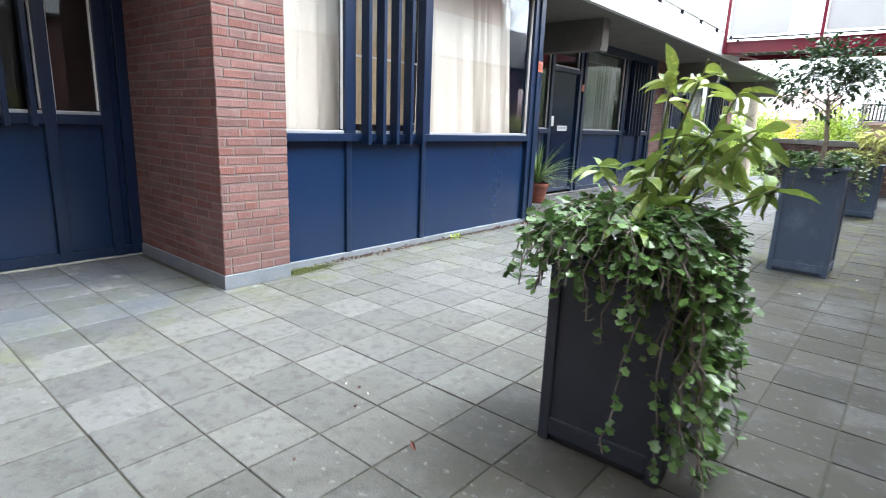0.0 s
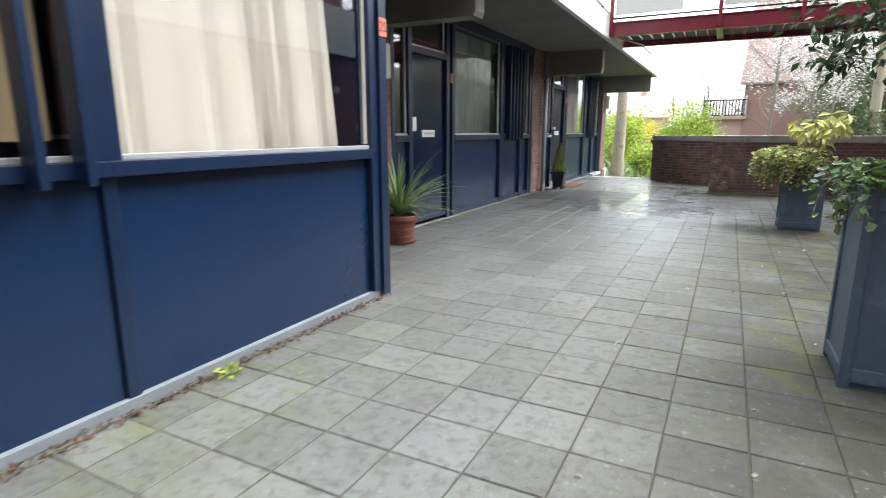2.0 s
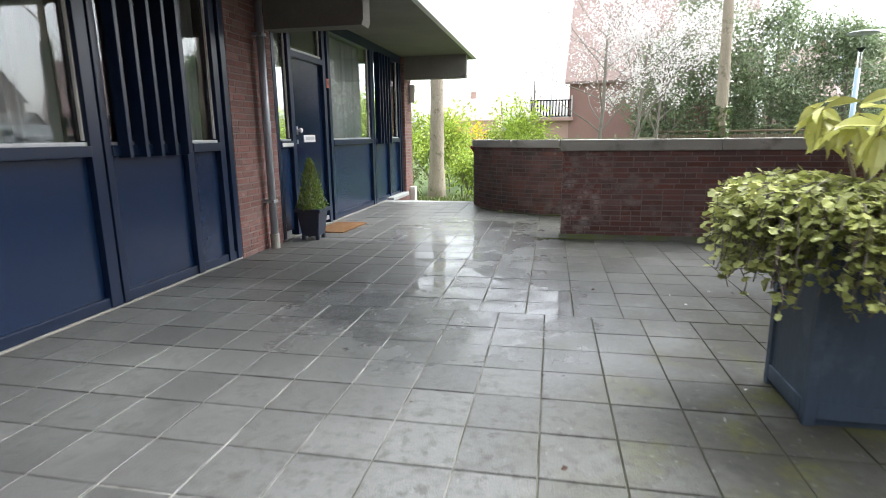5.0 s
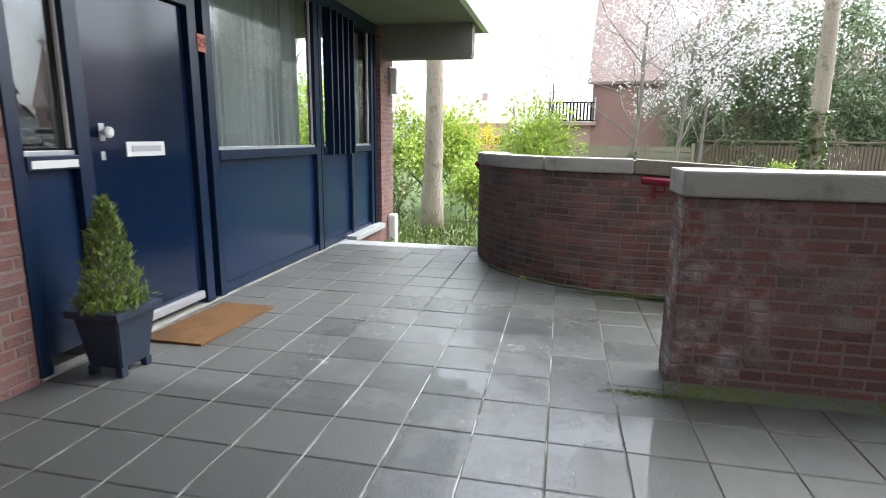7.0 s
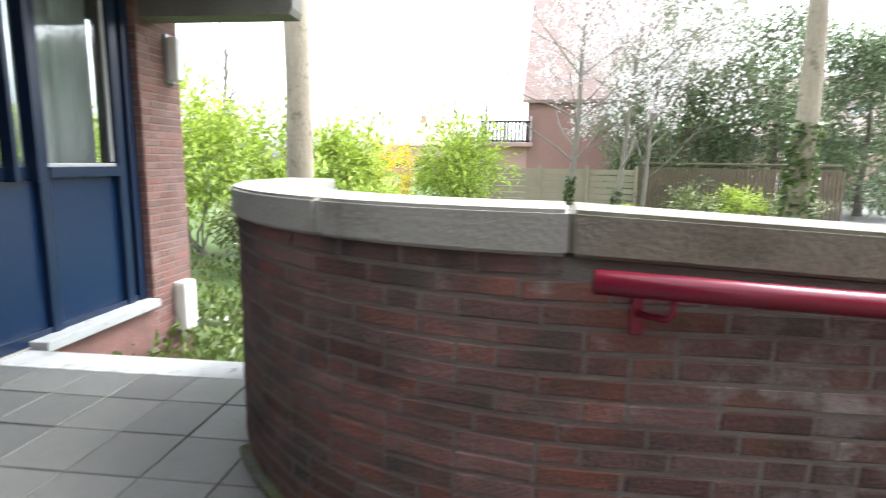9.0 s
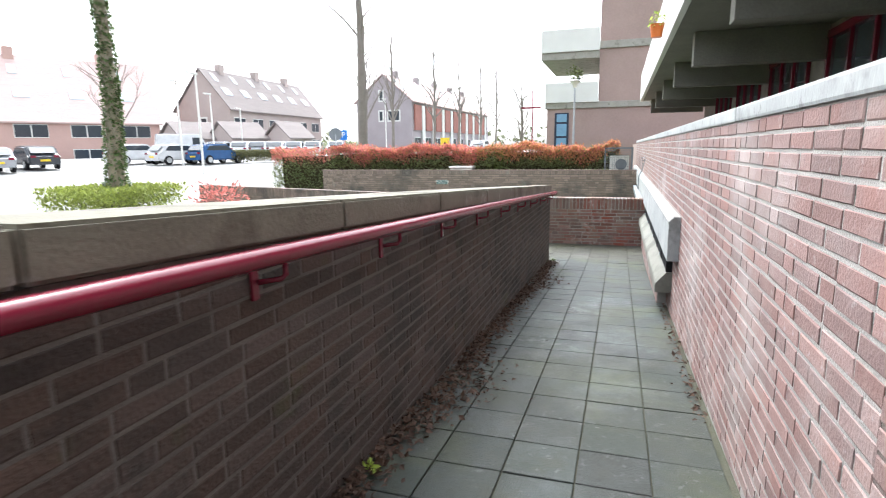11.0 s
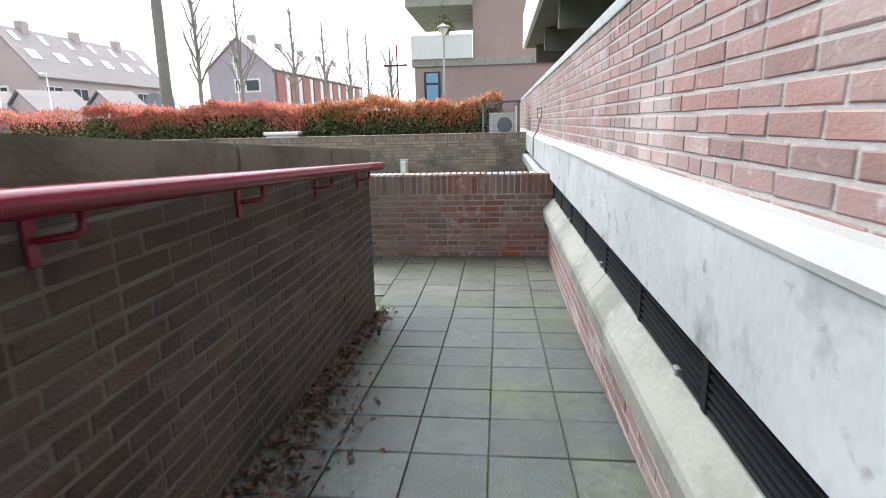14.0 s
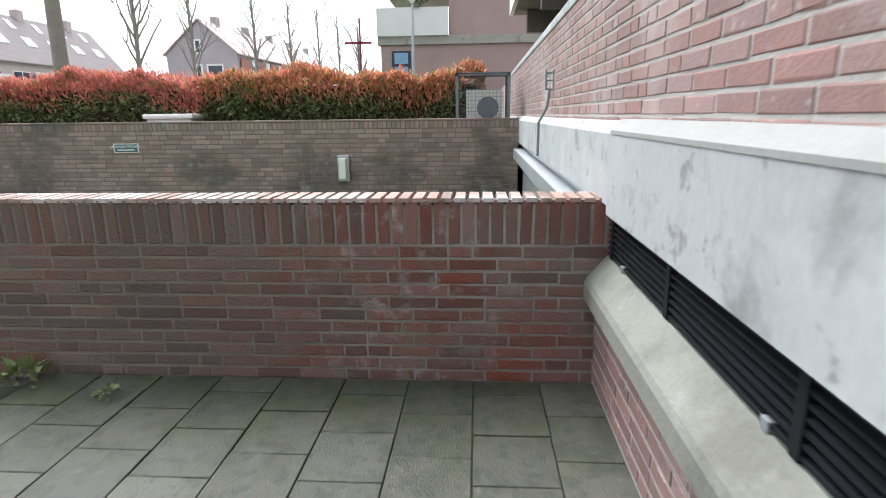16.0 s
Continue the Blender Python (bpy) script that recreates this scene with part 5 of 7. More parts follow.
for i in range(84):
    a, l, e = i * 2.39996 + rng.uniform(-0.2, 0.2), rng.uniform(0.55, 0.95), rng.uniform(0.3, 1.5)
    bm, rows = bmesh.new(), []
    for s in range(8):
        t = s / 7
        rr = l * (math.cos(e) * t + 0.16 * t * t)
        z = 0.30 + 0.06 * (i % 5) / 5 + l * (math.sin(e) * t - (0.62 - 0.35 * math.sin(e)) * t * t * (0.6 + 0.5 * math.cos(e)))
        w = 0.018 * (1 - t) ** 0.6 * (0.6 + min(1, t * 4) * 0.4)
        c = Vector((-0.92 + math.cos(a) * (0.02 + rr), 5.14 + math.sin(a) * (0.02 + rr), max(z, 0.05)))
        sd = Vector((-math.sin(a), math.cos(a), 0)) * w
        rows.append((bm.verts.new(c - sd + Vector((0, 0, w * 0.5))), bm.verts.new(c), bm.verts.new(c + sd + Vector((0, 0, w * 0.5)))))
    for r0, r1 in zip(rows, rows[1:]):
        for k in range(2):
            bm.faces.new((r0[k], r0[k + 1], r1[k + 1], r1[k]))
    part("leaf", bm, SPIKE, dra, smooth=True)

# small conifer in a navy planter, and the door mat
tub = thing("plant_tub", "square tapered navy plastic plant tub with a rim and feet", "plant tub", at=(-0.96, 11.70, 0))
tub.scale = (0.88, 0.88, 0.92)
bm = bmesh.new()
for (s0, z0), (s1, z1) in (((0.115, 0.05), (0.155, 0.36)),):
    a = [bm.verts.new((sx * s0, sy * s0, z0)) for sx, sy in ((-1, -1), (1, -1), (1, 1), (-1, 1))]
    b = [bm.verts.new((sx * s1, sy * s1, z1)) for sx, sy in ((-1, -1), (1, -1), (1, 1), (-1, 1))]
    for i in range(4):
        bm.faces.new((a[i], a[(i + 1) % 4], b[(i + 1) % 4], b[i]))
    bm.faces.new(a[::-1])
    bm.faces.new(b)
bmesh.ops.bevel(bm, geom=list(bm.edges), offset=0.008, segments=2, affect="EDGES")
part("body", bm, PLASTIC_NAVY, tub)
for sx in (-1, 1):
    for sy in (-1, 1):
        part("foot", cube(sx * 0.075, sy * 0.075, 0, sx * 0.122, sy * 0.122, 0.06, bevel=0.005), PLASTIC_NAVY, tub)
for k in range(4):
    part("rim", cube(-0.185, -0.185, 0.355, 0.145, -0.135, 0.40, bevel=0.006), PLASTIC_NAVY, tub).matrix_local = pose(0, 0, 0, 0, 0, k * 90)
part("soil", cube(-0.14, -0.14, 0.36, 0.14, 0.14, 0.375), SOIL, tub)
con = thing("conifer", "small pointed olive green conifer with low green plants round it", "conifer")
pts = []
for i in range(1500):
    t = rng.random() ** 1.4
    r, a = (0.150 * (1 - t) ** 0.75 + 0.010) * rng.uniform(0.4, 1.15), rng.uniform(0, 6.283)
    pts.append(((-0.96 + r * math.cos(a), 11.70 + r * math.sin(a), 0.35 + 0.57 * t), (math.cos(a) * 0.4, math.sin(a) * 0.4, 1.4)))
part("trunk", tube(bmesh.new(), [(-0.96, 11.70, 0.33), (-0.96, 11.70, 0.88)], [0.012, 0.003], 6), BARK, con)
leaf_mesh("sprays", con, CONIFER, pts, 0.045, rng, LEAF, -0.2, 0.4)
pts = []
for c in ((-0.86, 11.62, 0.37), (-0.86, 11.79, 0.37), (-1.06, 11.62, 0.37), (-1.05, 11.79, 0.37)):
    pts += ball(rng, c, 0.065, 60, 0.3)
leaf_mesh("bedding", con, foliage("bedding leaf", (0.10, 0.20, 0.03), (0.06, 0.14, 0.02)), pts, 0.03, rng, LEAF, 0, 0.6)
bm = cube(-1.14, 12.08, 0.002, -0.72, 12.88, 0.018)
for v in bm.verts:
    v.co.x += 0.05 * (v.co.y - 12.48)
solid("doormat", bm, COIR, "tan coir doormat lying in front of the blue door", "doormat")

# downpipes and wall lamps
for y in (5.10, 11.10):
    pipe = thing("downpipe", "grey zinc rain downpipe with brackets", "downpipe", "downpipes")
    part("pipe", tube(bmesh.new(), [(FACADE + 0.11, y, 0.0), (FACADE + 0.11, y, 2.74)], 0.04, 16), ZINC, pipe, smooth=True)
    part("socket", tube(bmesh.new(), [(FACADE + 0.11, y, 1.30), (FACADE + 0.11, y, 1.36)], 0.045, 16), ZINC, pipe)
    for z in (0.5, 2.2):
        part("clip", cube(FACADE + 0.03, y - 0.05, z, FACADE + 0.155, y + 0.05, z + 0.03, bevel=0.004), ZINC, pipe)
    part("foot_sleeve", tube(bmesh.new(), [(FACADE + 0.11, y, 0.0), (FACADE + 0.11, y, 0.16)], 0.05, 16), CONCRETE, pipe)
for x, y, z in ((FACADE + 0.03, 5.27, 1.93), (FACADE + 0.09, 17.2, 2.05)):
    lamp = thing("wall_lamp", "oblong white glass wall lamp with a metal back, unlit", "wall lamp", "wall lamps")
    part("back", cube(x, y - 0.06, z - 0.20, x + 0.03, y + 0.06, z + 0.20, bevel=0.006), ZINC, lamp)
    part("shade", cube(x + 0.03, y - 0.052, z - 0.18, x + 0.12, y + 0.052, z + 0.18, bevel=0.018), WHITE_PLASTIC, lamp, "ribbed white glass shade")
bx = thing("wall_box", "rounded white plastic box on the brick pier", "meter box")
part("case", cube(FACADE + 0.09, 17.06, -0.32, FACADE + 0.21, 17.24, 0.13, bevel=0.03), WHITE_PLASTIC, bx)
spot = thing("wall_light", "small white outdoor light with a cable on brick", "wall light")
part("body", cube(4.68, 9.05, 1.95, 4.76, 9.13, 2.06, bevel=0.008), WHITE_PLASTIC, spot)
part("cap", cube(4.70, 9.06, 2.06, 4.76, 9.12, 2.09, bevel=0.005), ZINC, spot)
part("cable", tube(bmesh.new(), [(4.75, 9.09, 2.09), (4.75, 9.06, 2.3), (4.75, 9.0, 2.62)], 0.007, 6), BLACK, spot)

# crimson handrail on brackets down the ramp
def rail_point(x):
    return Vector((x, FACE_N - 0.075, 1.11 - 0.0567 * max(0, x - 1.93) + 0.016 * math.sin(math.pi * min(max(x - 1.93, 0) / 11.5, 1)) - 0.158 + 0.042 * (x - 2) / 11.5))


rail = thing("handrail", "crimson painted tubular steel handrail on wall brackets", "handrail")
bm = bmesh.new()
tube(bm, [rail_point(1.96 + i * (13.48 - 1.96) / 24) for i in range(25)], 0.030, 18)
part("rail", bm, RED_STEEL, rail, smooth=True)
for x in (2.11, 3.14, 4.09, 5.06, 6.04, 6.95, 7.85, 8.73, 9.62, 10.49, 11.38, 12.23, 13.06):
    p = rail_point(x)
    bm = bmesh.new()
    tube(bm, [p + Vector((0.03, 0, -0.02)), p + Vector((0.03, 0, -0.066)), p + Vector((0.02, 0.01, -0.078)), p + Vector((-0.035, 0.055, -0.080))], 0.0085, 8)
    br = part("bracket", bm, RED_STEEL, rail, smooth=True)
    part("wall_plate", cube(p.x - 0.050, FACE_N - 0.014, p.z - 0.135, p.x - 0.018, FACE_N - 0.003, p.z - 0.035, bevel=0.004), RED_STEEL, br)
stub = thing("stair_rail", "end of a crimson handrail above garden steps", "handrail")
part("rail", tube(bmesh.new(), [(0.40, 15.55, 0.98), (0.44, 16.1, 0.80), (0.50, 16.6, 0.55)], 0.028, 14), RED_STEEL, stub, smooth=True)
part("bracket", cube(0.42, 15.60, 0.86, 0.50, 15.64, 0.96, bevel=0.004), RED_STEEL, stub)

# black ventilation grille
grille = thing("vent_grille", "black plastic louvred ventilation grille under the concrete beam", "grille")
for i in range(7):
    z = -0.124 + i * 0.0255
    part("slat", cube(10.15, FACE_S + 0.014, z, 15.1, FACE_S + 0.056, z + 0.009), BLACK, grille)
part("backing", cube(10.15, FACE_S + 0.001, -0.134, 15.1, FACE_S + 0.006, 0.054), BLACK, grille)
for i in range(100):
    x = 10.17 + i * 0.0497
    wide = i % 14 == 0
    part("upright", cube(x - (0.016 if wide else 0.005), FACE_S + 0.006, -0.13, x + (0.016 if wide else 0.005), FACE_S + (0.060 if wide else 0.034), 0.054), BLACK, grille)
for x in (11.1, 12.4, 13.75, 14.85):
    clip = thing("pipe_clip", "small grey clip on the sill by the grille", "clip", "grille clips")
    part("body", cube(x - 0.015, FACE_S + 0.042, -0.137, x + 0.015, FACE_S + 0.062, -0.11, bevel=0.004), ZINC, clip)

# on the long wall and in the yard beyond
sens = thing("sensor_box", "small caged sensor with a cable running down the brick", "sensor")
part("cage", cube(17.50, FACE_S + 0.002, 0.66, 17.60, FACE_S + 0.012, 0.82, bevel=0.003), ZINC, sens)
for z in (0.67, 0.74, 0.80):
    part("wire", tube(bmesh.new(), [(17.51, FACE_S + 0.012, z), (17.51, FACE_S + 0.06, z), (17.59, FACE_S + 0.06, z), (17.59, FACE_S + 0.012, z)], 0.005, 6), LEAD, sens)
for x in (17.52, 17.58):
    part("wire", tube(bmesh.new(), [(x, FACE_S + 0.06, 0.66), (x, FACE_S + 0.06, 0.82)], 0.005, 6), LEAD, sens)
part("cable", tube(bmesh.new(), [(17.55, FACE_S + 0.03, 0.66), (17.53, FACE_S + 0.05, 0.52), (17.56, FACE_S + 0.11, 0.40), (17.53, FACE_S + 0.115, 0.12)], 0.012, 6), LEAD, sens)
bmr = bmesh.new()
box(bmr, 15.4, FACE_S, -2.4, 20.1, FACE_S + 0.03, 0.098)
solid("garage_opening", bmr, ALU, "grey metal sheeted opening below the concrete beam", "opening", "structure")
gir = solid("steel_beam", cube(15.4, FACE_S + 0.03, -0.10, 20.1, FACE_S + 0.16, 0.03, bevel=0.01), ZINC, "galvanised steel beam beneath the wall", "beam", "structure")

wl2 = thing("bulkhead_lamp", "oblong white bulkhead lamp with a ribbed glass, unlit", "wall lamp")
part("back", cube(20.14, 14.78, -0.40, 20.195, 14.94, -0.04, bevel=0.01), ALU, wl2)
part("glass", cube(20.07, 14.81, -0.36, 20.14, 14.91, -0.08, bevel=0.02), WHITE_PLASTIC, wl2)


def words(parent, text, size, m, mat, name="lettering"):
    cu = bpy.data.curves.new(name, "FONT")
    cu.body, cu.size, cu.extrude, cu.align_x, cu.align_y = text, size, 0.001, "CENTER", "CENTER"
    ob = new(name, cu)
    ob.parent = parent
    ob.matrix_local = m
    cu.materials.append(mat)
    return ob


TEAL = material("teal enamel", (0.06, 0.16, 0.17), None, 6, 60, 0.4)
sign = thing("warning_sign", "small teal enamel sign with white Dutch no-entry words", "sign")
part("plate", cube(20.185, 17.74, 0.01, 20.196, 18.10, 0.135, bevel=0.002), WHITE_PLASTIC, sign)
part("field", cube(20.181, 17.755, 0.02, 20.186, 18.085, 0.125), TEAL, sign)
words(sign, "VERBODEN TOEGANG", 0.042, pose(20.179, 17.92, 0.093, 90, 0, -90), WHITE_PLASTIC)
part("bar", cube(20.178, 17.80, 0.04, 20.181, 18.04, 0.056), WHITE_PLASTIC, sign)
cab = thing("utility_cabinet", "low cream utility cabinet behind the wall", "cabinet")
part("body", cube(20.5, 17.1, -0.7, 20.9, 17.76, 0.46, bevel=0.01), WHITE_PLASTIC, cab)
part("lid", cube(20.46, 17.06, 0.46, 20.94, 17.80, 0.53, bevel=0.025), WHITE_PLASTIC, cab)

cage = thing("wire_cage", "grey wire mesh cage round an air conditioner", "cage")
for (x, y) in ((20.48, 12.62), (20.48, 13.32), (21.1, 12.62), (21.1, 13.32)):
    part("post", cube(x - 0.02, y - 0.02, 0.3, x + 0.02, y + 0.02, 1.0), LEAD, cage)
for i in range(15):
    y = 12.64 + i * 0.048
    part("wire", cube(20.475, y - 0.002, 0.3, 20.481, y + 0.002, 1.0), LEAD, cage)
for i in range(15):
    z = 0.32 + i * 0.048
    part("wire", cube(20.477, 12.62, z - 0.002, 20.483, 13.32, z + 0.002), LEAD, cage)
for z in (0.3, 0.98):
    part("frame", cube(20.46, 12.60, z, 20.50, 13.34, z + 0.03), LEAD, cage)
part("roof", cube(20.46, 12.60, 1.0, 21.12, 13.34, 1.02), LEAD, cage)
ac = thing("air_conditioner", "white outdoor air conditioner unit with a round fan grille", "air conditioner")
part("case", cube(20.62, 12.70, 0.32, 20.95, 13.20, 0.80, bevel=0.012), WHITE_PLASTIC, ac)
part("fan_grille", lathe(bmesh.new(), [(0.14, 0), (0.15, 0.01), (0.03, 0.012)], (0, 0, 0), 24), LEAD, ac).matrix_local = pose(20.615, 12.9, 0.56, 0, -90, 0)
solid("planting_bed", cube(20.46, 12.5, -0.9, 23.6, 21.9, 0.30), SOIL, "raised planting bed behind the yard wall", "bed", "structure")

# red hedge
hedge = thing("hedge", "long clipped photinia hedge with red young shoots over green", "hedge")
green, red, rust = [], [], []
for i in range(36000):
    y = 12.95 + 11.2 * rng.random()
    x = 20.75 + 2.3 * rng.random() ** 1.6
    top = 1.06 + 0.06 * math.sin(y * 2.1) + 0.05 * math.sin(y * 5.3 + 1) + 0.03 * math.sin(y * 13)
    lowz = 0.30 if y < 21.9 else -0.6
    z = lowz + (top - lowz) * rng.random() ** 0.6
    if rng.random() < 0.55:
        z = top - 0.16 * rng.random() + (0.10 * rng.random() if rng.random() < 0.1 else 0)
    else:
        x = 20.68 + 0.25 * rng.random()
    if y > 21.9:
        lowz = GROUND
        side = rng.random()
        if side < 0.5:
            y = 24.15 - 0.3 * rng.random() ** 2
            x = 20.75 + 2.3 * rng.random()
        elif side < 0.8:
            x = 20.68 + 0.3 * rng.random()
        z = lowz + (top - lowz) * rng.random() ** 0.75 if rng.random() < 0.8 else z
    fresh = z > top - 0.26 - 0.22 * rng.random() - 0.08 * math.sin(y * 3.7)
    if not fresh or rng.random() < 0.10:
        green.append(((x, y, z), (-0.6, 0, 0.3)))
    else:
        (rust if rng.random() < (0.75 if y < 17 else 0.2) else red).append(((x, y, z), (-0.5, 0, 0.8)))
leaf_mesh("foliage_red", hedge, RED_LEAF, red, 0.085, rng, LEAF, -0.5, 0.38)
leaf_mesh("foliage_rust", hedge, foliage("rust photinia shoot", (0.60, 0.28, 0.145), (0.46, 0.24, 0.11), 0.4, 0.4), rust, 0.085, rng, LEAF, -0.5, 0.38)
leaf_mesh("leaves", hedge, GREEN_HEDGE, green, 0.085, rng, LEAF, 0.1, 0.45)
HEDGE_CORE = material("dark hedge core", (0.07, 0.055, 0.03), None, 6, 60, 0.95)
part("core", cube(20.95, 13.05, 0.3, 22.9, 21.9, 0.90), HEDGE_CORE, hedge)
part("core", cube(20.95, 21.95, GROUND, 22.8, 23.85, 0.85), HEDGE_CORE, hedge)
tall = thing("shrub", "green shrub with yellowish leaves standing out of the hedge", "shrub")
leaf_mesh("leaves", tall, foliage("laurel leaf pale", (0.16, 0.19, 0.05), (0.10, 0.13, 0.03)), ball(rng, (20.8, 16.4, 0.75), 0.42, 260, 0.3, (0.6, 1, 1)), 0.11, rng, LEAF, -0.2, 0.45)
young = thing("shrub", "young red photinia bush by the low wall", "shrub")
leaf_mesh("leaves", young, RED_LEAF, ball(rng, (15.3, 21.8, -0.1), 0.75, 520, 0.3, (0.7, 1, 0.6)), 0.11, rng, LEAF, -0.3, 0.45)


# ---- ground, road, garden ----
bm = bmesh.new()
bmesh.ops.create_grid(bm, x_segments=40, y_segments=40, size=1500)
for v in bm.verts:
    v.co.z = GROUND - 0.02
solid("ground", bm, GRASS, "grass and low green ground cover round the buildings", "ground", "structure")


def rise(x, y):
    """The height of the road, which climbs gently away from the ramp."""
    return GROUND + min(1.25, 0.0245 * max(0.0, x + y - 44))


def road_edge(y):
    for (y0, x0), (y1, x1) in zip(ROAD_SIDE, ROAD_SIDE[1:]):
        if y <= y1:
            return x0 + (x1 - x0) * (y - y0) / (y1 - y0)
    return ROAD_SIDE[-1][1]


ROAD_SIDE = ((24.5, 13.5), (26.5, 11.2), (31, 9.5), (40, 15), (96, 27))
bm = bmesh.new()
grid = []
for y in [24.5 + 1.5 * q for q in range(48)]:
    x0 = road_edge(y)
    grid.append([bm.verts.new((x0 + (140 - x0) * (q / 60) ** 1.5, y, rise(x0 + (140 - x0) * (q / 60) ** 1.5, y))) for q in range(61)])
for r0, r1 in zip(grid, grid[1:]):
    for q in range(60):
        bm.faces.new((r0[q], r0[q + 1], r1[q + 1], r1[q]))
rim = [e for e in bm.edges if len(e.link_faces) == 1]
for v in [g for g in bmesh.ops.extrude_edge_only(bm, edges=rim)["geom"] if isinstance(g, bmesh.types.BMVert)]:
    v.co.z = GROUND - 0.1
solid("road", bm, ASPHALT, "pale grey paved road and car park", "road", "structure")
bm = bmesh.new()
prism(bm, [(8.4, 20), (12.6, 31), (9.6, 31), (6.9, 20)], "z", GROUND - 0.1, GROUND + 0.004)
solid("footpath", bm, CONCRETE, "paved footpath beside the garden fence", "path", "structure")
solid("garden_kerb", cube(-6, 18.6, GROUND - 0.1, 0.5, 18.75, GROUND + 0.06), CONCRETE_PALE, "pale concrete garden kerb", "kerb", "structure")


def shrub_bed(name, label, boxes, mat, size, n, cat="ground cover"):
    ob = thing(name, label, cat)
    pts = []
    for x0, y0, x1, y1, z0, z1 in boxes:
        for i in range(n):
            pts.append(((rng.uniform(x0, x1), rng.uniform(y0, y1), z0 + (z1 - z0) * rng.random() ** 0.5), (0, 0, 1)))
    leaf_mesh("leaves", ob, mat, pts, size, rng, LEAF, 0.0, 0.5)
    return ob


shrub_bed("clipped_shrub", "broad low lime green shrub at the edge of the paving", [(15.2, 25.2, 18.0, 27.8, GROUND, 0.1)], foliage("lime leaf", (0.34, 0.38, 0.085), (0.22, 0.27, 0.055)), 0.11, 7000, "shrub")
shrub_bed("ground_cover", "low green ground cover below the end of the terrace", [(-2.2, 16.2, 0.9, 18.5, GROUND, -0.25), (-5, 18.9, 4, 22, GROUND, -0.5)], foliage("ground cover leaf", (0.13, 0.17, 0.035), (0.07, 0.10, 0.02)), 0.10, 2600)


def bush(x, y, r, h, mat, n, size, label, cat="bush", name="bush"):
    ob = thing(name, label, cat, "garden bushes")
    bm, tips = bmesh.new(), []
    for i in range(7):
        limbs(bm, rng, (x + rng.gauss(0, 0.15), y + rng.gauss(0, 0.15), GROUND), (rng.gauss(0, 0.35), rng.gauss(0, 0.35), 1), h * 0.5, 0.03, 2, tips, 3, 0.4)
    tagged(part("stem", bm, BARK_FAR, ob), kind="stuff")
    pts = []
    for p, d in tips:
        pts += ball(rng, p, r * 0.22, max(3, n // (len(tips) + 1) // 2), 0.1)
    pts += ball(rng, (x, y, GROUND + h * 0.58), r, n // 2, 0.35, (1, 1, h / 2.2 / r))
    leaf_mesh("crown", ob, mat, pts, size, rng, LEAF, 0.1, 0.5)
    return ob


bush(-4.6, 23.2, 2.0, 3.4, BUSH, 7000, 0.155, "bright green spring bush in the garden")
bush(-1.9, 24.5, 1.3, 3.0, BUSH, 5200, 0.155, "bright green spring bush in the garden")
bush(0.5, 27.6, 1.45, 3.0, BUSH, 5200, 0.155, "rounded fresh green bush by the fence")
bush(-1.6, 28.5, 1.0, 2.6, YELLOW, 2400, 0.12, "yellow flowering forsythia bush in the garden")
bush(-0.6, 22.6, 0.9, 1.5, BUSH, 2200, 0.13, "low spring green bush below the terrace end")
bush(-2.6, 21.6, 0.8, 1.3, GREEN_HEDGE, 1800, 0.12, "low dark green bush beside a trunk")
bush(-8.5, 24.0, 2.2, 3.0, BUSH, 5200, 0.155, "bright green spring bush in the garden")
bush(9.0, 30.6, 0.9, 1.3, BUSH, 900, 0.155, "low fresh green shrub before the fence")
bush(7.4, 30.0, 0.9, 1.2, GREEN_HEDGE, 1100, 0.14, "low dark green shrub before the fence")
bush(10.4, 30.4, 0.8, 1.1, GREEN_HEDGE, 1000, 0.14, "low dark green shrub before the fence")
bush(4.9, 27.0, 0.6, 0.9, BUSH, 500, 0.155, "low fresh green shrub before the fence")


def tree(x, y, height, r0, label, mat=BARK, crown=None, ivy=0.0, start=0.55, spread=0.5, n=10, lean=(0, 0), limb=2.2, depth=2, cat="tree", leafsize=0.1, per=6, ballr=0.3, base=GROUND, branch=0.42, climb=0.55):
    ob = thing("tree", label, cat, "garden trees")
    bm, pts, radii = trunk_mesh(rng, (x, y, base - 0.05), height, r0, r0 * 0.45, lean)
    part("trunk", bm, mat, ob, smooth=True)
    bm, tips = bmesh.new(), []
    for i in range(n):
        k = int(len(pts) * (start + (1 - start) * i / n))
        a = i * 2.4 + x
        limbs(bm, rng, pts[min(k, len(pts) - 1)], (math.cos(a), math.sin(a), climb + spread * rng.random()), limb * rng.uniform(0.7, 1.2), radii[min(k, len(pts) - 1)] * branch, depth, tips, 3, 0.45, 0.12)
    tagged(part("bough", bm, mat, ob), kind="stuff")
    if crown:
        places = []
        for p, d in tips:
            places += ball(rng, p, ballr, per, 0.1)
        leaf_mesh("crown", ob, crown, places, leafsize, rng, LEAF, 0.1, 0.6)
    if ivy:
        places = []
        for i in range(int(ivy * 420)):
            t = rng.random()
            z = base + ivy * t
            k = min(len(pts) - 1, int(len(pts) * (z - base) / height))
            a = rng.uniform(0, 6.283)
            rr = radii[k] * rng.uniform(1.0, 1.25)
            places.append(((pts[k][0] + rr * math.cos(a), pts[k][1] + rr * math.sin(a), z), (math.cos(a), math.sin(a), 0.1)))
        leaf_mesh("ivy", ob, IVY_TRUNK, places, 0.085, rng, IVY_LEAF, 0.4, 0.9)
    return ob


tree(-1.25, 20.4, 10, 0.215, "grey barked tree trunk rising from the garden", start=0.7, n=8)
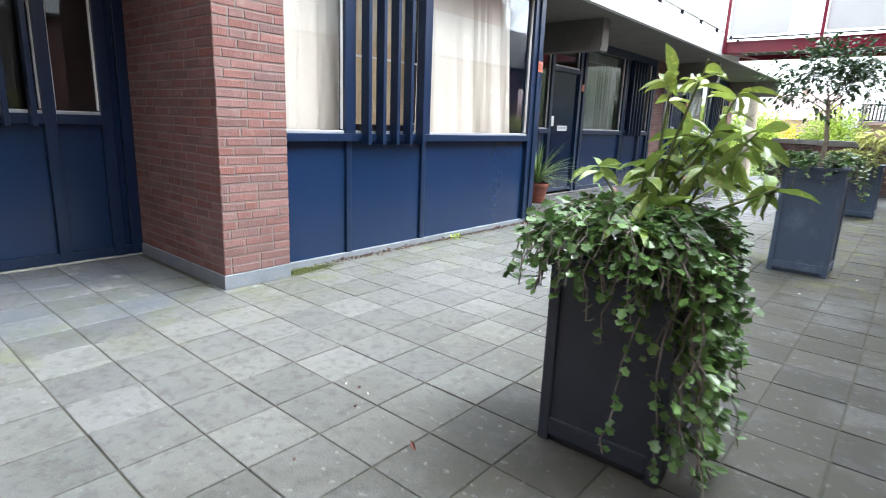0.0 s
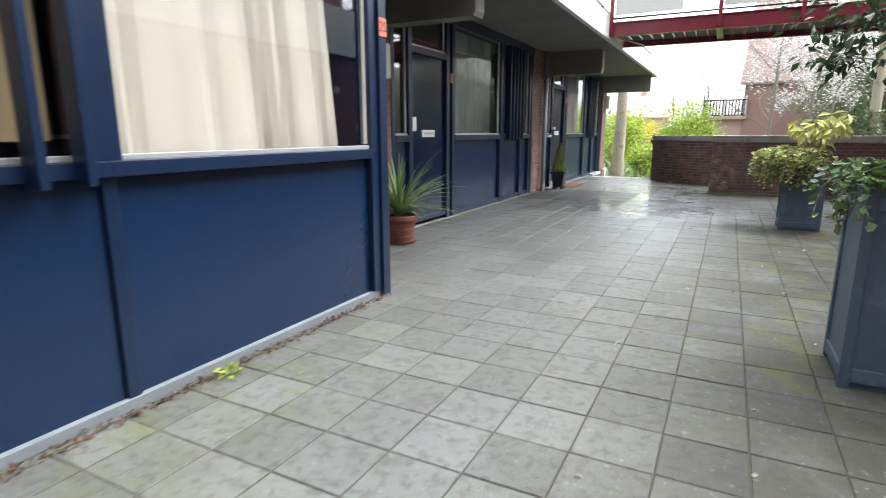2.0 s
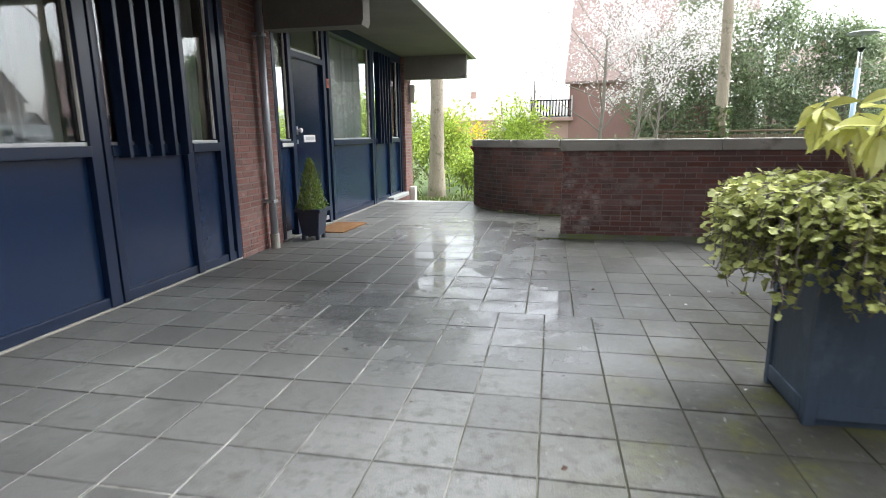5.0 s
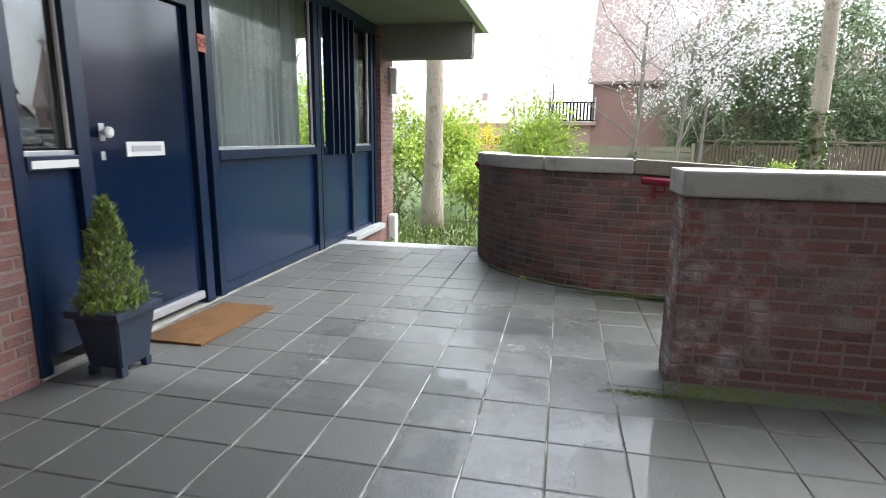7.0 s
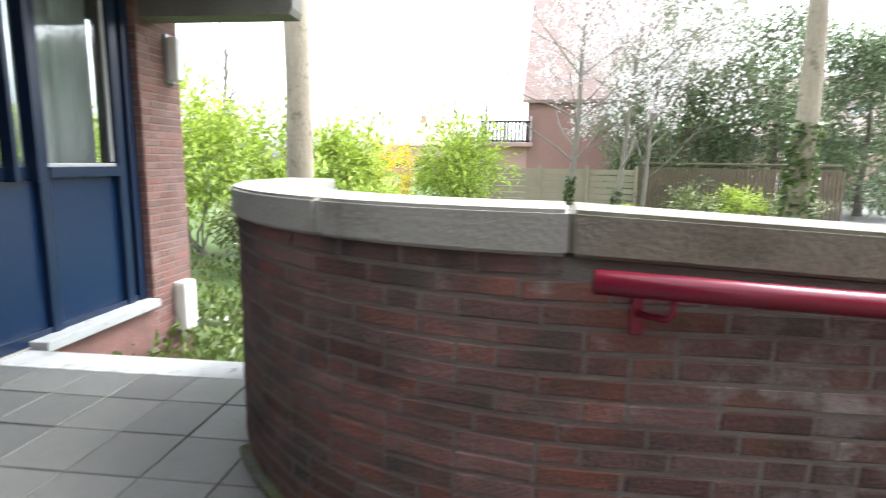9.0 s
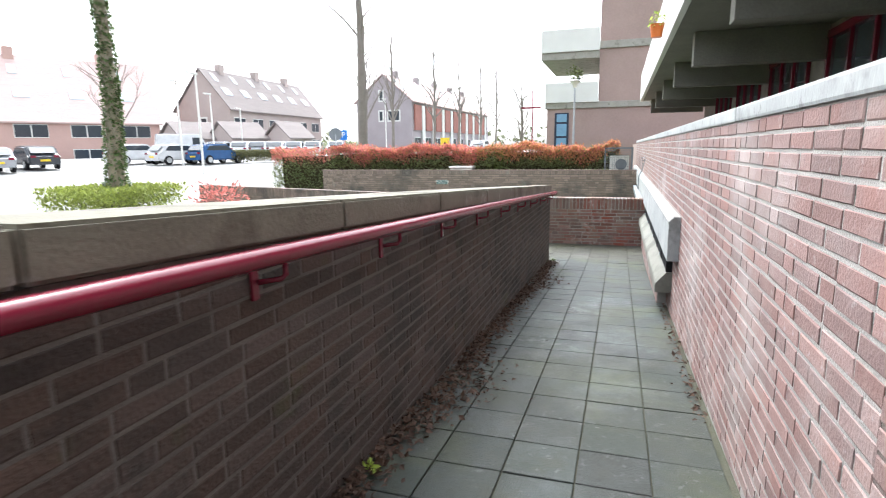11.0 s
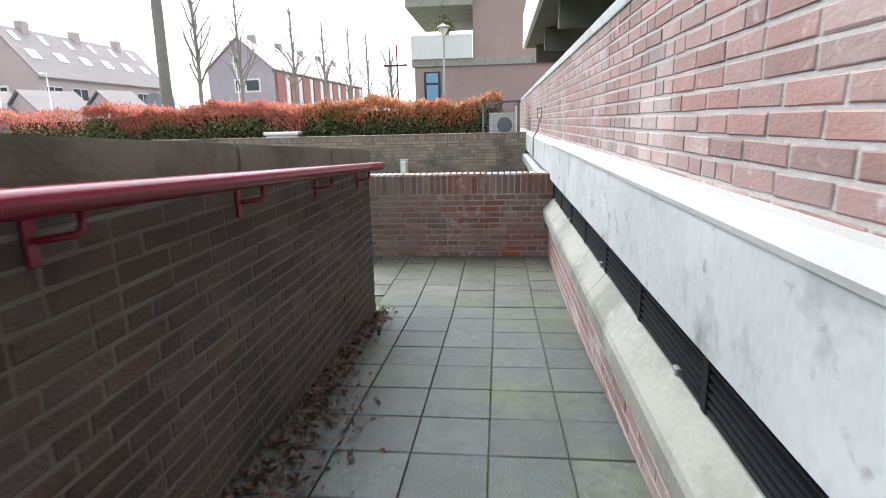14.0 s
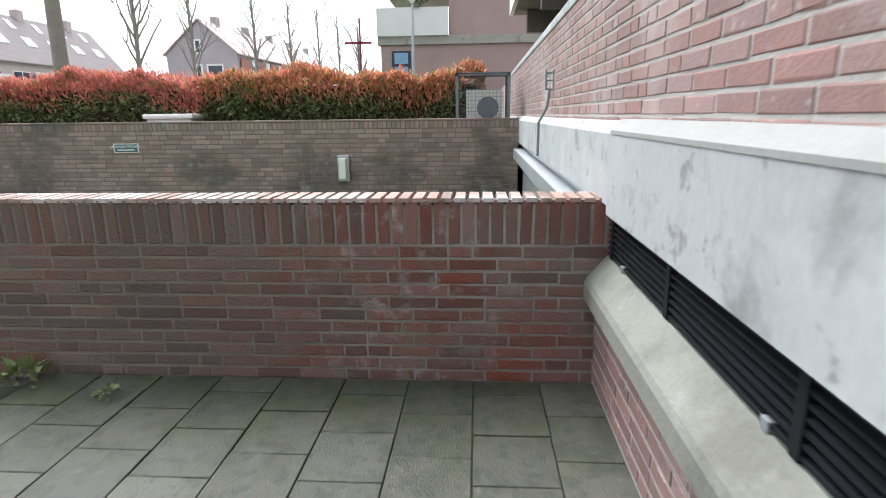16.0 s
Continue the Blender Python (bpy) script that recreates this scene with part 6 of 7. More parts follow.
tree(6.0, 21.2, 11, 0.165, "tall pale trunk with ivy round its foot", ivy=2.6, start=0.75, n=8)
tree(3.6, 29.0, 6.5, 0.09, "magnolia tree covered in white spring blossom", BARK_FAR, BLOSSOM, 1.6, 0.3, 0.5, 16, (0.3, 0.2), 2.6, 2, "magnolia", 0.125, 11, 0.4)
tree(5.0, 29.6, 6.0, 0.085, "magnolia tree covered in white spring blossom", BARK_FAR, BLOSSOM, 1.2, 0.3, 0.5, 16, (0.5, 0), 2.8, 2, "magnolia", 0.125, 11, 0.4)
tree(6.0, 30.5, 5.0, 0.075, "magnolia tree covered in white spring blossom", BARK_FAR, BLOSSOM, 0, 0.35, 0.4, 14, (0.3, 0), 1.9, 2, "magnolia", 0.125, 11, 0.4)
tree(16.6, 26.3, 9, 0.22, "slim street tree thickly wrapped in ivy", BARK, None, 6.0, 0.72, 0.5, 8, (0.1, 0), 1.8)


def evergreen(x, y, h, r, n, label, mat=HOLLY, size=0.19):
    ob = thing("evergreen_tree", label, "evergreen tree", "garden trees")
    bm, pts, radii = trunk_mesh(rng, (x, y, GROUND), h * 0.8, 0.14, 0.04)
    part("trunk", bm, BARK_FAR, ob)
    places = []
    for i in range(90):
        t = rng.random()
        rr = r * math.sqrt(max(0.05, 1 - (1.75 * t - 0.7) ** 2)) * rng.uniform(0.35, 1.1)
        a = rng.uniform(0, 6.283)
        places += ball(rng, (x + rr * math.cos(a), y + rr * math.sin(a), GROUND + 0.6 + (h - 0.6) * t), r * 0.33, n // 90, 0.2)
    leaf_mesh("crown", ob, mat, places, size, rng, LEAF, 0.3, 0.5)


evergreen(9.6, 36.5, 9.4, 3.0, 21000, "dark evergreen holly behind the fence")
evergreen(12.4, 36.2, 7.9, 2.9, 20000, "dark evergreen holly behind the fence")
evergreen(15.0, 34.9, 6.6, 2.3, 16000, "broad dark evergreen at the corner of the garden")
evergreen(7.4, 36.0, 6.6, 2.0, 9000, "dark evergreen holly behind the fence")

# garden fence: a pale lap panel and brown upright boards
fence = thing("fence", "timber garden fence, pale lapped panels then brown upright boards", "fence")
fx0, fy0, fx1, fy1 = -0.5, 35.4, 6.7, 34.4
for i in range(5):
    t = i / 4
    part("post", cube(fx0 + (fx1 - fx0) * t - 0.06, fy0 + (fy1 - fy0) * t - 0.06, GROUND, fx0 + (fx1 - fx0) * t + 0.06, fy0 + (fy1 - fy0) * t + 0.06, 1.15), FENCE_PALE, fence)
for k in range(4):
    for i in range(7):
        a, b = k / 4, (k + 1) / 4
        bm = bmesh.new()
        prism(bm, [(fx0 + (fx1 - fx0) * a + 0.06, fy0 + (fy1 - fy0) * a), (fx0 + (fx1 - fx0) * b - 0.06, fy0 + (fy1 - fy0) * b), (fx0 + (fx1 - fx0) * b - 0.06, fy0 + (fy1 - fy0) * b + 0.03), (fx0 + (fx1 - fx0) * a + 0.06, fy0 + (fy1 - fy0) * a + 0.03)], "z", GROUND + 0.1 + i * 0.24, GROUND + 0.30 + i * 0.24)
        part("board", bm, FENCE_PALE, fence)
for i in range(52):
    t = i / 51
    x, y = 6.85 + (13.25 - 6.85) * t, 34.4 + (32.9 - 34.4) * t
    part("upright_board", cube(x - 0.055, y - 0.015, GROUND, x + 0.055, y + 0.015, 1.08 + 0.02 * (i % 3)), FENCE_BROWN, fence)
part("rail", tube(bmesh.new(), [(6.8, 34.45, 1.25), (13.2, 32.95, 1.25)], 0.05, 6), FENCE_BROWN, fence)


# ---- houses ----
def house(name, label, o, d, length, depth, eave, ridge, wall, roof, bays, chimneys, roof_lights=True, trim=WHITE, windows=True, base=GROUND, gable=()):
    """A gabled house: o is a ground corner, d the way of its long front; it stands to the left of that way. Fronts face right."""
    ob = thing(name, label, "house", "houses")
    d = Vector(d).normalized()
    n = Vector((-d.y, d.x))
    m = Matrix(((d.x, n.x, 0, o[0]), (d.y, n.y, 0, o[1]), (0, 0, 1, base), (0, 0, 0, 1)))
    ob.matrix_world = m
    bm = bmesh.new()
    prism(bm, [(0, 0), (depth, 0), (depth, eave), (depth / 2, ridge), (0, eave)], "x", 0, length)
    part("wall", bm, wall, ob)
    sl = (ridge - eave) / (depth / 2)
    for s in (0, 1):
        bm = bmesh.new()
        e = -0.35
        a, b = (e, eave + e * sl + 0.12), (depth / 2, ridge + 0.12)
        pts = [a, b, (b[0], b[1] + 0.15), (a[0], a[1] + 0.15)]
        if s:
            pts = [(depth - p[0], p[1]) for p in pts]
        prism(bm, pts, "x", -0.25, length + 0.25)
        part("roof", bm, roof, ob)
    for i in range(chimneys):
        x = length * (i + 0.5) / chimneys
        part("chimney", cube(x - 0.45, depth / 2 - 0.4, ridge - 0.3, x + 0.45, depth / 2 + 0.4, ridge + 1.0, bevel=0.03), wall, ob)
    if not windows:
        return ob
    w = length / bays
    for i in range(bays):
        for z0, z1 in ((0.9, 2.2), (3.3, 4.6)):
            if z1 > eave - 0.2:
                continue
            x = w * (i + 0.18)
            win = part("window", cube(x, -0.05, z0, x + w * 0.6, 0.02, z1), trim, ob)
            for q in range(2):
                part("pane", cube(x + 0.08 + q * w * 0.3, -0.07, z0 + 0.08, x + w * 0.3 - 0.04 + q * w * 0.3, -0.05, z1 - 0.08), PANE_FAR, win)
        if roof_lights:
            for t in (0.3, 0.68):
                y, x = depth / 2 * t, w * (i + 0.3)
                z = eave + sl * y + 0.27
                bm = bmesh.new()
                q = [(y, z), (y + 0.75, z + 0.75 * sl), (y + 0.73, z + 0.75 * sl + 0.07), (y - 0.02, z + 0.07)]
                prism(bm, q, "x", x, x + (1.3 if t < 0.5 else 0.7))
                part("roof_light", bm, PALE_GLASS, ob, "pale roof light")
    for z0, z1, y0, y1 in gable:
        win = part("window", cube(-0.05, depth * y0, z0, 0.02, depth * y1, z1), trim, ob)
        part("pane", cube(-0.07, depth * y0 + 0.2, z0 + 0.2, -0.05, depth * y1 - 0.2, z1 - 0.2), PANE_FAR, win)
    return ob


# brown brick paled to carry the same distance haze
WALL_BROWN = material("hazed brown brick", (0.44, 0.37, 0.345), (0.36, 0.30, 0.28), 0.7, 12, 0.9, bump=0.4)
WALL_GARDEN = material("garden house brick", (0.36, 0.215, 0.185), (0.29, 0.17, 0.148), 0.7, 12, 0.9, bump=0.4)
ROOF_GARDEN = material("brown red roof tiles", (0.33, 0.235, 0.21), (0.26, 0.185, 0.165), 0.8, 6, 0.8, bump=0.6, depth=0.05, stretch=(0.5, 0.5, 4))
# roof glass: reflected sky is painted as a pale base colour
PALE_GLASS = material("sky-lit roof glass", (0.55, 0.6, 0.66), (0.5, 0.55, 0.6), 1, 5, 0.05, bump=0)
house("terraced_house", "brown terraced houses with a long tiled roof and chimneys", (60, 56.8), (1, 0.02), 21.5, 7.6, 5.6, 10.1, WALL_BROWN, ROOF, 6, 3, base=0.4, gable=((3.6, 4.7, 0.42, 0.56),))
for ox, oy, ln, lab in ((49.5, 54.5, 4.5, "low garage with a red tiled roof before the terrace"), (52.2, 50.6, 4.5, "low garage with a red tiled roof before the terrace"), (55.5, 46.0, 3.0, "low garage with a brown gable before the terrace")):
    house("garage", lab, (ox, oy), (1, -0.3), ln, 4.0, 1.9, 3.4, WALL_BROWN, ROOF, 2, 0, False, windows=False, base=0.45)
green_front = thing("low_hedge", "dark green hedge before the terraced houses", "hedge")
leaf_mesh("leaves", green_front, GREEN_HEDGE, [((56 + 9 * t, 45.5 - 3.5 * t + rng.uniform(-0.4, 0.4), rng.uniform(0.5, 1.9)), (0, 0, 1)) for t in [rng.random() for q in range(1600)]], 0.22, rng, LEAF, 0, 0.6)
house("terraced_house", "red roofed terraced houses beyond the car park", (26, 77), (24, -13.5), 32, 10, 5.0, 11.3, WALL_FAR, ROOF_HAZED, 7, 4)
house("terraced_house", "row of brick houses with a dark gable end", (76, 40.1), (1, -0.03), 40, 8.3, 7.0, 10.5, WALL_DARK, ROOF_HAZED, 10, 5, base=0.45, gable=((4.3, 5.9, 0.20, 0.44), (4.3, 5.9, 0.50, 0.60), (7.0, 8.6, 0.49, 0.59)))
for i in range(9):
    f2 = thing("house_front_panel", "red and white clad front of a terraced house", "house front", "far fronts")
    x = 76.6 + i * 4.2
    part("cladding", cube(x, 39.80 - 0.03 * i * 4.2, 3.6, x + 2.6, 40.0 - 0.03 * i * 4.2, 7.0), material("red cladding", (0.36, 0.15, 0.12), None, 2, 20, 0.8) if i == 0 else bpy.data.materials["red cladding"], f2)
    part("white_panel", cube(x + 2.7, 39.75 - 0.03 * i * 4.2, 0.6, x + 3.9, 39.95 - 0.03 * i * 4.2, 7.0), WHITE, f2)
house("garden_house", "brick house with a steep tiled roof behind the garden fence", (2.75, 40.5), (1, -0.12), 10, 9, 5.2, 11.5, WALL_GARDEN, ROOF_GARDEN, 3, 1, windows=False)
house("far_house", "far pale gabled house between the trees", (-16, 98), (1, 0), 9, 7, 4.5, 8.2, WALL_FAR, ROOF_HAZED, 3, 1, False)
bal = thing("roof_balcony", "black slatted balcony on a house", "balcony")
for i in range(14):
    part("slat", cube(0.5 + i * 0.18, 40.2, 2.25, 0.58 + i * 0.18, 40.25, 3.15), BLACK, bal)
for z in (2.22, 3.15):
    part("top_rail", cube(0.45, 40.18, z, 2.95, 40.27, z + 0.07), BLACK, bal)
for x in (0.48, 1.7, 2.9):
    part("post", cube(x - 0.04, 40.18, 2.2, x + 0.04, 40.26, 3.45), WHITE, bal)
part("deck", cube(0.4, 40.2, 2.0, 3.0, 43, 2.2), WALL_FAR, bal)
part("store", cube(0.4, 40.6, GROUND, 3.0, 44, 2.0), WALL_FAR, bal)
shed = thing("brick_garage", "small flat roofed brick garage with a blue fascia", "garage")
part("wall", cube(19.0, 41.5, GROUND, 22.0, 45, 1.9), WALL_FAR, shed)
part("fascia", cube(18.8, 41.3, 1.9, 22.2, 45.2, 2.2), BLUE_FRAME, shed)

# brick block at the far end of the long wall, with balconies
tower = thing("apartment_block", "red brick apartment block with concrete balconies and a blue window", "apartment building")
part("wall", cube(33.8, 8, GROUND, 45, 16.6, 2.95), BRICK_TOWER, tower)
part("upper_wall", cube(33.8, 5, 3.25, 45, 14.1, 8.2), BRICK_TOWER, tower)
part("band", cube(33.7, 8, 2.95, 45, 16.7, 3.25, bevel=0.02), CONCRETE, tower)
part("band", cube(33.7, 5, 5.75, 45, 14.2, 6.1, bevel=0.02), CONCRETE, tower)
part("balcony_slab", cube(33.5, 14.1, 5.3, 40, 16.9, 5.65, bevel=0.02), CONCRETE, tower)
part("balcony_front", cube(33.4, 14.1, 5.655, 33.55, 16.9, 6.7), WHITE, tower)
part("balcony_front", cube(33.6, 14.11, 3.255, 33.75, 16.7, 4.2), WHITE, tower)
basket = thing("balcony_plant", "green bushy plant on the edge of a white balcony", "plant")
part("pot", lathe(bmesh.new(), [(0.12, 0), (0.16, 0.2), (0.17, 0.2)], (33.67, 15.2, 4.2), 14), LEAD, basket)
leaf_mesh("leaves", basket, GREEN_HEDGE, ball(rng, (33.67, 15.2, 4.62), 0.42, 240, 0.3), 0.14, rng)
win = part("window", cube(33.74, 15.5, 0.6, 33.82, 16.2, 2.75), BLUE_FRAME, tower)
for z0, z1 in ((0.7, 1.5), (1.6, 2.2), (2.3, 2.68)):
    part("pane", cube(33.72, 15.6, z0, 33.75, 16.1, z1), material("bluish glass", (0.18, 0.34, 0.5), None, 2, 10, 0.1, bump=0) if z0 == 0.7 else bpy.data.materials["bluish glass"], win)
bm = bmesh.new()
prism(bm, [(12.4, GROUND), (16.4, GROUND), (15.3, 0.9), (14.4, 1.3), (12.4, 1.35)], "x", 31.5, 31.8)
part("stair_wall", bm, BRICK_TOWER, tower)
part("corner_block", cube(25, 8, GROUND, 33.8, 12.41, 1.13), BRICK_TOWER, tower)
part("red_post", cube(33.6, 17.3, GROUND, 33.66, 17.35, 3.9), RED_STEEL, tower)
part("red_arm", cube(33.6, 16.9, 3.0, 33.66, 17.9, 3.08), RED_STEEL, tower)


# ---- lamps, signs, street trees, cars ----
def lantern(x, y, h, label):
    ob = thing("street_lamp", label, "street lamp", "street lamps")
    part("post", tube(bmesh.new(), [(x, y, GROUND), (x, y, GROUND + 0.8), (x, y, GROUND + h)], [0.06, 0.05, 0.035], 12), ZINC, ob)
    part("shade", lathe(bmesh.new(), [(0.05, 0), (0.16, 0.22), (0.17, 0.25)], (x, y, GROUND + h), 16), WHITE_PLASTIC, ob)
    part("hood", lathe(bmesh.new(), [(0.24, 0.25), (0.23, 0.28), (0.05, 0.37), (0.02, 0.42)], (x, y, GROUND + h), 16), CONCRETE, ob)


lantern(28.8, 14.85, 4.2, "grey lamp post with a white bell lantern")
disc = thing("street_lamp", "pale blue lamp post with a flat disc above a small cone", "street lamp", "street lamps")
part("post", tube(bmesh.new(), [(9.4, 22.0, GROUND), (9.4, 22.0, 2.75)], [0.07, 0.06], 14), material("pale blue post paint", (0.42, 0.55, 0.66), None, 4, 40, 0.4), disc, smooth=True)
part("lens", tube(bmesh.new(), [(9.4, 22.0, 2.75), (9.4, 22.0, 3.16)], 0.055, 14), GLASS, disc)
part("cone", lathe(bmesh.new(), [(0.02, 0), (0.10, 0.09), (0.10, 0.10)], (9.4, 22.0, 3.14), 16), BLACK, disc)
part("rod", tube(bmesh.new(), [(9.4, 22.0, 3.2), (9.4, 22.0, 3.6)], 0.008, 6), ZINC, disc)
part("disc", lathe(bmesh.new(), [(0.33, 0), (0.34, 0.015), (0.28, 0.05), (0.05, 0.08)], (9.4, 22.0, 3.58), 28), LEAD, disc)
for x, y, h in ((30.5, 35.5, 6.0), (36, 42, 6.5), (44, 46, 6.5), (53, 50, 6), (60, 37, 7)):
    ob = thing("street_lamp", "slim pale street lamp by the car park", "street lamp", "street lamps")
    part("post", tube(bmesh.new(), [(x, y, rise(x, y) - 0.05), (x, y, GROUND + h)], [0.07, 0.05], 8), WHITE_PLASTIC, ob)
    part("head", cube(x - 0.7, y - 0.08, GROUND + h - 0.02, x + 0.1, y + 0.08, GROUND + h + 0.10, bevel=0.02), WHITE_PLASTIC, ob)
SIGN_BLUE = material("sign blue", (0.02, 0.19, 0.62), None, 5, 40, 0.4)
SIGN_YELLOW = material("sign yellow", (0.85, 0.62, 0.03), None, 5, 40, 0.4)
ps = thing("parking_sign", "blue square parking sign on a pole with white P", "road sign")
part("pole", tube(bmesh.new(), [(39, 31.0, rise(39, 31) - 0.05), (39, 31.0, 2.5)], 0.04, 8), ZINC, ps)
part("plate", cube(38.93, 30.72, 1.7, 38.96, 31.28, 2.35, bevel=0.005), SIGN_BLUE, ps)
words(ps, "P", 0.55, pose(38.92, 31.0, 2.02, 90, 0, -90), WHITE_PLASTIC)
ys = thing("warning_board", "yellow square road warning sign with black triangle", "road sign")
part("pole", tube(bmesh.new(), [(50, 27.2, rise(50, 27.2) - 0.05), (50, 27.2, 2.2)], 0.04, 8), ZINC, ys)
part("plate", cube(49.93, 26.8, 0.95, 49.96, 27.6, 1.95, bevel=0.005), SIGN_YELLOW, ys)
bm = bmesh.new()
prism(bm, [(26.95, 1.15), (27.45, 1.15), (27.2, 1.65)], "x", 49.91, 49.93)
part("triangle", bm, BLACK, ys)
rs2 = thing("round_sign", "grey back of a round road sign", "road sign")
part("pole", tube(bmesh.new(), [(36, 30, rise(36, 30) - 0.05), (36, 30, 2.0)], 0.035, 8), ZINC, rs2)
part("plate", lathe(bmesh.new(), [(0.4, 0), (0.4, 0.02)], (0, 0, 0), 24), LEAD, rs2).matrix_local = pose(36, 30, 2.0, 0, 90, 25)

for x, y, h, r in ((40.8, 30.2, 10, 0.16), (50, 32, 10, 0.16), (57, 30.5, 10, 0.16), (64, 30.0, 10, 0.15), (69, 28.8, 10, 0.15), (73, 27.8, 10, 0.15), (46, 20.0, 6, 0.14), (31, 42, 8, 0.13), (-7.5, 30, 5.5, 0.10), (-11, 33, 6.0, 0.10), (0.5, 40, 5, 0.08)):
    tree(x, y, h, r * 0.85, "bare street tree with thin upright branches", BARK_FAR, None, 0, 0.30, 1.2, 22, (0.2, 0), h * 0.24, 2, "bare tree", branch=0.6, climb=1.1, base=rise(x, y) if y < 45 and x > 20 and y > 24.5 else GROUND)
tree(26.75, 23.65, 11.5, 0.21, "tall bare street tree with a thick straight trunk", BARK_FAR, None, 0, 0.55, 0.9, 12, (0.35, 0.1), 2.4, 2, "bare tree", branch=0.34, climb=0.8)


def car(x, y, yaw, mat, label, van=False):
    ob = thing("car", label, "van" if van else "car", "parked cars")
    ob.matrix_world = pose(x, y, rise(x, y), 0, 0, yaw)
    L, H = (5.2, 2.2) if van else (4.2, 1.45)
    prof = [(-L / 2, 0.35), (-L / 2 + 0.05, 0.95), (-L / 2 + 0.25, H), (L / 2 - 1.3, H), (L / 2 - 0.75, 1.15), (L / 2 - 0.1, 1.0), (L / 2, 0.35)] if van else [(-L / 2, 0.3), (-L / 2 + 0.02, 0.8), (-L / 2 + 0.25, 0.95), (-L / 2 + 0.65, H - 0.06), (-0.6, H), (0.35, H - 0.04), (L / 2 - 1.15, 0.95), (L / 2 - 0.2, 0.78), (L / 2, 0.55), (L / 2 - 0.02, 0.3)]
    bm = bmesh.new()
    prism(bm, prof, "y", -0.83, 0.83)
    bmesh.ops.bevel(bm, geom=[e for e in bm.edges if abs(e.verts[0].co.y - e.verts[1].co.y) < 0.01], offset=0.09, segments=3, affect="EDGES")
    part("body", bm, mat, ob)
    g = [(-L / 2 + 0.55, 0.98), (-L / 2 + 0.85, H - 0.14), (0.25, H - 0.12), (L / 2 - 1.3, 0.98)] if not van else [(L / 2 - 2.0, 1.2), (L / 2 - 2.0, H - 0.35), (L / 2 - 1.35, H - 0.35), (L / 2 - 0.95, 1.2)]
    bm = bmesh.new()
    prism(bm, g, "y", -0.835, 0.835)
    part("side_window", bm, PANE_FAR, ob)
    bm = bmesh.new()
    prism(bm, [(-L / 2 + 0.16, 0.98), (-L / 2 + 0.56, H - 0.12), (-L / 2 + 0.53, H - 0.10), (-L / 2 + 0.12, 1.0)], "y", -0.65, 0.65)
    part("rear_window", bm, PANE_FAR, ob)
    for wx in (-L / 2 + 0.75, L / 2 - 0.8):
        for wy in (-0.80, 0.80):
            wh = part("wheel", lathe(bmesh.new(), [(0.30, -0.1), (0.32, -0.06), (0.32, 0.06), (0.30, 0.1)], (0, 0, 0), 18), BLACK, ob)
            wh.matrix_local = pose(wx, wy, 0.32, 90, 0, 0)
            part("rim", lathe(bmesh.new(), [(0.19, -0.11), (0.2, 0.11)], (0, 0, 0), 14), ALU, wh)
    for s in (-0.6, 0.6):
        part("tail_light", cube(-L / 2 - 0.01, s - 0.14, 0.72, -L / 2 + 0.03, s + 0.14, 0.86), RED_STEEL, ob)
    part("number_plate", cube(-L / 2 - 0.012, -0.26, 0.5, -L / 2 + 0.02, 0.26, 0.62), SIGN_YELLOW, ob)
    return ob


CAR = {"white": material("white car paint", (0.72, 0.73, 0.74), None, 3, 30, 0.2, bump=0), "blue": material("blue car paint", (0.03, 0.10, 0.26), None, 3, 30, 0.2, bump=0), "silver": material("silver car paint", (0.45, 0.47, 0.5), None, 3, 30, 0.22, 0.4, bump=0), "dark": material("dark car paint", (0.05, 0.055, 0.065), None, 3, 30, 0.2, bump=0)}
car(38.9, 41.6, -8, CAR["blue"], "blue hatchback parked beside a hedge")
car(37.4, 43.6, -14, CAR["white"], "white hatchback parked in the car park")
car(36.6, 46.6, -14, CAR["white"], "white hatchback parked in the car park")
car(47.6, 52.4, -40, CAR["white"], "white delivery van in the car park", True)
for (x, y), k in zip(((48.2, 48.8), (49.9, 47.6), (51.1, 46.5), (52.3, 45.4), (53.5, 44.1), (54.7, 42.7), (56.9, 41.3)), ("silver", "white", "silver", "white", "silver", "white", "silver")):
    car(x, y, 25, CAR[k], k + " car in the parked row")
for i, k in enumerate(("white", "silver", "dark")):
    car(24 + i * 3, 47 + i * 0.5, 70, CAR[k], k + " car in the parked row")
car(18.5, 38.5, 80, CAR["white"], "white car parked by the garden corner")
car(70, 29, 0, CAR["white"], "white car on the far road")
hd = thing("low_hedge", "low clipped brownish hedge by the car park", "hedge")
pts = []
for i in range(3200):
    t = rng.random()
    x, y = 39.6 + 3.2 * t + rng.uniform(-0.3, 0.3), 41.0 - 2.6 * t + rng.uniform(-0.3, 0.3)
    pts.append(((x, y, rise(x, y) + 0.9 * rng.random() ** 0.6), (0, 0, 1)))
leaf_mesh("leaves", hd, foliage("hedge leaf dull", (0.15, 0.15, 0.06), (0.10, 0.10, 0.04)), pts, 0.14, rng, LEAF, 0, 0.6)
fw = thing("tree_line", "hazy far trees on the horizon", "trees", kind="stuff")
pts = []
for i in range(60):
    a = radians(-30 + 190 * i / 59)
    D = rng.uniform(120, 190)
    pts += ball(rng, (D * math.cos(a), D * math.sin(a), 2), rng.uniform(3, 6), 60, 0.3, (1.5, 1.5, 0.9))
leaf_mesh("crown", fw, foliage("far twigs", (0.16, 0.17, 0.09), (0.12, 0.12, 0.08)), pts, 1.4, rng, LEAF, 0, 0.8)
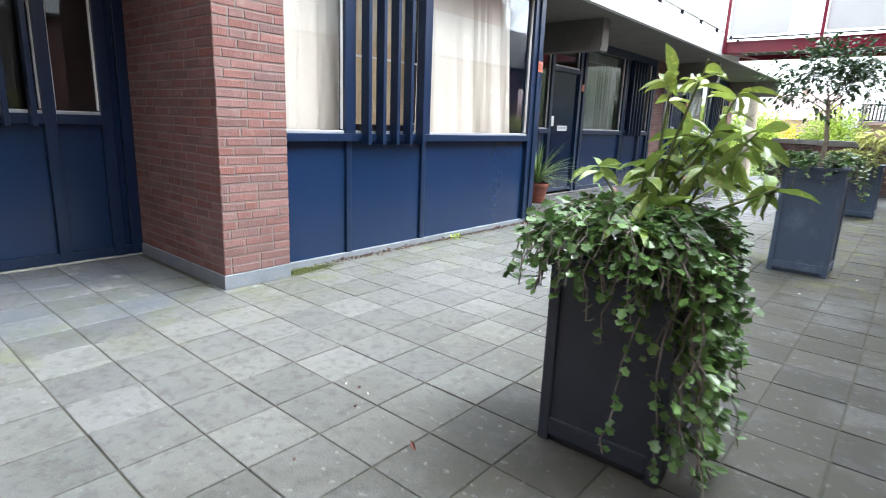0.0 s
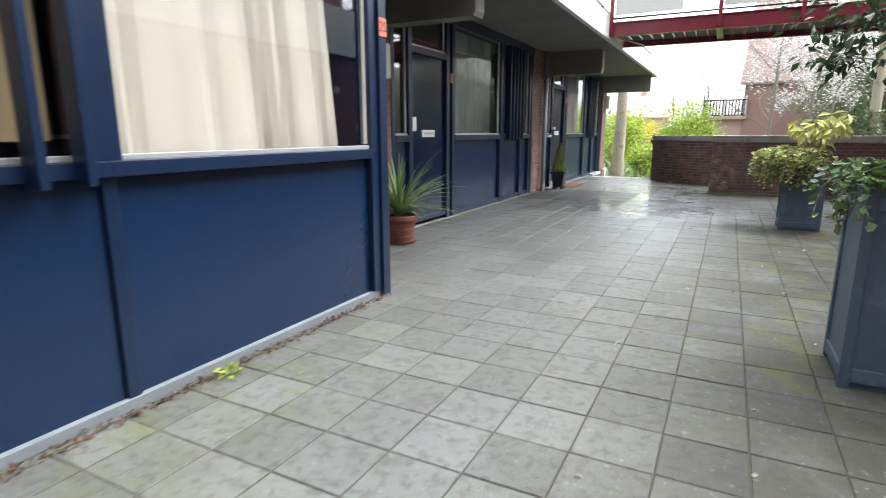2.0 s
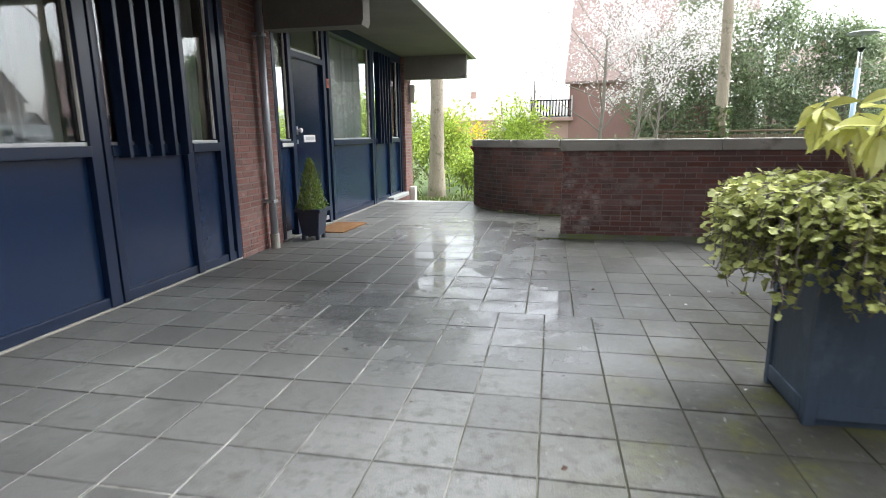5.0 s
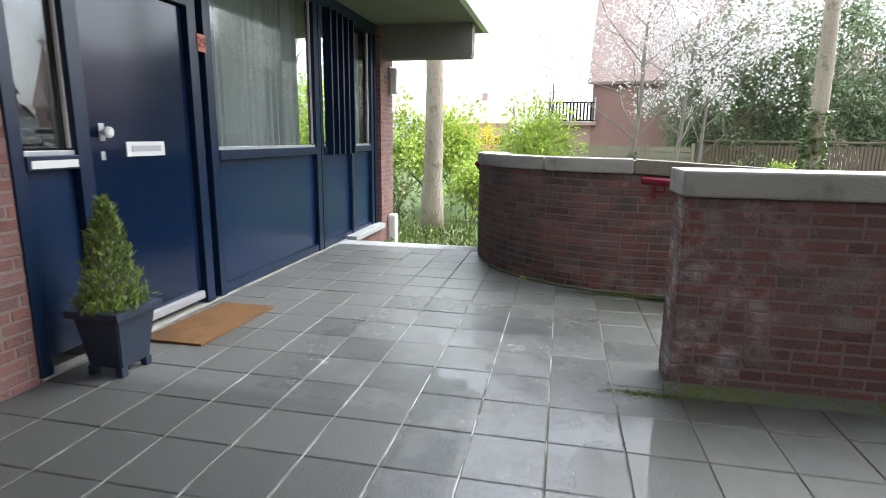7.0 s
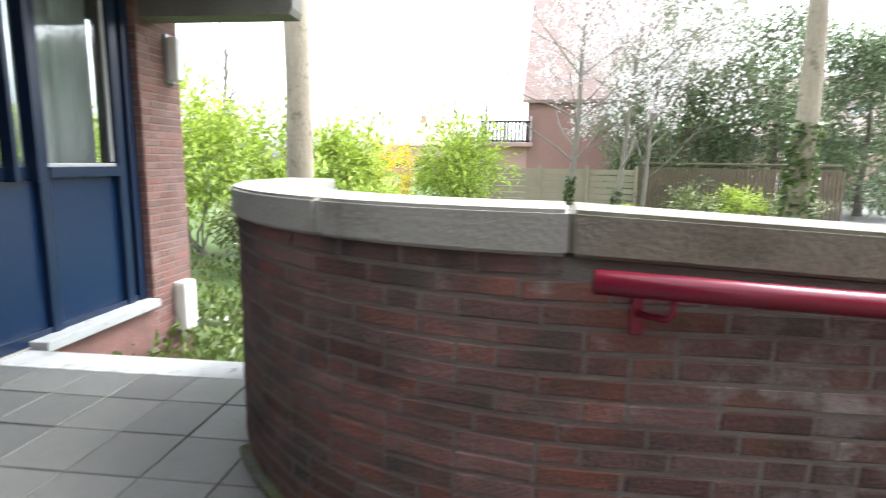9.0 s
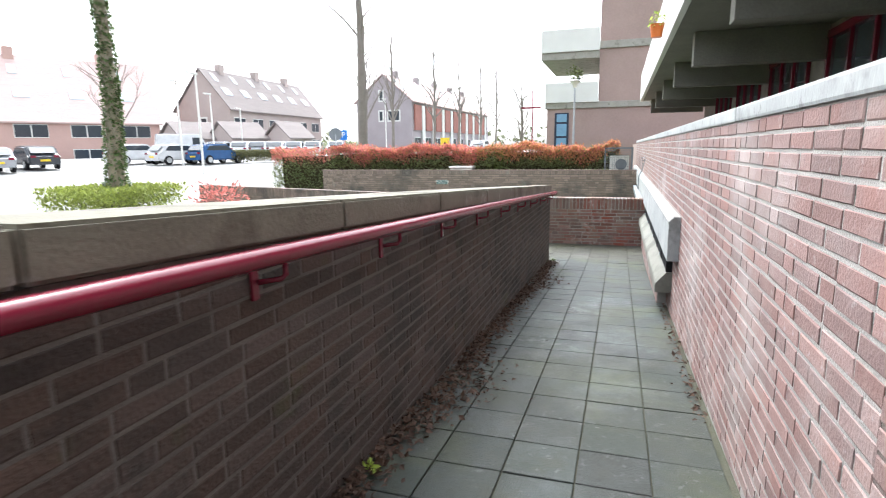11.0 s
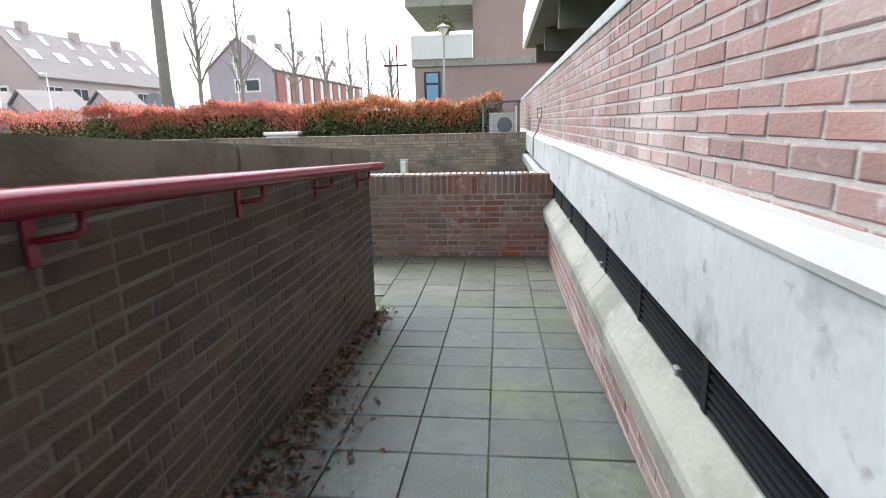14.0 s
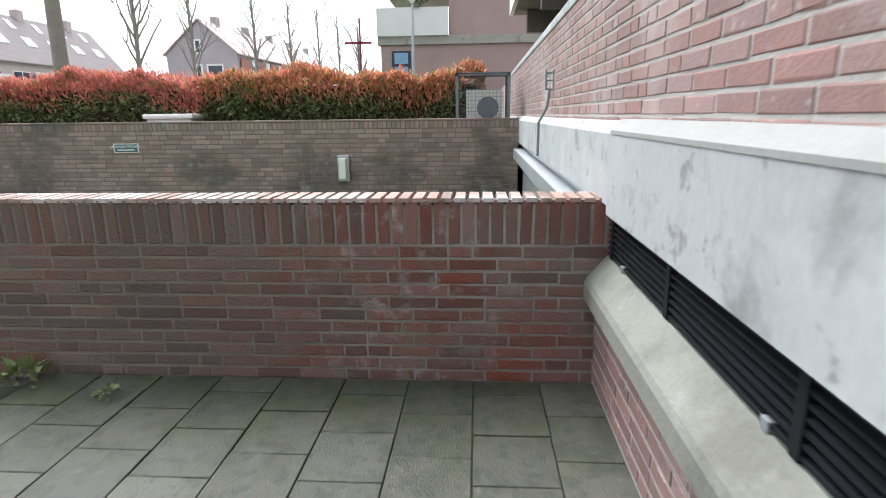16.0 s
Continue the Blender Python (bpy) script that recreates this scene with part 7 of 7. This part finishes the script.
hp = thing("hanging_pot", "orange plastic pot hung on the gallery front with a green plant", "flower pot")
part("pot", lathe(bmesh.new(), [(0.08, 0), (0.11, 0.2), (0.12, 0.2)], (14.5, 12.46, 2.75), 18), material("orange plastic", (0.7, 0.17, 0.03), None, 6, 60, 0.35), hp)
leaf_mesh("leaves", hp, BUSH, ball(rng, (14.5, 12.46, 3.02), 0.13, 60), 0.07, rng)

# ---- litter, moss and weeds ----
DEAD = foliage("dead brown leaf", (0.10, 0.055, 0.035), (0.06, 0.035, 0.025), 0.8, 0.1)
lit = thing("leaf_litter", "wet brown leaves lying along the foot of the ramp wall", "leaves", kind="stuff")
pts = []
for i in range(5400):
    x = rng.uniform(4.5, 13.3)
    y = FACE_N - 0.01 - abs(rng.gauss(0, 0.07 + 0.09 * max(0, math.sin(x * 1.7 + 1)) ** 2))
    pts.append(((x, y, ramp_z(x) + 0.004 + 0.012 * rng.random()), (rng.gauss(0, 1), rng.gauss(0, 1), 0.1)))
for i in range(160):
    x = rng.uniform(7.5, 10.6)
    pts.append(((x, FACE_S + 0.02 + abs(rng.gauss(0, 0.04)), ramp_z(x) + 0.006), (rng.gauss(0, 1), rng.gauss(0, 1), 0.1)))
leaf_mesh("leaves", lit, DEAD, pts, 0.040, rng, LEAF, 0.0, 0.6)
lit = thing("leaf_litter", "brown leaf crumbs in the gutter below the blue bay", "leaves", kind="stuff")
pts = [((0.04 + abs(rng.gauss(0, 0.03)), rng.uniform(0.2, 3.4), 0.004 + 0.008 * rng.random()), (rng.gauss(0, 1), rng.gauss(0, 1), 0.1)) for i in range(700)]
leaf_mesh("leaves", lit, DEAD, pts, 0.028, rng, LEAF, 0.0, 0.6)
MOSS = foliage("moss", (0.10, 0.12, 0.02), (0.06, 0.075, 0.015), 0.9, 0.1)
for c, sx, sy, n, lab in (((0.12, -0.05), 0.05, 0.22, 900, "moss cushion at the foot of the pier"), ((1.85, 12.05), 0.16, 0.02, 220, "moss along the foot of the wall"), ((2.0, 13.88), 0.35, 0.03, 500, "moss along the foot of the curved wall")):
    ms = thing("moss", lab, "moss", kind="stuff")
    leaf_mesh("tufts", ms, MOSS, [((c[0] + rng.gauss(0, sx * 0.8), c[1] + rng.gauss(0, sy * 0.7), 0.001), (rng.gauss(0, 1), rng.gauss(0, 1), 0.35)) for i in range(n * 3)], 0.012, rng, LEAF, -0.4, 0.6)
for x, y, z, s in ((13.3, 13.88, -0.74, 0.04), (15.0, 15.2, -0.75, 0.10), (0.13, 1.85, 0, 0.05), (1.05, 14.2, 0.0, 0.03), (14.9, 14.7, -0.75, 0.05), (6.6, 13.88, -0.3, 0.035)):
    wd = thing("weed", "small green weed growing in a joint", "weed", "weeds")
    leaf_mesh("leaves", wd, BUSH if z > -0.5 else GREEN_HEDGE, ball(rng, (x, y, z + s * 0.5), s, 40, 0.2, (1, 1, 0.6)), s * 0.7, rng, LEAF, -0.3, 0.6)
for i in range(70):
    x, y = rng.uniform(1.2, 4.4), rng.uniform(-2, 10)
    bit = thing("petal", "fallen pale petal on the tiles", "petal", "fallen petals")
    leaf_mesh("blade", bit, BLOSSOM if i % 3 else DEAD, [((x, y, 0.006), (1, 0, 0.05))], 0.03, random.Random(i), LEAF, 0.0, 0.6)
for x, y, a in ((2.05, -1.15, 0.4), (2.45, -1.2, 2.0)):
    bit = thing("fallen_leaf", "dry reddish brown leaf on the tiles", "leaf", "fallen leaves")
    leaf_mesh("blade", bit, foliage("dry red leaf", (0.20, 0.075, 0.06), (0.13, 0.05, 0.04), 0.7, 0.1), [((x, y, 0.008), (math.cos(a), math.sin(a), 0.1))], 0.085, random.Random(5), LEAF, 0.0, 0.45)
